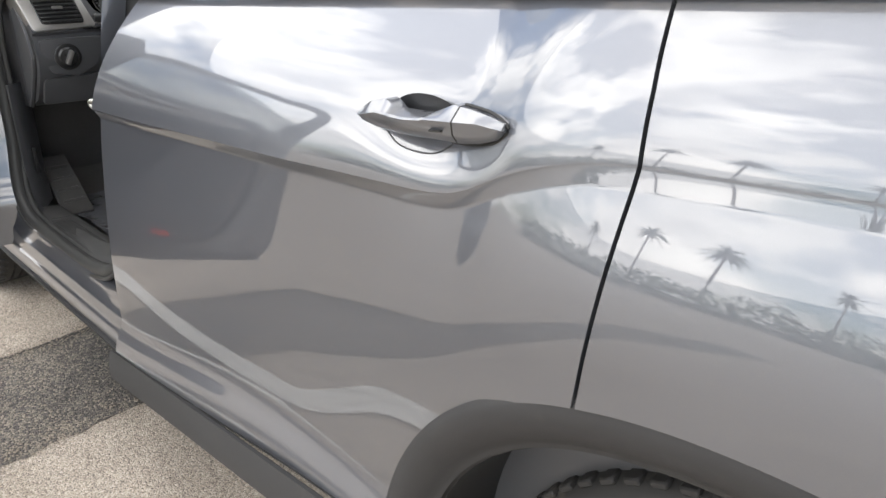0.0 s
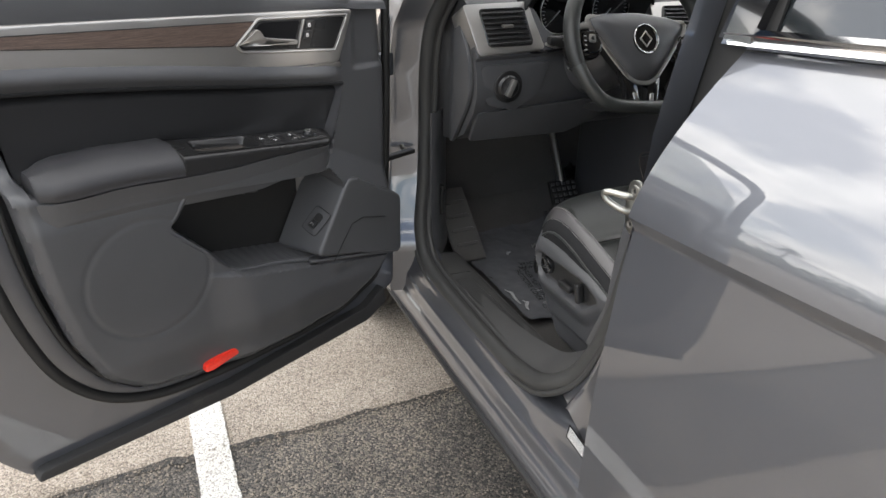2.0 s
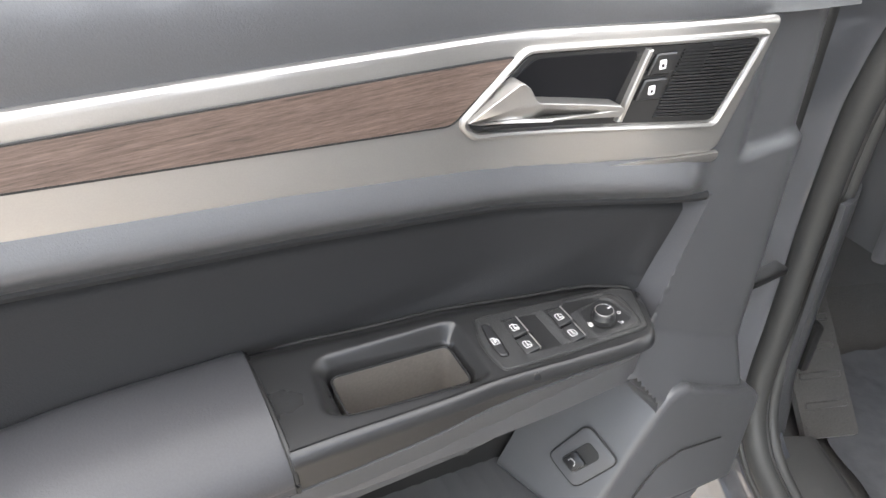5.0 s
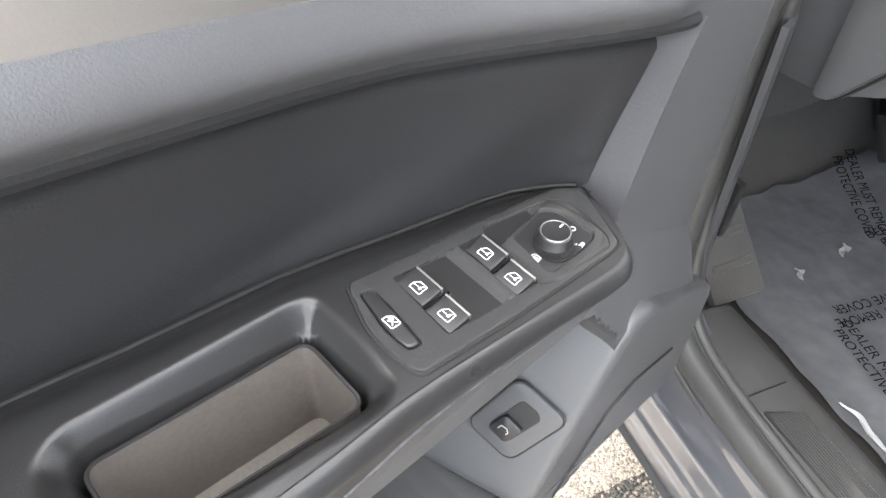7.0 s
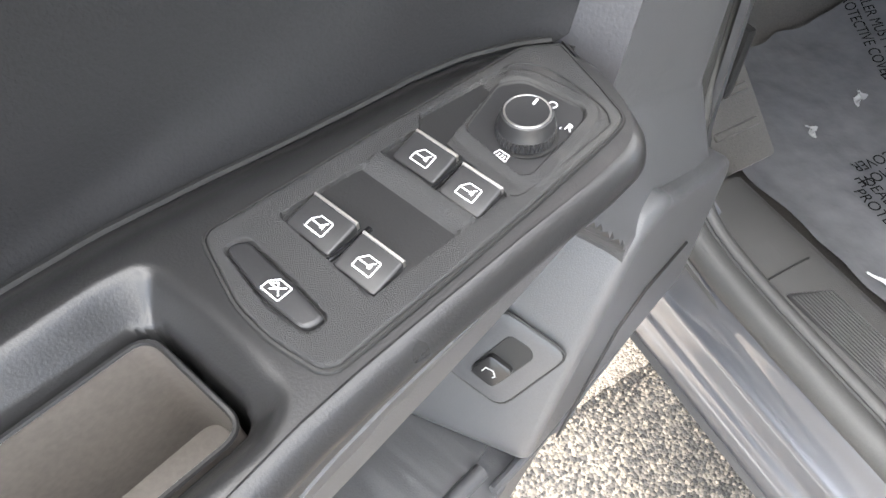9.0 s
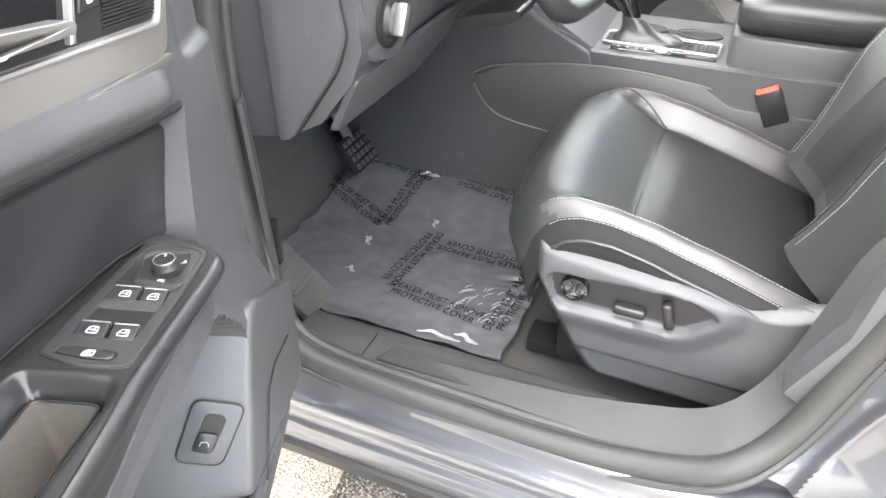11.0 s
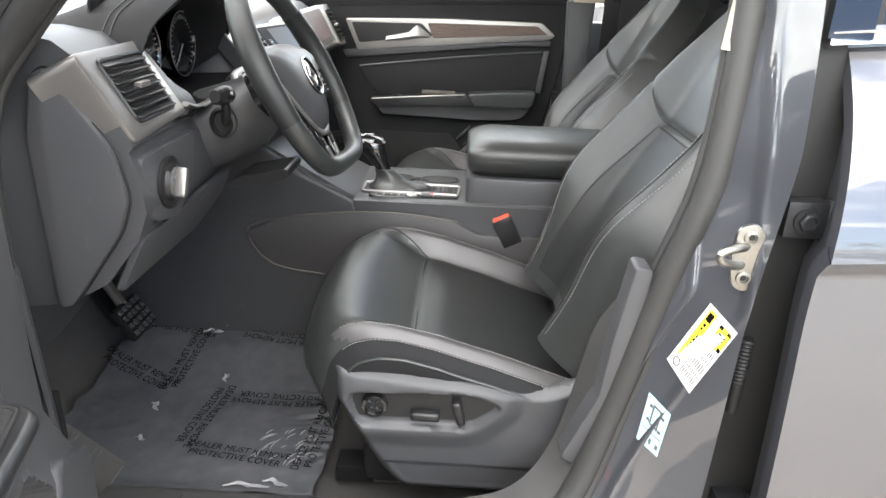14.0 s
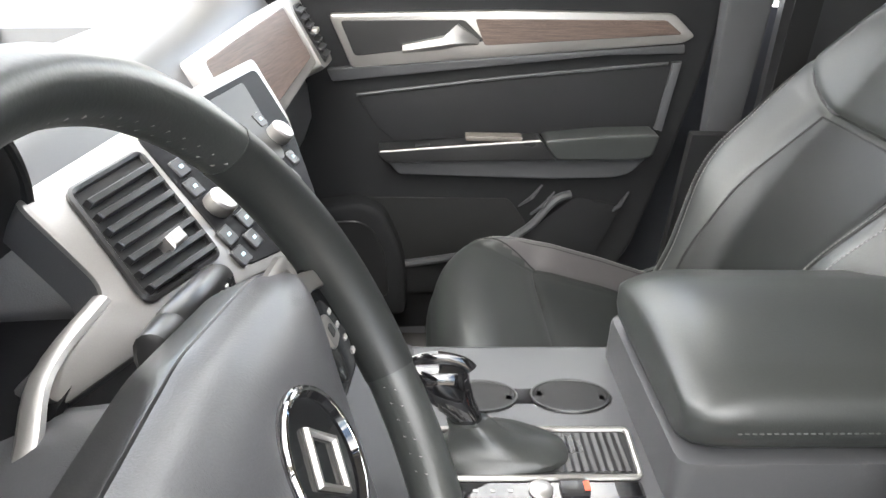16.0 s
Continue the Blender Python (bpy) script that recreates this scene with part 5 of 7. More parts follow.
    part("front_skirt", loft([[Vector((x, 2.128 - 0.06 * (1 - b) ** 2 - 0.075 * (abs(x) / 0.26) ** 4, 0.60 + 0.12 * b)) for x in [-0.255 + 0.51 * k / 16 for k in range(17)]] + [Vector((x, 2.0, 0.60 + 0.12 * b)) for x in (0.255, -0.255)] for b in (0, 0.25, 0.5, 0.75, 1.0)]), BLACK, s, "", 60)

    def stitched(pts, r=0.0006, on=0.62):
        bm = bmesh.new()
        p = [Vector(v) for v in pts]
        run = [0.0]
        for a, b in zip(p, p[1:]):
            run.append(run[-1] + (b - a).length)

        def at(d):
            for k in range(1, len(p)):
                if d <= run[k]:
                    return p[k - 1].lerp(p[k], (d - run[k - 1]) / max(1e-9, run[k] - run[k - 1]))
            return p[-1]
        d = 0.0
        while d < run[-1] - 0.006:
            tube([at(d), at(d + 0.0062 * on)], r, 5, bm=bm)
            d += 0.0062
        tagged(part("stitching", bm, THREAD, s), kind="stuff")

    for sg in (-1, 1):
        stitched([cushion_at(sg * 0.2245, y) + Vector((sg * 0.001, 0, 0.0010)) for y in ys[2:53]])
        stitched([cushion_at(sg * 0.2470, y) + Vector((sg * 0.001, 0, 0.0010)) for y in ys[2:54]])
        part("side_welt", tube([cushion_at(sg * 0.262, y) + Vector((sg * 0.001, 0, -0.001)) for y in ys[1:54]], 0.0030, 6), LEATHER, s)
        part("piping", tube([cushion_at(sg * 0.2215, y) + Vector((0, 0, -0.0008)) for y in ys[1:54]], 0.0018, 6), RUBBER, s)

    lean = radians(27)
    up = Vector((0, -math.sin(lean), math.cos(lean)))
    fwd = Vector((0, math.cos(lean), math.sin(lean)))
    base = Vector((0, 1.655, 0.70)) + fwd * 0.030
    LEN = 0.69
    WIDE = [(0.0, 0.235), (0.15, 0.262), (0.40, 0.268), (0.55, 0.255), (0.68, 0.232), (0.80, 0.208), (0.90, 0.178), (0.96, 0.145), (1.0, 0.10)]

    def vee(q):
        return 0.595 + 0.115 * step(0.50, 1.0, q)

    def back_d(x, b):
        """How far the backrest's face stands forward."""
        w = sum(lerp_table(WIDE, b + e) for e in (-0.03, 0, 0.03)) / 3
        q = min(1.0, abs(x) / w)
        low = step(0.98, 0.52, b)
        peak = 0.60 + 0.20 * min(1.0, max(0.0, (b - 0.12) / 0.48))
        wing = step(peak - 0.36, peak + 0.05, q) * (0.25 + 0.75 * low)
        d = 0.004 + (0.064 + 0.034 * math.exp(-((b - 0.34) / 0.17) ** 2)) * wing - 0.085 * max(0.0, (q - peak + 0.04) / (1.04 - peak)) ** 2.2
        d += 0.020 * math.sin(math.pi * min(1, b * 1.7)) * (1 - wing) + 0.010 * step(0.58, 0.80, b) * (1 - 0.5 * q)
        d -= 0.030 * step(0.94, 1.0, b) ** 2
        d -= 0.0065 * math.exp(-((b - vee(q)) / 0.007) ** 2) * step(0.98, 0.90, q)
        d -= 0.004 * math.exp(-((abs(x) - 0.148 + 0.03 * step(0.5, 0.0, b)) / 0.005) ** 2) * step(0.61, 0.58, b)
        return d

    def back(a, b):
        w = sum(lerp_table(WIDE, b + e) for e in (-0.03, 0, 0.03)) / 3
        x = (2 * a - 1) * w
        return base + Vector((x, 0, 0)) + up * (LEN * b) + fwd * back_d(x, b)

    def back_ring(b):
        f = [back(k / 80, b) for k in range(81)]
        thick = 0.100 - 0.035 * b
        c = base + up * (LEN * b)
        rear = [Vector((f[80 - 8 * k].x * 0.96, 0, 0)) + Vector((0, (c - fwd * thick).y, (c - fwd * thick).z)) for k in range(11)]
        e1 = Vector((f[-1].x * 1.015, (c - fwd * 0.04).y, (c - fwd * 0.04).z))
        e0 = Vector((f[0].x * 1.015, (c - fwd * 0.04).y, (c - fwd * 0.04).z))
        return f + [e1] + rear + [e0]

    part("backrest", loft([back_ring(k / 96) for k in range(97)]), LEATHER, s, "black leather backrest with a vee seam", 70)
    part("backrest_insert", sheet(lambda a, b: back(0.5 + (a - 0.5) * 0.50, 0.04 + 0.535 * b) + fwd * 0.002, 30, 30, 0.003), PERF, s, "perforated black leather insert", 70)
    rim_b = [(0.25, 0.04 + 0.535 * k / 30) for k in range(31)] + [(0.25 + 0.5 * k / 20, 0.575) for k in range(21)] + [(0.75, 0.575 - 0.535 * k / 30) for k in range(31)]
    part("insert_seam", tube([back(a, b) + fwd * 0.0008 for a, b in rim_b], 0.0024, 6), RUBBER, s)
    part("vee_seam", tube([back(0.04 + 0.92 * k / 40, vee(abs(2 * (0.04 + 0.92 * k / 40) - 1))) - fwd * 0.0005 for k in range(41)], 0.0028, 6), RUBBER, s)
    for sg in (-1, 1):
        line = lambda b, e: 0.5 + sg * (0.5 * (0.60 + 0.20 * min(1.0, max(0.0, (b - 0.12) / 0.48))) + e)
        rows_b = [0.03 + 0.60 * k / 60 for k in range(61)]
        stitched([back(line(b, -0.004), b) + fwd * 0.0012 for b in rows_b])
        stitched([back(line(b, 0.040), b) + fwd * 0.0012 for b in rows_b])
        part("bolster_seam", tube([back(line(b, 0.006), b) + fwd * 0.0002 for b in rows_b], 0.0018, 6), RUBBER, s)
        part("piping", tube([back(0.5 + sg * 0.488, 0.03 + 0.90 * k / 60) for k in range(61)], 0.0024, 6), LEATHER, s)
    hc = base + up * 0.875
    part("headrest", loft([[hc + Vector((x, 0, 0)) + up * (0.085 * w * math.sin(q)) + fwd * (0.045 * w * math.cos(q)) for q in [2 * math.pi * k / 20 for k in range(20)]] for x, w in ((-0.13, 0.5), (-0.12, 0.8), (-0.09, 1), (0.09, 1), (0.12, 0.8), (0.13, 0.5))]), LEATHER, s, "", 60)
    for x in (-0.05, 0.05):
        part("headrest_post", tube([base + up * 0.62 + Vector((x, 0, 0)) - fwd * 0.03, hc + Vector((x, 0, 0))], 0.006, 8), STEEL, s)

    # plastic base
    sg = -1 if switches else 1
    out = lambda a, b, d: Vector((sg * (0.252 + d), a, b))
    FIELD = round_poly([(2.058, 0.694), (1.86, 0.703), (1.80, 0.682), (1.855, 0.636), (2.040, 0.634)], 0.022, 5)
    SIDE = [(2.082, 0.738), (2.077, 0.672), (2.056, 0.643), (2.035, 0.595), (2.006, 0.545), (1.966, 0.497), (1.72, 0.495), (1.655, 0.61), (1.60, 0.745), (1.64, 0.742), (1.74, 0.705), (1.85, 0.722), (2.0, 0.735)]
    SIDER = round_poly(SIDE, 0.018, 4)

    def val(a, b):
        """The valance's moulded face: dished switch field, a shelf above it and a step below."""
        y, z = 1.60 + 0.512 * a, 0.495 + 0.252 * b
        e = side_of(SIDER, y, z)
        if e < 0:
            y, z = min(SIDER, key=lambda p: (p[0] - y) ** 2 + (p[1] - z) ** 2)
            return out(y, z, -0.012)
        d = 0.014 * step(0.0, 0.016, e)
        f = side_of(FIELD, y, z)
        d += 0.012 * step(-0.045, -0.004, f) - 0.013 * step(-0.003, 0.004, f)
        d -= 0.008 * step(0.560, 0.552, z) * step(0.0, 0.02, e)
        d += 0.004 * step(0.66, 0.60, z)
        return out(y, z, d)

    side = part("side_valance", sheet(val, 120, 64), PLASTIC, s, "charcoal moulded seat valance", 60)
    part("switch_field", prism(FIELD, out, -0.01, 0.0135, 0.0006, 1), BLACK, side)
    if switches:
        kn = part("lumbar_knob", lathe([(0.022, 0.012), (0.022, 0.020), (0.020, 0.025), (0.0165, 0.0255), (0.0155, 0.021), (0.001, 0.021)], lambda a, b, h: out(2.012 + a, 0.672 + b, h), 36), GLOSS, s, "round black lumbar switch")
        for q in (45, 135, 225, 315):
            part("knob_spoke", box(-(0.252 + 0.022), 2.012 + 0.009 * math.cos(radians(q)), 0.672 + 0.009 * math.sin(radians(q)), 0.005, 0.013, 0.005, 0.0015, 1, Matrix.Rotation(radians(q), 3, "X")), BLACK, kn)
        part("seat_switch", box(-(0.252 + 0.020), 1.928, 0.657, 0.018, 0.048, 0.016, 0.006, 3), BLACK, s, "satin black seat slide switch")
        part("recline_switch", box(-(0.252 + 0.022), 1.874, 0.668, 0.020, 0.015, 0.044, 0.006, 3, Matrix.Rotation(radians(-16), 3, "X")), BLACK, s, "satin black recline switch")
    for x in (-0.148, 0.148):
        part("seat_rail", box(x, 1.85, 0.44, 0.045, 0.50, 0.03, 0.005), STEEL, s)
        part("rail_cover", box(x, 2.06, 0.445, 0.055, 0.075, 0.035, 0.006), BLACK, s)
    part("seat_frame", box(0, 1.83, 0.5525, 0.46, 0.42, 0.165, 0.03), BLACK, s)
    return s


seat(1.105, 0.0, True)
seat(1.878, -0.055, False)

# ---- floor cover with its printing ----
mat_cover = thing("floor_cover", "clear protective plastic film on the driver floor with black printed warnings", "floor cover")


def film_z(x, y):
    crumple = step(2.26, 2.14, y) * step(0.95, 1.15, x)
    return 0.432 + 0.050 * step(1.15, 1.42, x) + 0.003 * noise.noise((x * 14, y * 14, 1.0)) + 0.0012 * noise.noise((x * 45, y * 40, 3.0)) + 0.012 * crumple * (0.5 + noise.noise((x * 60, y * 22, 7.0))) + 0.30 * step(2.62, 2.95, y) ** 2 + 0.010 * step(0.91, 0.86, x)


FILM = material("grey tinted clear film", (0.110, 0.113, 0.122), 0.20, vary=0.16, vary_scale=14, grain=0.6, grain_scale=30, spec=0.75, relief=0.004, dirt=(0.10, 0.098, 0.095), dirt_at=0.68)
part("film", sheet(lambda a, b: (lambda x, y: Vector((x, y, film_z(x, y))))(0.872 + (0.555 - 0.10 * step(0.80, 1.0, b)) * a + 0.010 * noise.noise((b * 9, 2.0, 0)), 2.128 + 0.562 * b + 0.06 * step(0.4, 1.0, a) * (1 - b) + 0.012 * noise.noise((a * 8, 5.0, 0))), 130, 130), FILM, mat_cover, "", 70)
for x, y, rz in ((0.980, 2.302, -98), (1.099, 2.405, 173), (1.166, 2.262, 87), (1.049, 2.156, -6.5), (1.235, 2.610, -114), (1.285, 2.510, -6), (1.385, 2.560, -100), (1.365, 2.295, 82)):
    m = Matrix.Translation((x, y, 0.0)) @ Matrix.Rotation(radians(rz), 4, "Z")
    t = lettering("DEALER MUST REMOVE\nPROTECTIVE COVER", 0.0235, INK, m, mat_cover, "printing", 0.0)
    long = max(v.co.x for v in t.data.vertices) - min(v.co.x for v in t.data.vertices)
    for v in t.data.vertices:
        v.co.x *= 0.213 / long
        w = m @ v.co
        v.co.z += film_z(w.x, w.y) + 0.0045

# Paler than the film: highlights on its curled edges, put in as colour.
GLINT = material("pale glint on creased clear film", (0.32, 0.325, 0.335), 0.12, spec=1.0, grain=0.4, grain_scale=90, relief=0.002)
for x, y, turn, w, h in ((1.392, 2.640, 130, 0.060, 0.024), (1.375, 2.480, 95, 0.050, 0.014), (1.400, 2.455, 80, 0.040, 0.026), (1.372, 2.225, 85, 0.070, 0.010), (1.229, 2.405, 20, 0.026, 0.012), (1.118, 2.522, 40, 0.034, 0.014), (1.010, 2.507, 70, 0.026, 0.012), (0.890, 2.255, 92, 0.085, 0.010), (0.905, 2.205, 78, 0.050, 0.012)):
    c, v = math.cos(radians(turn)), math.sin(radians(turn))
    part("film_curl", sheet(lambda a, b: (lambda p, q, k: Vector((x + c * p - v * q, y + v * p + c * q, film_z(x + c * p, y + v * p) + 0.002 + k)))(w * (a - 0.5), h * (b - 0.5) * (0.25 + 0.75 * math.sin(math.pi * a)) + 0.004 * math.sin(7 * a), 0.5 * h * (4 * (b - 0.5) ** 2) * (0.3 + 0.7 * math.sin(2.2 * math.pi * a) ** 2)), 14, 8, 0.0005), GLINT, mat_cover, "", 60)
# Thin pale streaks drawn as the sparkle of the crumpled film.
crease_glints = bmesh.new()
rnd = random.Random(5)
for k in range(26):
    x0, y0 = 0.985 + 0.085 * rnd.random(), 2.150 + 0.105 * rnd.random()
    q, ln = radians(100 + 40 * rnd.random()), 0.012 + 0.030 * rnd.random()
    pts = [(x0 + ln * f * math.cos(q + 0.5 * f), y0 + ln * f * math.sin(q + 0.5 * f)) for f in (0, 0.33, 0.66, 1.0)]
    tube([Vector((x, y, film_z(x, y) + 0.0022)) for x, y in pts], lambda f: 0.0004 + 0.0011 * math.sin(math.pi * f), 5, squash=0.6, bm=crease_glints)
tagged(part("film_creases", crease_glints, GLINT, mat_cover), kind="stuff")

# ---- scuff plate, sill lining ----
scuff = thing("scuff_plate", "black ribbed plastic scuff plate on the door sill", "scuff plate")
part("plate_body", sheet(lambda a, b: Vector((0.698 + 0.165 * b, 1.66 + 0.80 * a, 0.502 + 0.006 * math.sin(math.pi * min(1, b * 1.6)) - 0.075 * step(0.62, 1.0, b))), 20, 16, 0.004), SILLP, scuff, "", 60)
FIELD_S = round_poly([(0.727, 2.303), (0.773, 2.283), (0.786, 1.908), (0.737, 1.888)], 0.006, 3)
part("rib_field", prism(FIELD_S, lambda a, b, d: Vector((a, b, d)), 0.500, 0.5088, 0.001, 1), BLACK, scuff)
for k in range(13):
    part("rib", tube([(0.7315 + 0.0036 * k, 2.296 - 0.0012 * k, 0.509), (0.739 + 0.0036 * k, 1.896 + 0.0010 * k, 0.509)], 0.0010, 5), SILLP, scuff)
part("plate_joint", tube([(0.690, 2.3255, 0.5065), (0.735, 2.3255, 0.5095), (0.786, 2.3262, 0.5060)], 0.0012, 5), RUBBER, scuff)
part("kick_lining", sheet(lambda a, b: Vector((0.722 + 0.085 * b + 0.012 * a, 2.470 + 0.10 * b ** 1.5 + 0.03 * a - 0.02 * step(0.25, 0.0, a), 0.50 + 0.42 * a)), 14, 12, 0.008), PLASTIC, car, "charcoal kick panel")
part("bonnet_release", box(0.775, 2.505, 0.66, 0.012, 0.02, 0.09, 0.004), BLACK, car)
REVEAL = smooth_path([(open_x(y, z), y, z) for y, z in OPEN[3:11]], 8)


def reveal_f(a, b):
    """Moulded lining inside the seal, up the foot of the centre pillar and along the sill."""
    k = a * (len(REVEAL) - 1)
    i = min(len(REVEAL) - 2, int(k))
    p = REVEAL[i].lerp(REVEAL[i + 1], k - i)
    c = Vector((0, 2.03 - p.y, 1.05 - p.z)).normalized()
    return p + Vector((0.010 + 0.062 * b, 0, 0)) + c * (0.010 + 0.040 * b ** 0.7 * step(0.0, 0.10, a) * step(1.0, 0.55, a))


part("pillar_foot", sheet(reveal_f, 50, 10, 0.004), SILLP, car, "charcoal pillar and sill lining")

part("belt_guide_cover", prism(round_poly([(1.627, 0.974), (1.651, 0.978), (1.668, 0.86), (1.676, 0.77), (1.72, 0.66), (1.68, 0.64), (1.640, 0.80)], 0.008, 3), lambda a, b, d: Vector((0.752 - d, a, b)), -0.03, 0.010, 0.004, 2), PLASTIC, car, "charcoal lower pillar cover")

# ---- dashboard ----
dash = thing("dashboard", "charcoal dashboard with silver vent surrounds", "dashboard")
PROF = [(2.98, 1.175), (2.80, 1.215), (2.60, 1.232), (2.592, 1.2325), (2.586, 1.2328), (2.55, 1.2338), (2.52, 1.2345), (2.492, 1.2355), (2.486, 1.2358), (2.48, 1.236), (2.425, 1.228), (2.398, 1.208), (2.388, 1.197), (2.335, 1.094), (2.342, 1.085), (2.333, 1.06), (2.328, 1.00), (2.345, 0.955), (2.40, 0.885), (2.46, 0.852), (2.60, 0.83), (2.70, 0.84)]
DASH_X = [0.79 + 1.42 * k / 120 for k in range(121)]


def hood(x):
    return step(0.94, 0.985, x) * step(1.365, 1.325, x)


def dash_ring(x):
    out = []
    bow = 0.02 * math.sin(math.pi * (x - 0.79) / 1.42)
    for y, z in PROF:
        h = hood(x) * (1 if 2.38 < y < 2.75 else 0)
        zz, yy = z, y + bow
        if 2.38 < y < 2.50 and z > 1.15:
            w = hood(x)
            yy += w * (0.075 if y < 2.45 else 0.03)
            zz += w * (1.105 + (y - 2.38) * 0.4 - z)
        if 2.485 < y < 2.59:
            zz -= 0.045 * step(1.560, 1.568, x) * step(1.742, 1.734, x)
        out.append(Vector((x, yy, zz)))
    return out


part("dash_body", loft([dash_ring(x) for x in DASH_X]), PLASTIC, dash, "charcoal grained dashboard", 40)
END = round_poly([(2.455, 1.186), (2.436, 1.196), (2.36, 1.09), (2.347, 1.02), (2.365, 0.97), (2.449, 0.853), (2.470, 0.847), (2.474, 1.102)], 0.015, 4)
part("end_cover", prism(END, lambda a, b, d: Vector((0.79 - d, a, b)), 0.0, 0.012, 0.005, 2), PLASTIC, dash)
part("end_gap", tube([Vector((0.789, a, b)) for a, b in END], 0.003, 6, True, up=(1, 0, 0)), RUBBER, dash)


def on_dash(a, b, d):
    """On the sloping fascia: a across, b height, d out of it."""
    return Vector((a, 2.388 - (1.197 - b) * 0.51 + 0.0 - d * 0.89, b + d * 0.45))


def vent(x0, x1, z0, z1, silver, name="air_vent", place=on_dash):
    v = thing(name, "", "")
    v.parent = dash
    fr = round_poly(silver, 0.012, 4)
    part("surround", prism(fr, place, -0.07, 0.006, 0.004, 2), SILVER, v, "satin silver surround")
    hole = round_poly([(x0, z1), (x1, z1), (x1 + 0.012, z0), (x0 + 0.012, z0)], 0.008, 4)
    # Flat black plate stands for the shaded depth of the vent.
    part("throat", prism(hole, place, 0.0, 0.0068, 0.0005, 1), RUBBER, v)
    part("throat_rim", tube([place(a, b, 0.007) for a, b in hole], 0.003, 6, True), BLACK, v)
    for k in range(7):
        s = (k + 0.6) / 7.2
        z = z1 + (z0 - z1) * s
        part("slat", box(0, 0, 0, x1 - x0 - 0.004, 0.016, 0.0035, 0.0012, 1, bm=None, turn=None), BLACK, v).matrix_basis = Matrix.Translation(place((x0 + x1) / 2 + 0.012 * s, z, 0.008)) @ Matrix.Rotation(radians(12), 4, "X")
    part("vane_tab", box(0, 0, 0, 0.030, 0.012, 0.008, 0.002), SILVER, v).matrix_basis = Matrix.Translation(place((x0 + x1) / 2 + 0.006, (z0 + z1) / 2, 0.014))


vent(0.815, 0.937, 1.117, 1.198, [(0.772, 1.212), (0.955, 1.214), (0.972, 1.150), (0.985, 1.104), (0.795, 1.096)])
part("vent_bridge", prism(round_poly([(0.950, 1.205), (0.972, 1.196), (0.994, 1.150), (1.035, 1.124), (1.035, 1.104), (0.975, 1.100)], 0.006, 3), on_dash, -0.06, 0.004, 0.003, 2), PLASTIC, dash)
# light switch
ls = part("light_switch", lathe([(0.040, 0.0), (0.040, 0.004), (0.037, 0.006), (0.030, 0.006), (0.027, 0.010), (0.025, 0.012), (0.001, 0.012)], lambda a, b, h: Vector((0.877 + a, 2.330 - h, 1.020 + b)), 36), BLACK, dash, "round black headlamp switch")
part("switch_bar", box(0.877, 2.311, 1.020, 0.014, 0.018, 0.046, 0.005, 2, Matrix.Rotation(radians(25), 3, "Y")), SILVER, ls)
part("switch_plinth", prism(round_poly([(0.80, 1.075), (1.00, 1.075), (0.97, 0.99), (0.90, 0.955), (0.82, 0.975)], 0.015, 4), lambda a, b, d: Vector((a, 2.345 - d, b)), 0.0, 0.014, 0.004, 2), PLASTIC, dash)
part("knee_panel", prism(round_poly([(0.80, 0.955), (1.18, 0.965), (1.20, 0.90), (1.10, 0.86), (0.80, 0.868)], 0.012, 3), lambda a, b, d: Vector((a, 2.40 - (b - 0.86) * 0.5 - d, b)), 0.0, 0.012, 0.004, 2), PLASTIC, dash)
# instruments
cl = thing("instrument_cluster", "", "")
cl.parent = dash
part("cluster_face", sheet(lambda a, b: Vector((0.965 + 0.37 * a, 2.462 + 0.02 * (1 - b), 1.10 + 0.175 * b)), 8, 6, 0.004), GLOSS, cl)
for cx in (1.085, 1.250):
    c = Vector((cx, 2.446, 1.182))
    d = part("dial", lathe([(0.062, 0.0), (0.062, 0.006), (0.058, 0.008), (0.056, 0.004), (0.001, 0.004)], lambda a, b, h: c + Vector((a, -h, b)), 40), GLOSS, cl)
    part("dial_ring", tube([c + Vector((0.060 * math.cos(q), -0.008, 0.060 * math.sin(q))) for q in [2 * math.pi * k / 40 for k in range(40)]], 0.0012, 6, True), SILVER, d)
    for k in range(25):
        q = radians(225 - 270 * k / 24)
        part("tick", box(0, 0, 0, 0.0016, 0.001, 0.010 if k % 4 == 0 else 0.006), ICON, d).matrix_basis = Matrix.Translation(c + Vector((0.050 * math.cos(q), -0.006, 0.050 * math.sin(q)))) @ Matrix.Rotation(math.pi / 2 - q, 4, "Y")
    part("needle", tube([c + Vector((0, -0.007, 0)), c + Vector((-0.030, -0.007, -0.030))], 0.0015, 6), THREAD, d)
LIPS = smooth_path([(0.940, 2.385, 1.185), (0.948, 2.376, 1.215), (0.972, 2.370, 1.243), (1.020, 2.358, 1.270), (1.090, 2.348, 1.292), (1.160, 2.344, 1.300), (1.240, 2.350, 1.292), (1.305, 2.362, 1.264), (1.342, 2.375, 1.222), (1.352, 2.385, 1.180)], 6)


def lip_at(a):
    k = a * (len(LIPS) - 1)
    i = min(len(LIPS) - 2, int(k))
    return LIPS[i].lerp(LIPS[i + 1], k - i)


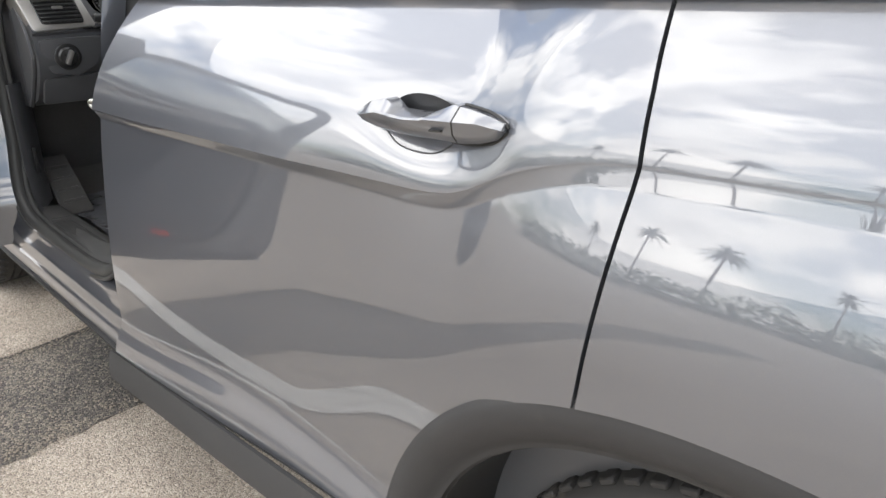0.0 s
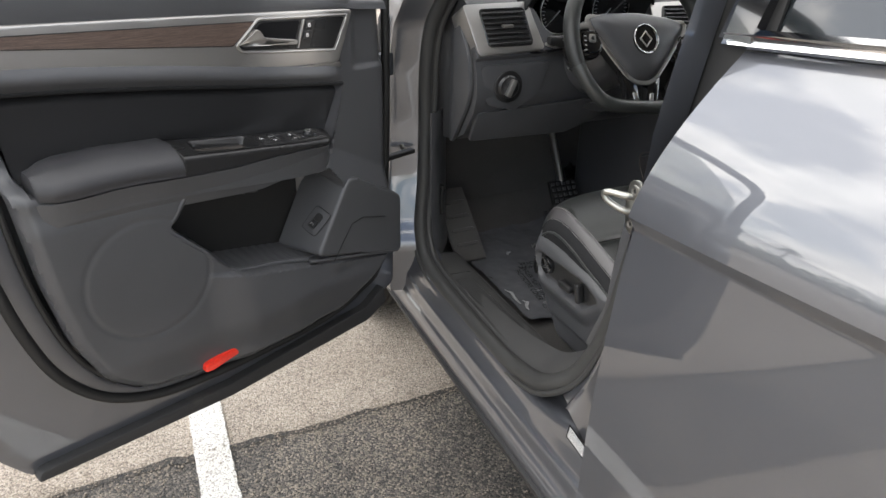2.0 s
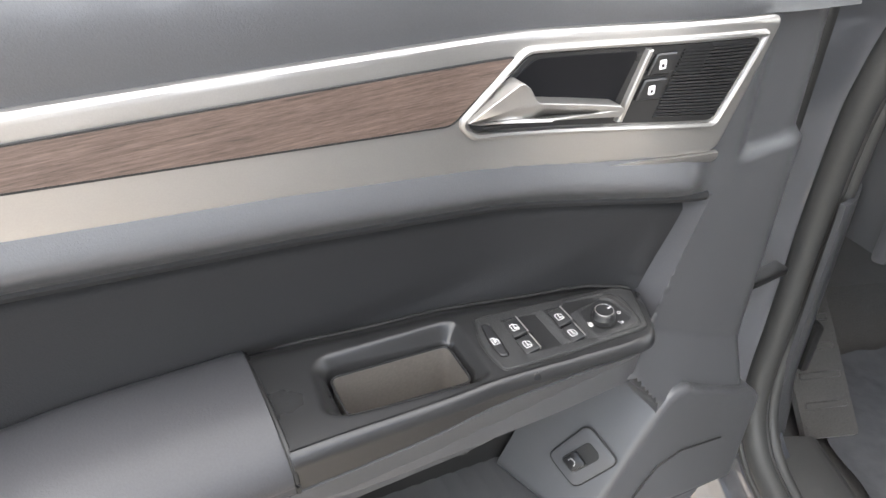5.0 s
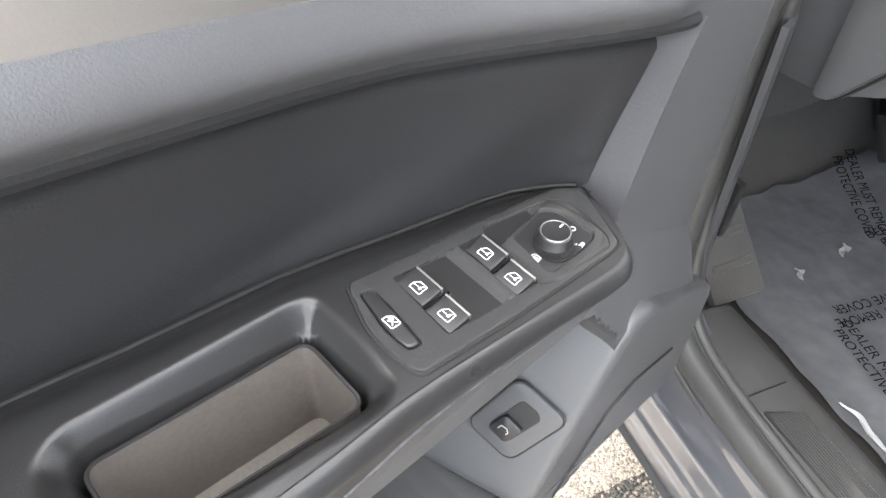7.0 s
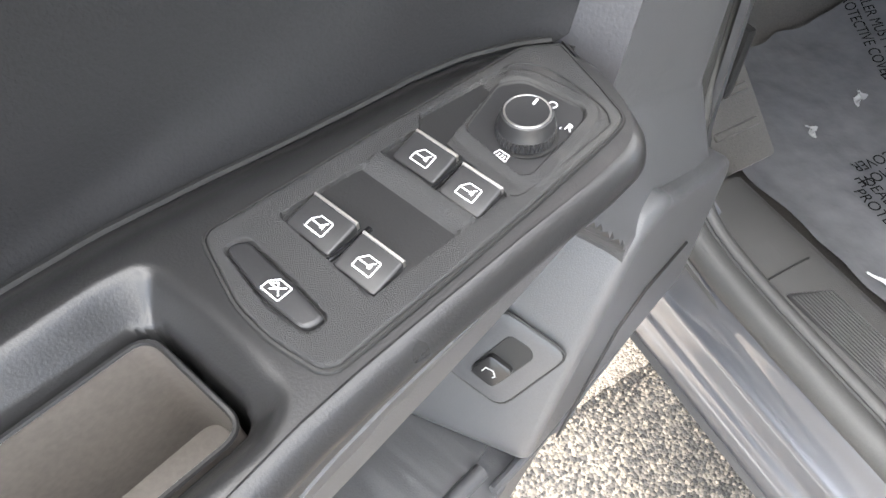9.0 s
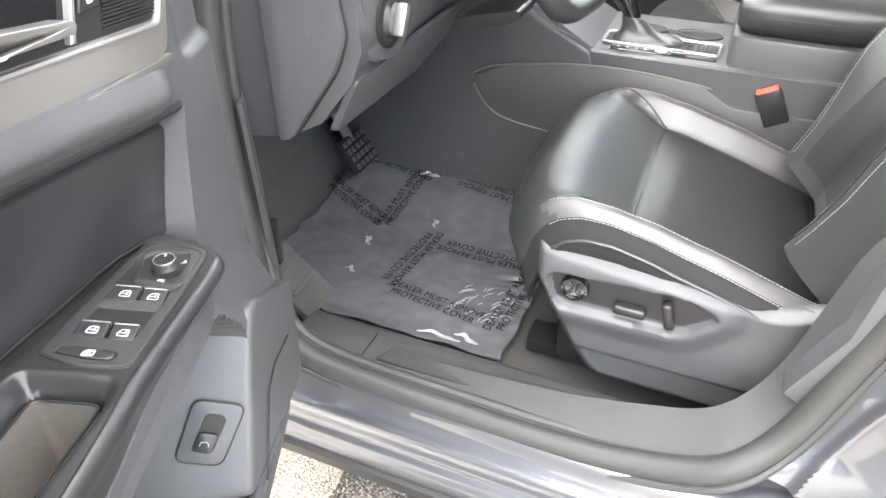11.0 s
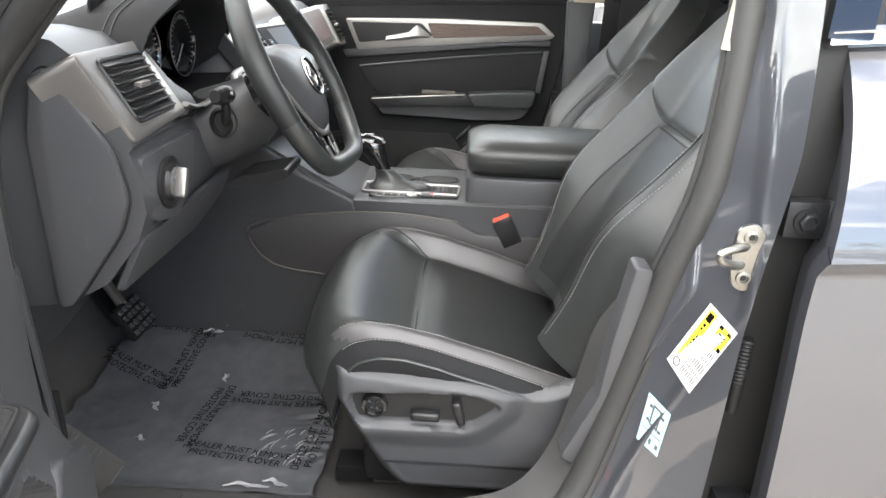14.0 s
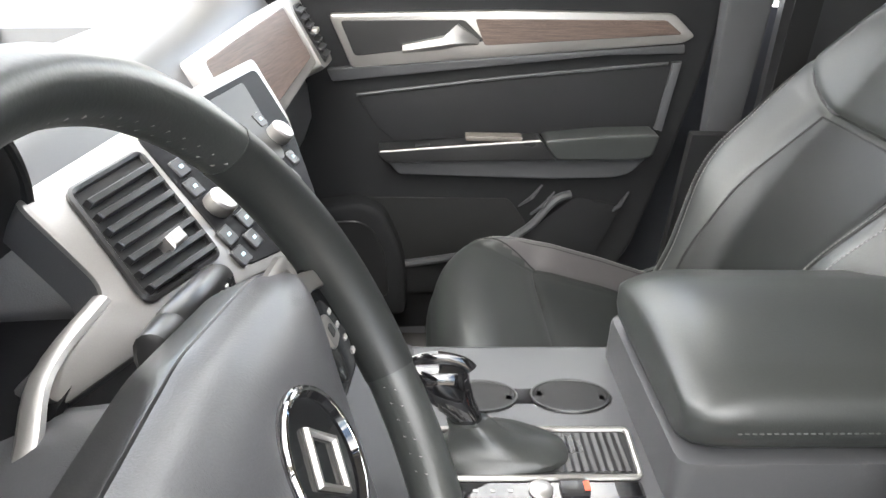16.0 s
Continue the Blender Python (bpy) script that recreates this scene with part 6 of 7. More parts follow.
def hood_f(a, b):
    """Instrument hood: a rolled lip that runs back into the dash top."""
    p = lip_at(a)
    q = Vector((0.86 + 0.56 * a, 2.62, 1.226))
    e = b ** 0.9
    v = p.lerp(q, e)
    v.z += 0.030 * math.sin(math.pi * min(1.0, b * 1.25)) * step(0.0, 0.2, a) * step(1.0, 0.8, a) * (1 - b) - 0.006 * step(0.06, 0.0, b)
    return v


part("cluster_hood", sheet(hood_f, 54, 20, 0.006), SOFT_AND_SHADE, dash, "stitched instrument hood", 60)
part("hood_lining", sheet(lambda a, b: lip_at(a).lerp(Vector((0.985 + 0.335 * a, 2.465, 1.12 + 0.16 * math.sin(math.pi * a) ** 0.6)), b) - Vector((0, 0, 0.005 + 0.004 * (1 - b))), 54, 8), BLACK, dash, "", 60)
for dd in (0.16, 0.20):
    part("hood_seam", tube([hood_f(0.04 + 0.92 * k / 40, dd) + Vector((0, 0, 0.0005)) for k in range(41)], 0.0016, 6), RUBBER, dash)
part("cluster_bezel", tube(smooth_path([(0.985, 2.338, 1.118), (1.03, 2.335, 1.106), (1.09, 2.325, 1.112), (1.17, 2.318, 1.125), (1.244, 2.340, 1.132), (1.318, 2.336, 1.137)], 6), 0.007, 8, squash=0.6), SILVER, dash, "satin silver bezel")
part("cluster_shelf", sheet(lambda a, b: Vector((0.985 + 0.330 * a, 2.328 + 0.135 * b, 1.104 + 0.022 * a - 0.008 * b)), 16, 6, 0.006), MATTE, dash)

# ---- steering wheel ----
WHEEL_M = Matrix.Translation((1.163, 2.200, 1.133)) @ Matrix.Rotation(radians(-28.5), 4, "X") @ Matrix.Rotation(radians(90), 4, "X") @ Matrix.Rotation(radians(-6), 4, "Z")
wheel_thing = thing("steering_wheel", "black leather steering wheel with silver spokes", "steering wheel", m=WHEEL_M)


def rim_pt(q, r=0.196):
    """Middle line of the rim, flattened at its foot, which stands proud of the hub."""
    x, y = r * math.cos(q), r * math.sin(q)
    flat = -0.166
    if y < flat + 0.02:
        y = flat + 0.02 - 0.02 * math.tanh((flat + 0.02 - y) / 0.03)
    return Vector((x, y, 0.012))


part("rim", tube([rim_pt(2 * math.pi * k / 72) for k in range(72)], 0.0165, 14, True, squash=1.15, up=(0, 0, 1)), LEATHER, wheel_thing, "black leather rim", 60)
for q0, q1 in ((-0.35, 0.75), (math.pi - 0.75, math.pi + 0.35)):
    part("grip", tube([rim_pt(q0 + (q1 - q0) * k / 24) for k in range(25)], lambda s: 0.0172 + 0.0018 * math.sin(math.pi * s), 14, squash=1.15, up=(0, 0, 1)), PERF, wheel_thing, "", 60)
for k in range(90):
    q = 2 * math.pi * k / 90
    p = rim_pt(q, 0.181)
    st = tube([p + Vector((0, 0, 0.004)), rim_pt(q + 0.03, 0.181) + Vector((0, 0, -0.004))], 0.0012, 4) if k == 0 else tube([p + Vector((0, 0, 0.004)), rim_pt(q + 0.03, 0.181) + Vector((0, 0, -0.004))], 0.0012, 4, bm=st)
tagged(part("stitching", st, THREAD, wheel_thing), kind="stuff")
PADP = round_poly([(-0.143, 0.050), (-0.100, 0.065), (0.0, 0.073), (0.100, 0.065), (0.143, 0.050), (0.134, 0.028), (0.104, -0.008), (0.072, -0.049), (0.042, -0.084), (0.018, -0.098), (-0.018, -0.098), (-0.042, -0.084), (-0.072, -0.049), (-0.104, -0.008), (-0.134, 0.028)], 0.012, 4)


def cover_f(a, b):
    """Domed airbag cover; a runs round its outline, b from rim to middle."""
    n = len(PADP)
    i = int(a * n) % n
    p, q = Vector(PADP[i]), Vector(PADP[(i + 1) % n])
    v = p.lerp(q, a * n - int(a * n)) * (1 - b)
    h = 0.004 + 0.028 * (1 - (1 - b) ** 3.2) ** 0.6
    return Vector((v.x, v.y + 0.004 * b, h))


part("airbag_cover", sheet(cover_f, len(PADP), 14, wrap=True), PLASTIC, wheel_thing, "grey black airbag cover", 60)
part("cover_base", prism([(x * 1.02, y * 1.02) for x, y in PADP], lambda a, b, d: Vector((a, b, d)), -0.025, 0.003, 0.003, 2), BLACK, wheel_thing)
LOWER = [p for p in PADP if p[1] < 0.056]
part("cover_edge", tube([Vector((a * 1.03, b * 1.035, 0.005)) for a, b in LOWER], 0.0060, 8, squash=0.6), SILVER, wheel_thing, "satin silver edge under the cover")
flatw = lambda a, b, d: Vector((a, b, d))
sidew = lambda a, b, d: Vector((a + math.copysign(0.009, a), b - 0.022, d))
for sg in (-1, 1):
    part("side_spoke", prism(round_poly([(sg * 0.100, 0.066), (sg * 0.178, 0.056), (sg * 0.188, 0.006), (sg * 0.156, -0.022), (sg * 0.110, -0.020), (sg * 0.090, 0.005)], 0.008, 3), sidew, -0.020, 0.002, 0.006, 3), GLOSS, wheel_thing)
    part("silver_wing", prism(round_poly([(sg * 0.117, 0.070), (sg * 0.152, 0.060), (sg * 0.182, 0.048), (sg * 0.184, 0.034), (sg * 0.150, 0.046), (sg * 0.112, 0.050)], 0.006, 3), sidew, 0.0, 0.0075, 0.003, 2), SILVER, wheel_thing, "satin silver spoke edge")
    sp = part("switch_pad", prism(round_poly([(sg * 0.112, 0.044), (sg * 0.150, 0.040), (sg * 0.158, 0.006), (sg * 0.140, -0.012), (sg * 0.112, -0.010), (sg * 0.100, 0.012)], 0.008, 3), sidew, 0.0, 0.0085, 0.003, 2), GLOSS, wheel_thing, "gloss black switch pad")
    part("bright_key", prism(round_poly([(sg * 0.118, 0.034), (sg * 0.136, 0.034), (sg * 0.139, 0.014), (sg * 0.118, 0.012)], 0.006, 3), sidew, 0.0, 0.0112, 0.002, 2), SILVER, sp)
    part("key_middle", prism(round_poly([(sg * 0.123, 0.028), (sg * 0.132, 0.028), (sg * 0.133, 0.019), (sg * 0.123, 0.018)], 0.003, 3), sidew, 0.0, 0.0118, 0.001, 1), BLACK, sp)
    for k in range(4):
        part("key_mark", prism([(sg * 0.144, 0.030 - 0.011 * k), (sg * 0.150, 0.030 - 0.011 * k), (sg * 0.150, 0.027 - 0.011 * k), (sg * 0.144, 0.027 - 0.011 * k)], sidew, 0.0, 0.0090), THREAD, sp)
    part("lower_spoke", prism(round_poly([(sg * 0.030, -0.070), (sg * 0.060, -0.066), (sg * 0.052, -0.100), (sg * 0.044, -0.140), (sg * 0.032, -0.158), (sg * 0.010, -0.158), (sg * 0.016, -0.100)], 0.006, 3), flatw, -0.018, 0.003, 0.004, 2), GLOSS, wheel_thing, "gloss black lower spoke")
    part("spoke_slot", prism(round_poly([(sg * 0.020, -0.126), (sg * 0.032, -0.126), (sg * 0.028, -0.150), (sg * 0.016, -0.150)], 0.003, 3), flatw, 0.0, 0.0048, 0.001, 1), SILVER, wheel_thing)
badge = part("badge", lathe([(0.031, 0.026), (0.031, 0.033), (0.028, 0.035), (0.026, 0.032), (0.001, 0.032)], lambda a, b, h: Vector((a * 1.2, b * 1.2 - 0.002, h)), 36), GLOSS, wheel_thing, "round bright badge")
part("badge_ring", tube([Vector((0.035 * math.cos(q), -0.002 + 0.035 * math.sin(q), 0.034)) for q in [2 * math.pi * k / 36 for k in range(36)]], 0.0016, 8, True), CHROME, badge)
part("badge_bar", tube([Vector((a * 1.25, b * 1.25 - 0.002, 0.033)) for a, b in ((0.0, 0.015), (0.013, 0.0), (0.0, -0.015), (-0.013, 0.0))], 0.0024, 6, True), SILVER, badge)

# column, stalk and key
column = thing("steering_column", "charcoal steering column shroud with black stalk", "steering column")
part("shroud", loft([[Vector((1.160 + wx * math.cos(q), y, z + (0.050 if math.sin(q) > 0 else hb) * math.sin(q))) for q in [2 * math.pi * k / 28 for k in range(28)]] for y, z, wx, hb in ((2.232, 1.112, 0.048, 0.050), (2.245, 1.110, 0.066, 0.075), (2.285, 1.095, 0.090, 0.095), (2.34, 1.075, 0.110, 0.100), (2.42, 1.05, 0.120, 0.10))]), PLASTIC, column, "", 60)
part("stalk_boot", lathe([(0.027, 0.0), (0.027, 0.010), (0.022, 0.013), (0.018, 0.006), (0.001, 0.005)], lambda a, b, h: Vector((1.052 - h, 2.300 + a * 0.85, 1.078 + b)), 28), BLACK, column, "round black stalk boot")
part("stalk", tube(smooth_path([(1.060, 2.300, 1.078), (1.030, 2.290, 1.084), (1.012, 2.282, 1.105), (1.002, 2.280, 1.128)], 6), 0.0075, 10), BLACK, column)
tip = part("stalk_tip", loft([[Vector((x, 2.279 + w * 0.013 * math.cos(q), 1.132 + 0.014 * w * math.sin(q) + (1.005 - x) * 0.10)) for q in [2 * math.pi * k / 14 for k in range(14)]] for x, w in ((1.026, 0.5), (1.018, 1.0), (0.985, 1.15), (0.975, 0.9), (0.966, 1.0), (0.956, 0.7))]), BLACK, column)
part("stalk_mark", box(0.995, 2.2655, 1.136, 0.012, 0.001, 0.006), WHITE, tip)
part("stalk", tube(smooth_path([(1.255, 2.290, 1.090), (1.285, 2.285, 1.105), (1.300, 2.280, 1.125)], 6), 0.0085, 10), BLACK, column)
wiper = part("stalk_tip", loft([[Vector((x, 2.272 + 0.013 * w * math.cos(q), 1.150 - 0.21 * (x - 1.235) + 0.020 * w * math.copysign(abs(math.sin(q)) ** 0.7, math.sin(q)))) for q in [2 * math.pi * k / 16 for k in range(16)]] for x, w in ((1.233, 0.6), (1.236, 0.85), (1.262, 0.95), (1.266, 0.88), (1.270, 0.98), (1.355, 1.0), (1.364, 0.85), (1.367, 0.4))]), BLACK, column, "black wiper stalk with pale print")
for x, dz, w, h in ((1.252, 0.004, 0.012, 0.003), (1.252, -0.004, 0.012, 0.003), (1.290, 0.006, 0.010, 0.0025), (1.290, -0.006, 0.007, 0.007), (1.312, 0.004, 0.004, 0.014), (1.322, 0.002, 0.003, 0.016), (1.335, 0.003, 0.005, 0.014)):
    part("stalk_mark", box(x, 2.2585, 1.150 - 0.21 * (x - 1.235) + dz, w, 0.0012, h), ICON, wiper)
part("column_lever", prism(round_poly([(2.21, 0.985), (2.30, 0.965), (2.33, 0.945), (2.24, 0.955), (2.205, 0.970)], 0.008, 3), lambda a, b, d: Vector((1.105 + d, a, b)), 0.0, 0.10, 0.004, 2), BLACK, column, "black column height lever")

# ---- pedals ----
pedals = thing("brake_pedal", "black ribbed rubber brake pedal", "pedal")
part("pad", box(1.285, 2.630, 0.560, 0.105, 0.018, 0.085, 0.008, 2, Matrix.Rotation(radians(-35), 3, "X")), RUBBER, pedals)
tilt = Matrix.Rotation(radians(-35), 3, "X")
for k in range(5):
    for n in range(4):
        at = Vector((1.285, 2.630, 0.560)) + tilt @ Vector((-0.040 + 0.020 * k, -0.010, -0.029 + 0.0195 * n))
        part("tread_stud", box(at.x, at.y, at.z, 0.013, 0.006, 0.012, 0.002, 1, tilt), PLASTIC, pedals)
part("arm", tube([(1.285, 2.645, 0.575), (1.285, 2.74, 0.75), (1.285, 2.78, 0.95)], 0.012, 8), STEEL, pedals)
gas = thing("accelerator_pedal", "black accelerator pedal beside the tunnel", "pedal")
part("pad", box(1.405, 2.76, 0.53, 0.05, 0.018, 0.14, 0.008, 2, Matrix.Rotation(radians(-30), 3, "X")), BLACK, gas)
part("arm", tube([(1.405, 2.78, 0.58), (1.405, 2.87, 0.80)], 0.010, 8), BLACK, gas)
rest_f = thing("footrest", "black plastic driver footrest", "footrest")
part("pad", box(0.88, 2.60, 0.52, 0.10, 0.26, 0.02, 0.008, 2, Matrix.Rotation(radians(40), 3, "X")), CARPET, rest_f)
for k in range(4):
    at = Vector((0.88, 2.60, 0.52)) + Matrix.Rotation(radians(40), 3, "X") @ Vector((0, -0.075 + 0.05 * k, 0.011))
    part("rib", box(at.x, at.y, at.z, 0.075, 0.012, 0.006, 0.002, 1, Matrix.Rotation(radians(40), 3, "X")), CARPET, rest_f)

# ---- centre console ----
con = thing("centre_console", "charcoal centre console with cup holders and padded armrest", "console")
SIDEP = [(2.72, 0.42), (1.50, 0.42), (1.50, 0.77), (2.115, 0.77), (2.128, 0.838), (2.26, 0.90), (2.40, 0.99), (2.72, 0.99)]
part("body", prism(round_poly(SIDEP, 0.015, 3), lambda a, b, d: Vector((1.385 + d, a, b)), 0.30, 0.0, 0.010, 3), PLASTIC, con, "", 40)
part("side_panel", prism(round_poly([(2.385, 0.752), (2.325, 0.672), (2.20, 0.650), (1.66, 0.640), (1.66, 0.77), (1.845, 0.772), (1.905, 0.806), (2.10, 0.815), (2.30, 0.790)], 0.012, 3), lambda a, b, d: Vector((1.386 - d, a, b)), 0.0, 0.010, 0.004, 2), BOLSTER, con, "soft charcoal knee panel")
part("side_trim", tube(smooth_path([(1.378, 1.89, 0.803), (1.376, 2.02, 0.815), (1.376, 2.15, 0.812), (1.376, 2.32, 0.786), (1.376, 2.38, 0.752), (1.376, 2.325, 0.675), (1.376, 2.20, 0.653)], 5), 0.0022, 6), LINING, con)
CUPS = ((1.939, 0.046), (2.050, 0.043))


def console_top(a, b):
    """Upper face of the console with two sunk cup holders joined by a slot."""
    x = 1.386 + 0.298 * min(1.0, max(0.0, (a - 0.02) / 0.96))
    y = 1.50 + 0.632 * b
    z = 0.842 - 0.003 * (step(0.04, 0.02, a) + step(0.96, 0.98, a))
    if a < 0.01 or a > 0.99:
        return Vector((x, y, 0.76))
    deep = max(step(r + 0.003, r - 0.002, math.hypot((x - 1.577) / 0.62, y - c)) for c, r in CUPS)
    slot = step(0.014, 0.010, abs(x - 1.577)) * (1 if CUPS[0][0] < y < CUPS[1][0] else 0)
    return Vector((x, y, z - 0.055 * max(deep, 0.45 * slot)))


part("console_top", sheet(console_top, 110, 210), PLASTIC, con, "", 40)
for y, r in CUPS:
    part("cup_holder", lathe([(r + 0.003, 0.0565), (r + 0.001, 0.0580), (r - 0.002, 0.0550), (r - 0.004, 0.003), (0.001, 0.002)], lambda a, b, h: Vector((1.577 + a * 0.62, y + b, 0.787 + h)), 36), RUBBER, con, "round black cup holder")
    for sgn in (-1, 1):
        part("cup_grip", box(1.577 + 0.004 * sgn, y + sgn * r * 0.82, 0.8385, 0.014, 0.012, 0.010, 0.003), BLACK, con)
    part("cup_rim", tube([Vector((1.577 + (r + 0.002) * 0.62 * math.cos(q), y + (r + 0.002) * math.sin(q), 0.843)) for q in [2 * math.pi * k / 40 for k in range(40)]], 0.0022, 6, True), BLACK, con)
part("gear_frame", tube([Vector((a, b, 0.846)) for a, b in round_poly([(1.442, 2.12), (1.516, 2.12), (1.514, 1.888), (1.442, 1.892)], 0.008, 4)], 0.0034, 8, True), SILVER, con, "satin silver gear selector frame")
part("gear_plate", prism(round_poly([(1.444, 2.118), (1.514, 2.118), (1.512, 1.890), (1.444, 1.894)], 0.008, 3), lambda a, b, d: Vector((a, b, d)), 0.84, 0.8455, 0.001, 1), BLACK, con)
part("roller_cover", sheet(lambda a, b: Vector((1.450 + 0.058 * a, 1.898 + 0.085 * b, 0.8465 + 0.0006 * math.sin(b * 60))), 4, 60, 0.002), BLACK, con)
part("gear_boot", loft([[Vector((1.482 + w * 0.042 * math.cos(q) * (1 + 0.12 * math.sin(3 * q + z * 90)), y + w * 0.075 * math.sin(q), z)) for q in [2 * math.pi * k / 24 for k in range(24)]] for y, z, w in ((2.035, 0.846, 1.0), (2.036, 0.853, 0.96), (2.042, 0.858, 0.74), (2.056, 0.866, 0.50), (2.064, 0.878, 0.38), (2.072, 0.890, 0.31))]), LEATHER, con, "creased black leather gear boot", 60)
lev = part("gear_lever", loft([[Vector((1.487 + wx * math.copysign(abs(math.cos(q)) ** 0.8, math.cos(q)), y + wy * math.copysign(abs(math.sin(q)) ** 0.8, math.sin(q)), z)) for q in [2 * math.pi * k / 24 for k in range(24)]] for y, z, wx, wy in ((2.072, 0.885, 0.014, 0.017), (2.078, 0.905, 0.015, 0.019), (2.090, 0.925, 0.018, 0.023), (2.100, 0.945, 0.020, 0.030), (2.106, 0.962, 0.020, 0.033), (2.108, 0.974, 0.017, 0.030), (2.108, 0.980, 0.010, 0.018), (2.108, 0.981, 0.002, 0.004))]), GLOSS, con, "gloss black gear knob", 60)
part("knob_cap", tube(smooth_path([(1.487, 2.076, 0.966), (1.487, 2.086, 0.976), (1.487, 2.108, 0.982), (1.487, 2.130, 0.974), (1.487, 2.138, 0.962)], 5), 0.013, 10, squash=0.4, up=(1, 0, 0)), GLOSS, lev)
part("knob_collar", lathe([(0.015, 0), (0.017, 0.003), (0.015, 0.008)], lambda a, b, h: Vector((1.487 + a, 2.072 + b * 1.2, 0.884 + h)), 20), CHROME, lev)
for ob in [lev] + list(lev.children):
    for v in ob.data.vertices:
        v.co.z = 0.846 + 0.86 * (v.co.z - 0.846)
part("control_strip", prism(round_poly([(1.410, 2.10), (1.438, 2.10), (1.438, 1.893), (1.416, 1.893)], 0.004, 3), lambda a, b, d: Vector((a, b, d)), 0.84, 0.8450, 0.001, 1), GLOSS, con)
part("start_button", lathe([(0.0105, 0.0), (0.0105, 0.003), (0.009, 0.0042), (0.001, 0.004)], lambda a, b, h: Vector((1.426 + a * 1.2, 2.000 + b * 1.2, 0.8445 + h)), 24), SILVER, con, "round bright start button")
part("park_brake_switch", box(1.427, 1.965, 0.847, 0.018, 0.030, 0.006, 0.002), BLACK, con)
part("brake_lamp", box(1.427, 1.953, 0.8505, 0.012, 0.006, 0.001), ORANGE, con)
for k in range(4):
    part("control_mark", box(1.426, 2.085 - 0.018 * k, 0.8455, 0.003, 0.005, 0.001), ICON, con)
part("storage_box", prism(round_poly([(1.405, 1.875), (1.675, 1.875), (1.675, 1.42), (1.405, 1.42)], 0.02, 3), lambda a, b, d: Vector((a, b, d)), 0.83, 0.90, 0.008, 2), PLASTIC, con)


def arm_ring(y):
    e = max(0.0, (y - 1.80) / 0.075)
    k = max(0.0, 1 - e ** 3) ** (1 / 3)
    top = 0.985 - 0.010 * e ** 2
    pts = [(1.425, 0.902), (1.410, 0.918), (1.4035, 0.938), (1.4045, 0.942), (1.4035, 0.946), (1.407, 0.962), (1.422, top - 0.010), (1.46, top - 0.002), (1.54, top + 0.005), (1.62, top - 0.002), (1.658, top - 0.010), (1.673, 0.955), (1.672, 0.920), (1.655, 0.902)]
    return [Vector((1.54 + (x - 1.54) * (0.80 + 0.20 * k), y, 0.945 + (z - 0.945) * (0.45 + 0.55 * k))) for x, z in pts]


part("armrest", loft([arm_ring(y) for y in [1.40 + 0.40 * k / 12 for k in range(12)] + [1.80 + 0.075 * math.sin(math.pi / 2 * k / 10) for k in range(11)]]), LEATHER, con, "padded black leather armrest", 60)
for k in range(60):
    y0, y1 = 1.41 + 0.42 * k / 60, 1.41 + 0.42 * (k + 0.6) / 60
    st = tube([(1.4035, y0, 0.940), (1.4035, y1, 0.940)], 0.001, 4) if k == 0 else tube([(1.4035, y0, 0.940), (1.4035, y1, 0.940)], 0.001, 4, bm=st)
tagged(part("stitching", st, LEATHER, con), kind="stuff")

# centre stack
stack = thing("centre_stack", "centre stack with touch screen, vents and silver frame", "centre stack")


def on_stack(a, b, d):
    """On the stack's sloping face, which leans to the driver: a across, b height, d out of it."""
    return Vector((a - 0.14 * d, 2.37 - 0.2 * (a - 1.36) + (b - 1.18) - 0.70 * d, b + 0.70 * d))


sv = thing("air_vent", "", "")
sv.parent = stack
FRAME = round_poly([(1.340, 1.197), (1.60, 1.206), (1.735, 1.206), (1.685, 1.150), (1.585, 1.092), (1.500, 1.078), (1.455, 1.085), (1.400, 1.096), (1.335, 1.104), (1.233, 1.1155), (1.240, 1.134), (1.306, 1.1335), (1.325, 1.1420), (1.331, 1.163)], 0.010, 4)
part("stack_body", prism(FRAME, on_stack, -0.03, 0.001, 0.001, 1), PLASTIC, stack)
part("stack_frame", prism(FRAME, on_stack, 0.0, 0.004, 0.003, 2), SILVER, stack, "satin silver centre stack frame")
part("stack_face", prism(round_poly([(1.474, 1.197), (1.715, 1.197), (1.672, 1.145), (1.590, 1.092), (1.505, 1.082), (1.430, 1.098)], 0.010, 4), on_stack, 0.0, 0.0055, 0.001, 1), MATTE, stack)
VENTP = round_poly([(1.371, 1.186), (1.458, 1.186), (1.420, 1.114), (1.334, 1.122)], 0.007, 4)
# Black plate instead of an open duct; its colour is the shade behind the slats.
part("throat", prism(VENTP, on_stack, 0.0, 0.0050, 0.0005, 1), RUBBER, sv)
part("throat_rim", tube([on_stack(a, b, 0.006) for a, b in VENTP], 0.003, 6, True), BLACK, sv)
for k in range(7):
    q = (k + 0.7) / 7.4
    part("slat", prism([(1.373 - 0.037 * q + 0.003, 1.184 - 0.062 * q), (1.456 - 0.037 * q - 0.003, 1.184 - 0.069 * q), (1.456 - 0.037 * q - 0.003, 1.180 - 0.069 * q), (1.373 - 0.037 * q + 0.003, 1.180 - 0.062 * q)], on_stack, 0.003, 0.012, 0.0008, 1), BLACK, sv)
part("vane_tab", prism([(1.385, 1.140), (1.405, 1.140), (1.402, 1.132), (1.382, 1.132)], on_stack, 0.0, 0.018, 0.002, 1), SILVER, sv)
part("screen", prism(round_poly([(1.510, 1.192), (1.668, 1.192), (1.612, 1.130), (1.488, 1.130)], 0.004, 2), on_stack, 0.0, 0.0064, 0.0004, 1), SCREEN, stack, "dull grey touch screen that is off")
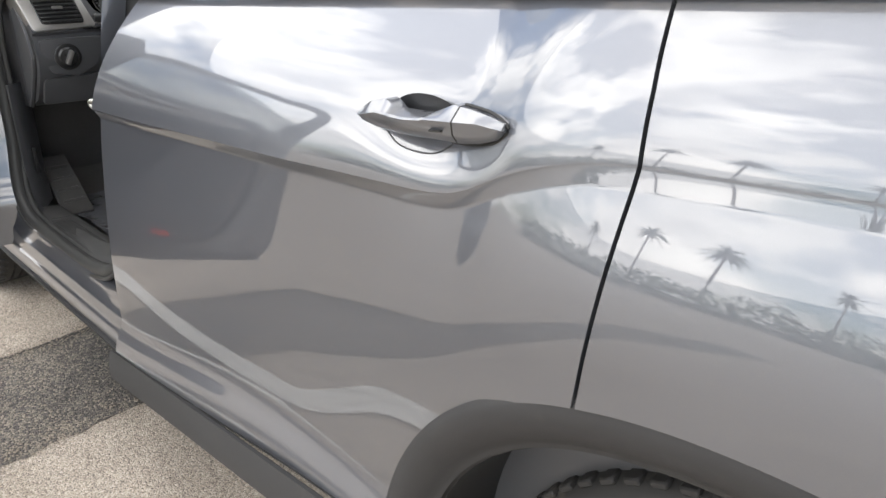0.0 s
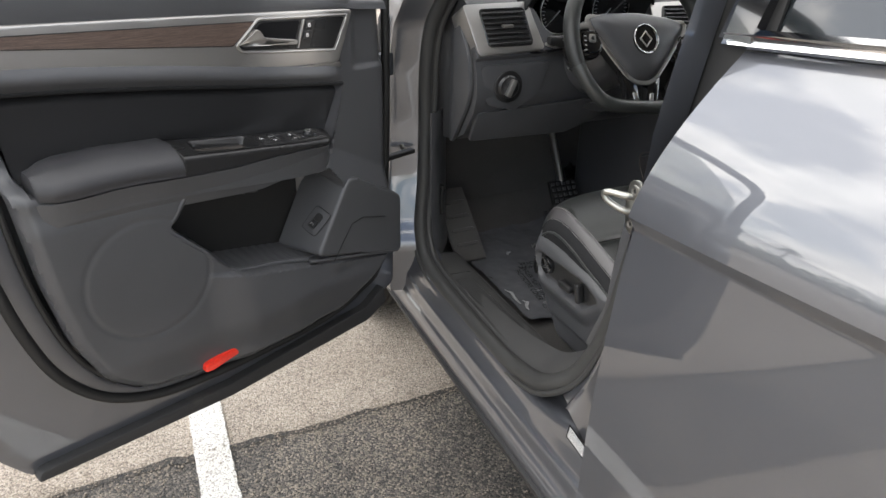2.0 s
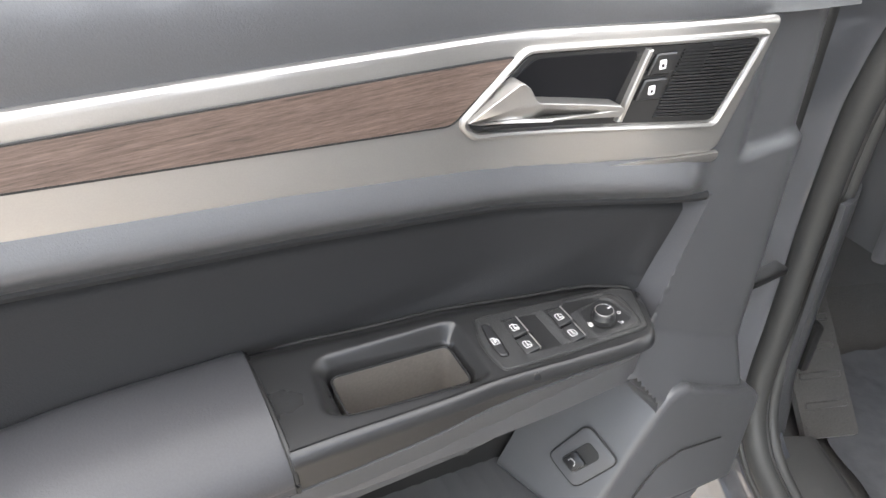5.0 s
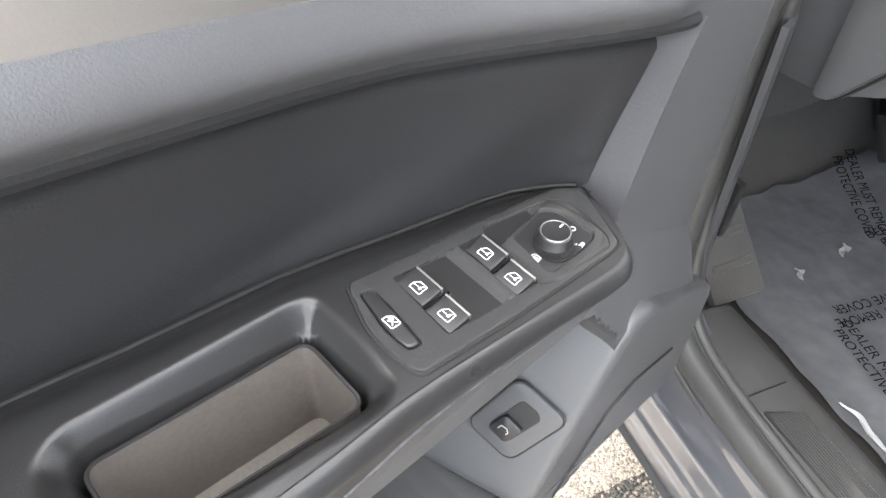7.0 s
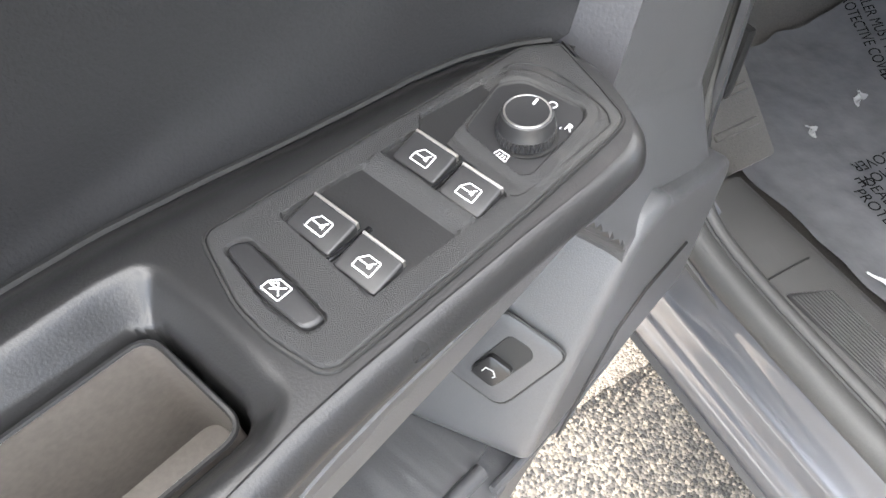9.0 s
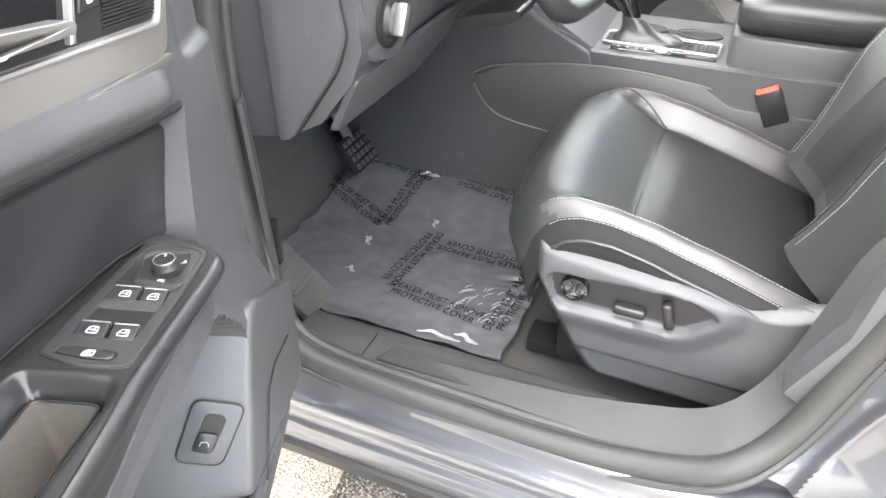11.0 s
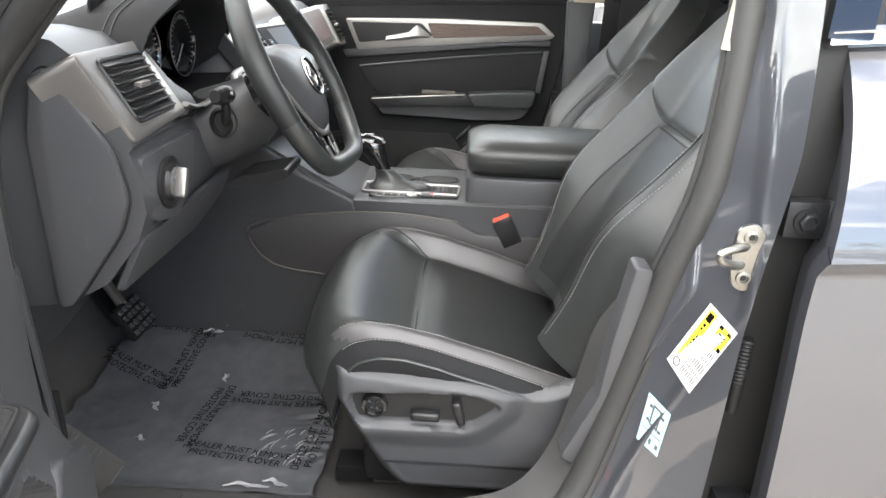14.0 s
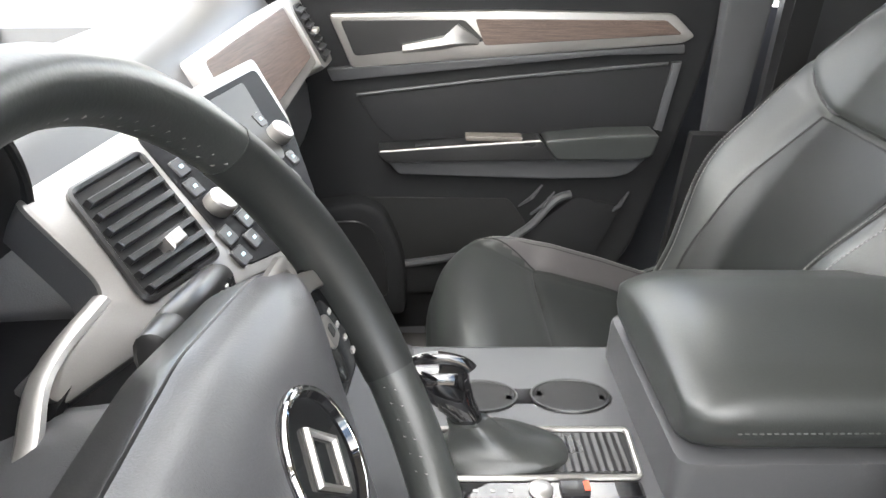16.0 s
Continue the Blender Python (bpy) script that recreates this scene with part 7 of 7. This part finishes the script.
for x, z in ((1.467, 1.135), (1.629, 1.145)):
    kn = part("rotary_knob", lathe([(0.012, 0.0), (0.012, 0.012), (0.010, 0.014), (0.001, 0.0135)], lambda a, b, h: on_stack(x + a, z + b * 0.75, 0.006 + h), 24), SILVER, stack, "ribbed silver rotary knob")
for x, z in ((1.478, 1.166), (1.469, 1.152), (1.481, 1.118), (1.447, 1.118), (1.438, 1.104), (1.466, 1.106), (1.500, 1.106), (1.534, 1.104), (1.632, 1.162), (1.618, 1.126), (1.591, 1.116), (1.568, 1.104)):
    key = part("control_key", prism(round_poly([(x - 0.008, z + 0.006), (x + 0.009, z + 0.006), (x + 0.006, z - 0.006), (x - 0.011, z - 0.006)], 0.002, 2), on_stack, 0.0, 0.0075, 0.001, 1), BLACK, stack)
    part("key_mark", prism([(x - 0.002, z + 0.0012), (x + 0.003, z + 0.0012), (x + 0.002, z - 0.0010), (x - 0.003, z - 0.0010)], on_stack, 0.0, 0.0079), PALEBLUE, key)
part("stack_foot", loft([[Vector((x, y, z)) for x, y, z in r] for r in ([(1.40, 2.44, 1.09), (1.62, 2.40, 1.09), (1.60, 2.255, 1.085), (1.44, 2.285, 1.095)], [(1.40, 2.44, 0.95), (1.66, 2.44, 0.95), (1.64, 2.33, 0.95), (1.41, 2.33, 0.95)], [(1.395, 2.30, 0.845), (1.675, 2.30, 0.845), (1.672, 2.13, 0.842), (1.398, 2.13, 0.842)])]), PLASTIC, stack)


def on_fascia(a, b, d):
    """The passenger's fascia, which swells out of the dash towards the door."""
    return on_dash(a, b, d + 0.046 * step(1.72, 2.05, a))


part("passenger_trim", prism(round_poly([(1.74, 1.205), (2.08, 1.205), (2.09, 1.105), (1.73, 1.085)], 0.008, 3), on_fascia, -0.07, 0.005, 0.002, 2), SILVER, dash, "satin silver fascia strip")
part("passenger_wood", prism(round_poly([(1.755, 1.195), (2.065, 1.195), (2.07, 1.118), (1.745, 1.10)], 0.008, 3), on_fascia, 0.0, 0.0065, 0.001, 1), WOOD, dash, "brown wood grain inlay")
vent(2.128, 2.186, 1.095, 1.185, [(2.112, 1.204), (2.212, 1.202), (2.222, 1.082), (2.112, 1.088)], place=on_fascia)

# ---- passenger door ----
pdoor = thing("passenger_door", "closed passenger door with charcoal trim and wood inlay", "car door")
on_p = lambda a, b, d: Vector((2.255 - d, a, b))
# Darker than the driver's trim plastic: the cabin's shade is put into the colour.
part("panel", prism(round_poly([(2.46, 1.225), (1.535, 1.275), (1.56, 1.10), (1.60, 0.90), (1.65, 0.70), (1.76, 0.50), (2.35, 0.47), (2.46, 0.60)], 0.03, 4), on_p, -0.09, -0.004, 0.012, 3), SOFT_AND_SHADE, pdoor, "charcoal moulded door trim panel")
part("shoulder", tube(smooth_path([on_p(2.47, 1.222, -0.03), on_p(2.0, 1.250, -0.03), on_p(1.54, 1.270, -0.03)], 6), 0.030, 12), SOFT_AND_SHADE, pdoor)
pt = part("trim_strip", prism(round_poly([(2.292, 1.183), (2.252, 1.085), (2.0, 1.108), (1.62, 1.143), (1.598, 1.156), (1.645, 1.196), (1.95, 1.196)], 0.010, 3), on_p, -0.02, 0.012, 0.005, 2), SILVER, pdoor, "satin silver trim strip")
part("wood_inlay", prism(round_poly([(2.02, 1.180), (1.66, 1.185), (1.625, 1.160), (2.00, 1.132)], 0.006, 3), on_p, 0.0, 0.0135, 0.001, 1), WOOD, pt, "brown wood grain inlay")
part("handle_cup", prism(round_poly([(2.270, 1.172), (2.04, 1.178), (2.00, 1.140), (2.245, 1.108)], 0.008, 3), on_p, 0.0, 0.0140, 0.001, 1), BLACK, pt)
part("inner_handle", loft([[on_p(a, b, d) for a, b, d in r] for r in (
    [(2.010, 1.142, 0.014), (2.02, 1.150, 0.022), (2.02, 1.138, 0.024), (2.012, 1.134, 0.016)],
    [(2.050, 1.170, 0.014), (2.055, 1.172, 0.030), (2.06, 1.138, 0.034), (2.055, 1.130, 0.018)],
    [(2.075, 1.150, 0.014), (2.08, 1.148, 0.032), (2.085, 1.134, 0.034), (2.08, 1.124, 0.020)],
    [(2.155, 1.132, 0.014), (2.155, 1.132, 0.026), (2.155, 1.122, 0.028), (2.155, 1.116, 0.018)])]), SILVER, pdoor, "satin silver inner door handle", 30)
part("trim_ledge", prism(round_poly([(2.300, 1.082), (1.615, 1.142), (1.612, 1.124), (1.76, 1.118), (2.290, 1.058)], 0.004, 2), on_p, -0.02, 0.009, 0.005, 2), PLASTIC, pdoor)
part("insert_pad", prism(round_poly([(2.245, 1.030), (1.95, 1.068), (1.630, 1.104), (1.644, 0.974), (2.17, 0.938), (2.21, 0.97)], 0.008, 4), on_p, -0.02, 0.003, 0.003, 2), SOFT_AND_SHADE, pdoor, "soft black vinyl insert")
part("insert_fold", tube(smooth_path([on_p(2.245, 1.032, 0.004), on_p(1.95, 1.071, 0.004), on_p(1.64, 1.104, 0.004)], 6), 0.0032, 8), PLASTIC, pdoor)
part("insert_chamfer", prism([(1.632, 1.106), (1.614, 1.108), (1.630, 0.968), (1.646, 0.973)], on_p, -0.02, 0.010, 0.004, 2), PLASTIC, pdoor)
part("armrest", prism(round_poly([(2.205, 0.932), (2.04, 0.946), (1.882, 0.960), (1.848, 0.921), (2.186, 0.911)], 0.007, 3), on_p, -0.02, 0.055, 0.008, 3), BLACK, pdoor, "black armrest with a pull recess")
part("armrest_edge", tube(smooth_path([on_p(2.198, 0.933, 0.0535), on_p(2.04, 0.947, 0.0535), on_p(1.884, 0.960, 0.0535)], 6), 0.0024, 8), SILVER, pdoor, "thin silver edge line")
part("armrest_pad", prism(round_poly([(1.879, 0.962), (1.76, 0.974), (1.650, 0.978), (1.660, 0.930), (1.700, 0.924), (1.850, 0.922)], 0.012, 4), on_p, -0.02, 0.060, 0.014, 4), LEATHER, pdoor, "black leather armrest pad")
part("pull_cup", box(2.221, 1.975, 0.9605, 0.030, 0.112, 0.010, 0.003, 2), LINING, pdoor)
part("window_switch", box(2.214, 2.115, 0.9450, 0.014, 0.030, 0.008, 0.003, 2), BUTTON, pdoor)
part("lower_rail", prism(round_poly([(2.186, 0.909), (1.848, 0.919), (1.662, 0.921), (1.690, 0.888), (1.725, 0.878), (1.85, 0.873), (2.163, 0.880)], 0.008, 3), on_p, -0.02, 0.034, 0.006, 3), PLASTIC, pdoor)
for y0, z0, y1, z1 in ((1.908, 0.798, 1.861, 0.847), (1.881, 0.779, 1.834, 0.831), (1.715, 0.780, 1.675, 0.833)):
    part("pressed_fold", tube([on_p(y0, z0, 0.002), on_p((y0 + y1) / 2, (z0 + z1) / 2, 0.014), on_p(y1, z1, 0.002)], lambda f: 0.002 + 0.003 * math.sin(math.pi * f), 8), PLASTIC, pdoor)
# No hollow here: a flat black sheet stands for the shaded inside of the pocket.
part("map_pocket", prism(round_poly([(2.25, 0.815), (1.93, 0.815), (1.885, 0.752), (2.00, 0.690), (2.16, 0.660), (2.22, 0.72)], 0.012, 3), on_p, 0.0, 0.002, 0.001, 1), RUBBER, pdoor, "flat black sheet that stands for the shade inside the map pocket")
part("pocket_rim", tube(smooth_path([on_p(1.80, 0.828, 0.006), on_p(1.835, 0.815, 0.010), on_p(1.889, 0.750, 0.014), on_p(1.99, 0.694, 0.016), on_p(2.16, 0.662, 0.016)], 6), 0.009, 8), PLASTIC, pdoor)
part("lower_panel", prism(round_poly([(1.86, 0.765), (1.79, 0.825), (1.69, 0.800), (1.74, 0.66), (1.90, 0.60), (2.16, 0.58), (2.16, 0.650), (1.99, 0.680)], 0.012, 3), on_p, -0.01, 0.010, 0.006, 2), SOFT_AND_SHADE, pdoor)
part("speaker_pod", prism(round_poly([(2.42, 0.77), (2.34, 0.805), (2.245, 0.820), (2.195, 0.800), (2.160, 0.72), (2.148, 0.66), (2.148, 0.55), (2.42, 0.55)], 0.022, 5), on_p, -0.01, 0.050, 0.014, 4), SOFT_AND_SHADE, pdoor, "", 50)
part("pod_cover", prism(round_poly([(2.40, 0.745), (2.33, 0.775), (2.25, 0.785), (2.215, 0.765), (2.19, 0.70), (2.185, 0.60), (2.39, 0.60)], 0.018, 4), on_p, 0.0, 0.053, 0.002, 1), BLACK, pdoor)
pw = part("passenger_window", sheet(lambda a, b: Vector((2.30 - 0.16 * b, 2.40 - 0.85 * a, 1.25 + 0.38 * b)), 6, 6, 0.004), GLASS, car, "clear passenger window")
pw.visible_shadow = False
part("far_pillar", sheet(lambda a, b: Vector((2.235 - 0.05 * b, 1.60 - 0.13 * a, 0.55 + 0.44 * b)), 4, 6, 0.02), SOFT_AND_SHADE, car, "charcoal far centre pillar")
part("far_pillar_cover", prism(round_poly([(1.578, 1.27), (1.490, 1.27), (1.500, 0.955), (1.562, 0.968)], 0.008, 3), lambda a, b, d: Vector((2.225 - d - 0.05 * max(0, b - 1.1), a, b)), 0.0, 0.030, 0.006, 2), PLASTIC, car, "charcoal upper pillar cover")
part("far_pillar_top", sheet(lambda a, b: Vector((2.20 - 0.08 * b, 1.56 - 0.13 * a, 1.27 + 0.4 * b)), 4, 6, 0.02), CREAM, car)
part("belt_webbing", sheet(lambda a, b: Vector((2.17 - 0.02 * b, 1.47 - 0.05 * a, 0.75 + 0.85 * b)), 2, 8, 0.003), BLACK, car)
mir = thing("passenger_mirror", "", "")
mir.parent = car
part("mirror_housing", box(2.55, 2.42, 1.33, 0.20, 0.10, 0.15, 0.04, 3), PAINT, mir)
part("mirror_glass", box(2.55, 2.367, 1.33, 0.16, 0.004, 0.11, 0.001), CHROME, mir)
part("far_rear_window", sheet(lambda a, b: Vector((2.30 - 0.14 * b, 1.42 - 2.25 * a, 1.24 + 0.44 * b)), 6, 6, 0.004), DARKGLASS, car, "dark tinted rear side window")
part("rear_glass", sheet(lambda a, b: Vector((0.70 + 1.6 * a, -0.90 + 0.12 * b, 1.26 + 0.44 * b)), 6, 6, 0.004), DARKGLASS, car, "dark tinted tailgate window")
part("rear_bench", box(1.5, 0.75, 0.66, 1.30, 0.50, 0.22, 0.06, 4), LEATHER, car, "black leather rear bench")
part("rear_backrest", box(1.5, 0.46, 0.98, 1.30, 0.16, 0.62, 0.06, 4, Matrix.Rotation(radians(18), 3, "X")), LEATHER, car)
part("rear_lining", sheet(lambda a, b: Vector((0.80, -0.3 + 1.75 * a, 0.5 + 0.78 * b)), 4, 4, 0.02), PLASTIC, car)
part("rear_far_lining", sheet(lambda a, b: Vector((2.25, -0.3 + 1.75 * a, 0.5 + 0.78 * b)), 4, 4, 0.02), PLASTIC, car)

# ---- buckle ----
bk = thing("seat_belt_buckle", "black seat belt buckle with a red release button", "buckle")
BM = Matrix.Translation((1.385, 1.775, 0.785)) @ Matrix.Rotation(radians(-28), 4, "X")
bk.matrix_world = BM
part("case", box(0, 0, 0, 0.030, 0.046, 0.070, 0.005, 2), BLACK, bk)
part("release_button", box(0, 0, 0.034, 0.026, 0.040, 0.012, 0.004, 2), ORANGE, bk, "orange red release button")
part("slot", box(0, -0.002, 0.0405, 0.004, 0.030, 0.002), RUBBER, bk)
part("stalk", box(0, 0, -0.075, 0.012, 0.026, 0.10, 0.004), BLACK, bk)

# ---- striker, labels and hinges on the centre pillar ----
st_t = thing("striker", "bright steel door striker bolted to the pillar", "striker")
part("plate", prism(round_poly([(1.566, 1.068), (1.545, 1.074), (1.532, 1.058), (1.530, 1.000), (1.545, 0.984), (1.562, 0.992), (1.570, 1.030)], 0.014, 5), lambda a, b, d: Vector((0.668 - d, a - 0.004, b)), 0.0, 0.005, 0.0018, 2), STEEL, st_t)
part("loop", tube(smooth_path([(0.672, 1.548, 1.044), (0.655, 1.556, 1.046), (0.642, 1.580, 1.046), (0.640, 1.588, 1.040), (0.644, 1.580, 1.030), (0.656, 1.558, 1.022), (0.672, 1.548, 1.020)], 6), 0.0052, 10), STEEL, st_t)
for z in (1.056, 1.004):
    bolt = part("bolt", lathe([(0.0095, 0.0), (0.009, 0.003), (0.0055, 0.0038), (0.0045, 0.001), (0.001, 0.001)], lambda a, b, h: Vector((0.6635 - h, 1.546 + a, z + b)), 20), STEEL, st_t)
    part("bolt_socket", lathe([(0.0042, 0.0012), (0.0040, 0.0014), (0.001, 0.0014)], lambda a, b, h: Vector((0.6635 - h, 1.546 + a, z + b)), 6), RUBBER, bolt)


def sticker(name, label, corners, mat):
    s = thing(name, label, "label")
    part("sheet", prism([(0, 0), (1, 0), (1, 1), (0, 1)], lambda a, b, d: on_label(corners, a, b, d), 0.0, 0.0008), mat, s)
    return s


def on_label(c, a, b, d):
    """Bilinear place on a label with corners c."""
    p = [Vector((pillar_x(*q) - 0.0035, *q)) for q in c]
    v = (p[0] * (1 - a) + p[1] * a) * (1 - b) + (p[3] * (1 - a) + p[2] * a) * b
    return v - Vector((d, 0, 0))


def label_bar(c, a0, a1, b0, b1, mat, parent, nm="print_bar"):
    part(nm, prism([(a0, b0), (a1, b0), (a1, b1), (a0, b1)], lambda a, b, d: on_label(c, a, b, d), 0.0008, 0.0011), mat, parent)


YL = [(1.5655, 0.9545), (1.5405, 0.9330), (1.5735, 0.8255), (1.5995, 0.8570)]
yl = sticker("tyre_label", "white tyre pressure label with a yellow band on the pillar", YL, LABEL)
label_bar(YL, 0.10, 0.34, 0.05, 0.80, YELLOW, yl, "yellow_band")
label_bar(YL, 0.14, 0.30, 0.08, 0.20, INK, yl, "print_block")
label_bar(YL, 0.55, 0.94, 0.08, 0.36, YELLOW, yl, "yellow_field")
for q0, q1, r0, r1 in ((0.55, 0.66, 0.08, 0.13), (0.82, 0.94, 0.08, 0.12), (0.55, 0.62, 0.30, 0.36), (0.84, 0.94, 0.31, 0.36), (0.64, 0.86, 0.17, 0.19), (0.64, 0.86, 0.22, 0.235), (0.64, 0.80, 0.265, 0.28)):
    label_bar(YL, q0, q1, r0, r1, INK, yl, "picture_bar")
for k in range(9):
    label_bar(YL, 0.19, 0.26, 0.24 + 0.06 * k, 0.28 + 0.06 * k, INK, yl)
for k in range(8):
    a0 = 0.42 + 0.066 * k
    for b0, b1 in ((0.42, 0.50), (0.53, 0.58), (0.61, 0.72), (0.76, 0.80), (0.83, 0.92 - 0.02 * (k % 3))):
        label_bar(YL, a0, a0 + 0.022, b0 + 0.012 * (k % 2), b1, GREYINK, yl)
part("round_mark", tube([on_label(YL, 0.22 + 0.10 * math.cos(q), 0.89 + 0.055 * math.sin(q), 0.0010) for q in [2 * math.pi * k / 20 for k in range(20)]], 0.0006, 5, True), INK, yl)
BL = [(1.6135, 0.8010), (1.5885, 0.7850), (1.5965, 0.7140), (1.6215, 0.7260)]
bl = sticker("jack_label", "pale blue jacking label on the pillar", BL, PALEBLUE)
for q0, q1, r0, r1 in ((0.30, 0.36, 0.12, 0.52), (0.62, 0.68, 0.16, 0.56), (0.30, 0.68, 0.12, 0.16), (0.34, 0.66, 0.50, 0.54), (0.16, 0.28, 0.16, 0.22), (0.16, 0.28, 0.44, 0.50), (0.70, 0.84, 0.20, 0.26), (0.70, 0.84, 0.50, 0.56), (0.06, 0.94, 0.66, 0.675), (0.30, 0.40, 0.78, 0.90), (0.48, 0.58, 0.78, 0.90), (0.78, 0.90, 0.80, 0.90)):
    label_bar(BL, q0, q1, r0, r1, GREYINK, bl)
CL = [(1.628, 0.553), (1.529, 0.554), (1.531, 0.525), (1.630, 0.524)]
cl_t = sticker("certification_label", "black certification label with pale print on the pillar", CL, INK)
for k in range(6):
    label_bar(CL, 0.04, 0.90 - 0.11 * (k % 3), 0.10 + 0.14 * k, 0.16 + 0.14 * k, WHITE, cl_t)
for z in (1.078, 0.640):
    h = thing("door_hinge", "dark grey rear door hinge with its bolt", "hinge", "rear door hinges")
    part("leaf", box(0.684, 1.484, z, 0.03, 0.050, 0.046, 0.005), HINGE_GREY, h)
    part("knuckle", lathe([(0.008, -0.026), (0.009, -0.024), (0.009, 0.024), (0.008, 0.026)], lambda a, b, hh: Vector((0.676 + a, 1.455 + b, z + hh)), 16), HINGE_GREY, h)
    part("washer", lathe([(0.0165, 0.0), (0.0160, 0.003), (0.001, 0.003)], lambda a, b, hh: Vector((0.669 - hh, 1.484 + a, z + b)), 24), HINGE_GREY, h)
    part("bolt", lathe([(0.012, 0.0), (0.0115, 0.007), (0.0085, 0.008), (0.0075, 0.004), (0.001, 0.004)], lambda a, b, hh: Vector((0.667 - hh, 1.484 + a, z + b)), 6), HINGE_GREY, h)
part("wire_sleeve", tube([(0.685, 1.512, 0.80 + 0.11 * k / 40) for k in range(41)], lambda s: 0.009 + 0.002 * math.sin(s * 125), 10), RUBBER, car)
part("check_bolt", lathe([(0.009, 0.0), (0.009, 0.006), (0.001, 0.007)], lambda a, b, h: Vector((0.668 - h, 2.535 + a, 0.822 + b)), 16), STEEL, car)


# ---- the lot around ----
def parked_car(x, y, turn, mat, label):
    c = thing("parked_car", label, "car", "parked cars", m=pose(x, y, 0, 0, 0, turn))
    prof = [(-2.3, 0.35), (-2.35, 0.75), (-2.2, 0.95), (-1.3, 1.05), (-0.6, 1.50), (0.9, 1.52), (1.9, 1.10), (2.3, 1.0), (2.35, 0.4)]
    part("body", loft([[Vector((s * w, a, 0.35 + (b - 0.35) * (1 if b < 1.1 else 1))) for a, b in prof] for s, w in ((-1, 0.82), (-1, 0.92), (1, 0.92), (1, 0.82))]), mat, c)
    part("glasshouse", prism([(-1.15, 1.06), (-0.55, 1.44), (0.85, 1.46), (1.65, 1.12)], lambda a, b, d: Vector((d, a, b)), -0.93, 0.93), DARKGLASS, c)
    for sx in (-0.85, 0.85):
        for sy in (-1.4, 1.4):
            part("wheel", lathe([(0.2, -0.1), (0.33, -0.1), (0.33, 0.1), (0.2, 0.1)], lambda a, b, h: Vector((sx + h, sy + a, 0.33 + b)), 24), TYRE, c)
    return c


for k, (mt, lb) in enumerate(((WHITEPAINT, "white parked sedan across the lot"), (SILVERPAINT, "silver parked sedan across the lot"), (WHITEPAINT, "white parked sedan across the lot"), (SILVERPAINT, "silver parked sedan across the lot"))):
    parked_car(-15.5, -9.5 + 3.1 * k, 90, mt, lb)
for k in range(3):
    parked_car(9.0, -1.0 + 3.2 * k, 90, (SILVERPAINT, WHITEPAINT)[k % 2], "parked sedan beyond the hedge")


def palm(x, y, h, seed):
    rnd = random.Random(seed)
    t = thing("palm_tree", "tall palm tree at the edge of the lot", "palm", "palm trees")
    pts = [Vector((x + 0.15 * math.sin(k * 0.5 + seed), y, h * k / 8)) for k in range(9)]
    part("trunk", tube(pts, lambda s: 0.20 - 0.07 * s, 10), TRUNK, t)
    bm = bmesh.new()
    for k in range(34):
        q, el = rnd.uniform(0, 6.28), rnd.uniform(-0.7, 1.2)
        L = rnd.uniform(1.6, 2.4)
        w = Vector((math.cos(q), math.sin(q), 0))
        prev = None
        for j in range(9):
            s = j / 8
            p = pts[-1] + w * (L * s * math.cos(el)) + Vector((0, 0, L * s * math.sin(el) - 0.9 * s * s))
            side = w.cross(Vector((0, 0, 1))) * (0.20 * math.sin(math.pi * min(1, s + 0.12)))
            row = (bm.verts.new(p + side - Vector((0, 0, 0.1))), bm.verts.new(p), bm.verts.new(p - side - Vector((0, 0, 0.1))))
            if prev:
                bm.faces.new((prev[0], row[0], row[1], prev[1]))
                bm.faces.new((prev[1], row[1], row[2], prev[2]))
            prev = row
    part("crown", bm, GREEN, t)


for k in range(9):
    palm(-52 - 5 * (k % 2), -44 + 10 * k + (k * 7 % 4), 9 + (k * 5 % 4), k)


def hedge(x0, x1, y0, y1, z0, z1, seed, many=5200, size=0.045, label="clipped green hedge beside the parking row"):
    rnd = random.Random(seed)
    t = thing("hedge", label, "hedge")
    bm = bmesh.new()
    for k in range(many):
        c = Vector((rnd.uniform(x0, x1), rnd.uniform(y0, y1), rnd.uniform(z0, z1)))
        c.z *= 0.75 + 0.5 * noise.noise((c.x * 0.4, c.y * 0.45, seed))
        d = Vector((rnd.uniform(-1, 1), rnd.uniform(-1, 1), rnd.uniform(-1, 1))).normalized()
        e = d.orthogonal().normalized()
        f = d.cross(e)
        s = rnd.uniform(0.7, 1.3) * size
        bm.faces.new([bm.verts.new(c + e * s), bm.verts.new(c + f * s * 0.5), bm.verts.new(c - e * s), bm.verts.new(c - f * s * 0.5)])
    part("foliage", bm, GREEN, t)


hedge(6.0, 6.9, -3, 9, 0.0, 1.25, 3)
hedge(-43, -39, -60, 50, 0.0, 4.2, 8, 16000, 0.26, "dense green shrubs along the far edge of the lot")
bld = thing("building", "pale stucco building with dark windows behind the lot", "building")
part("wall", box(-75, -30, 4, 12, 30, 8), STUCCO, bld)
part("parapet", box(-75, -30, 8.2, 12.6, 30.6, 0.6), STUCCO, bld)
for k in range(8):
    for j in range(2):
        w = part("window", box(-68.97, -42 + 3.4 * k, 2 + 3.2 * j, 0.1, 2.0, 1.6), DARKGLASS, bld)
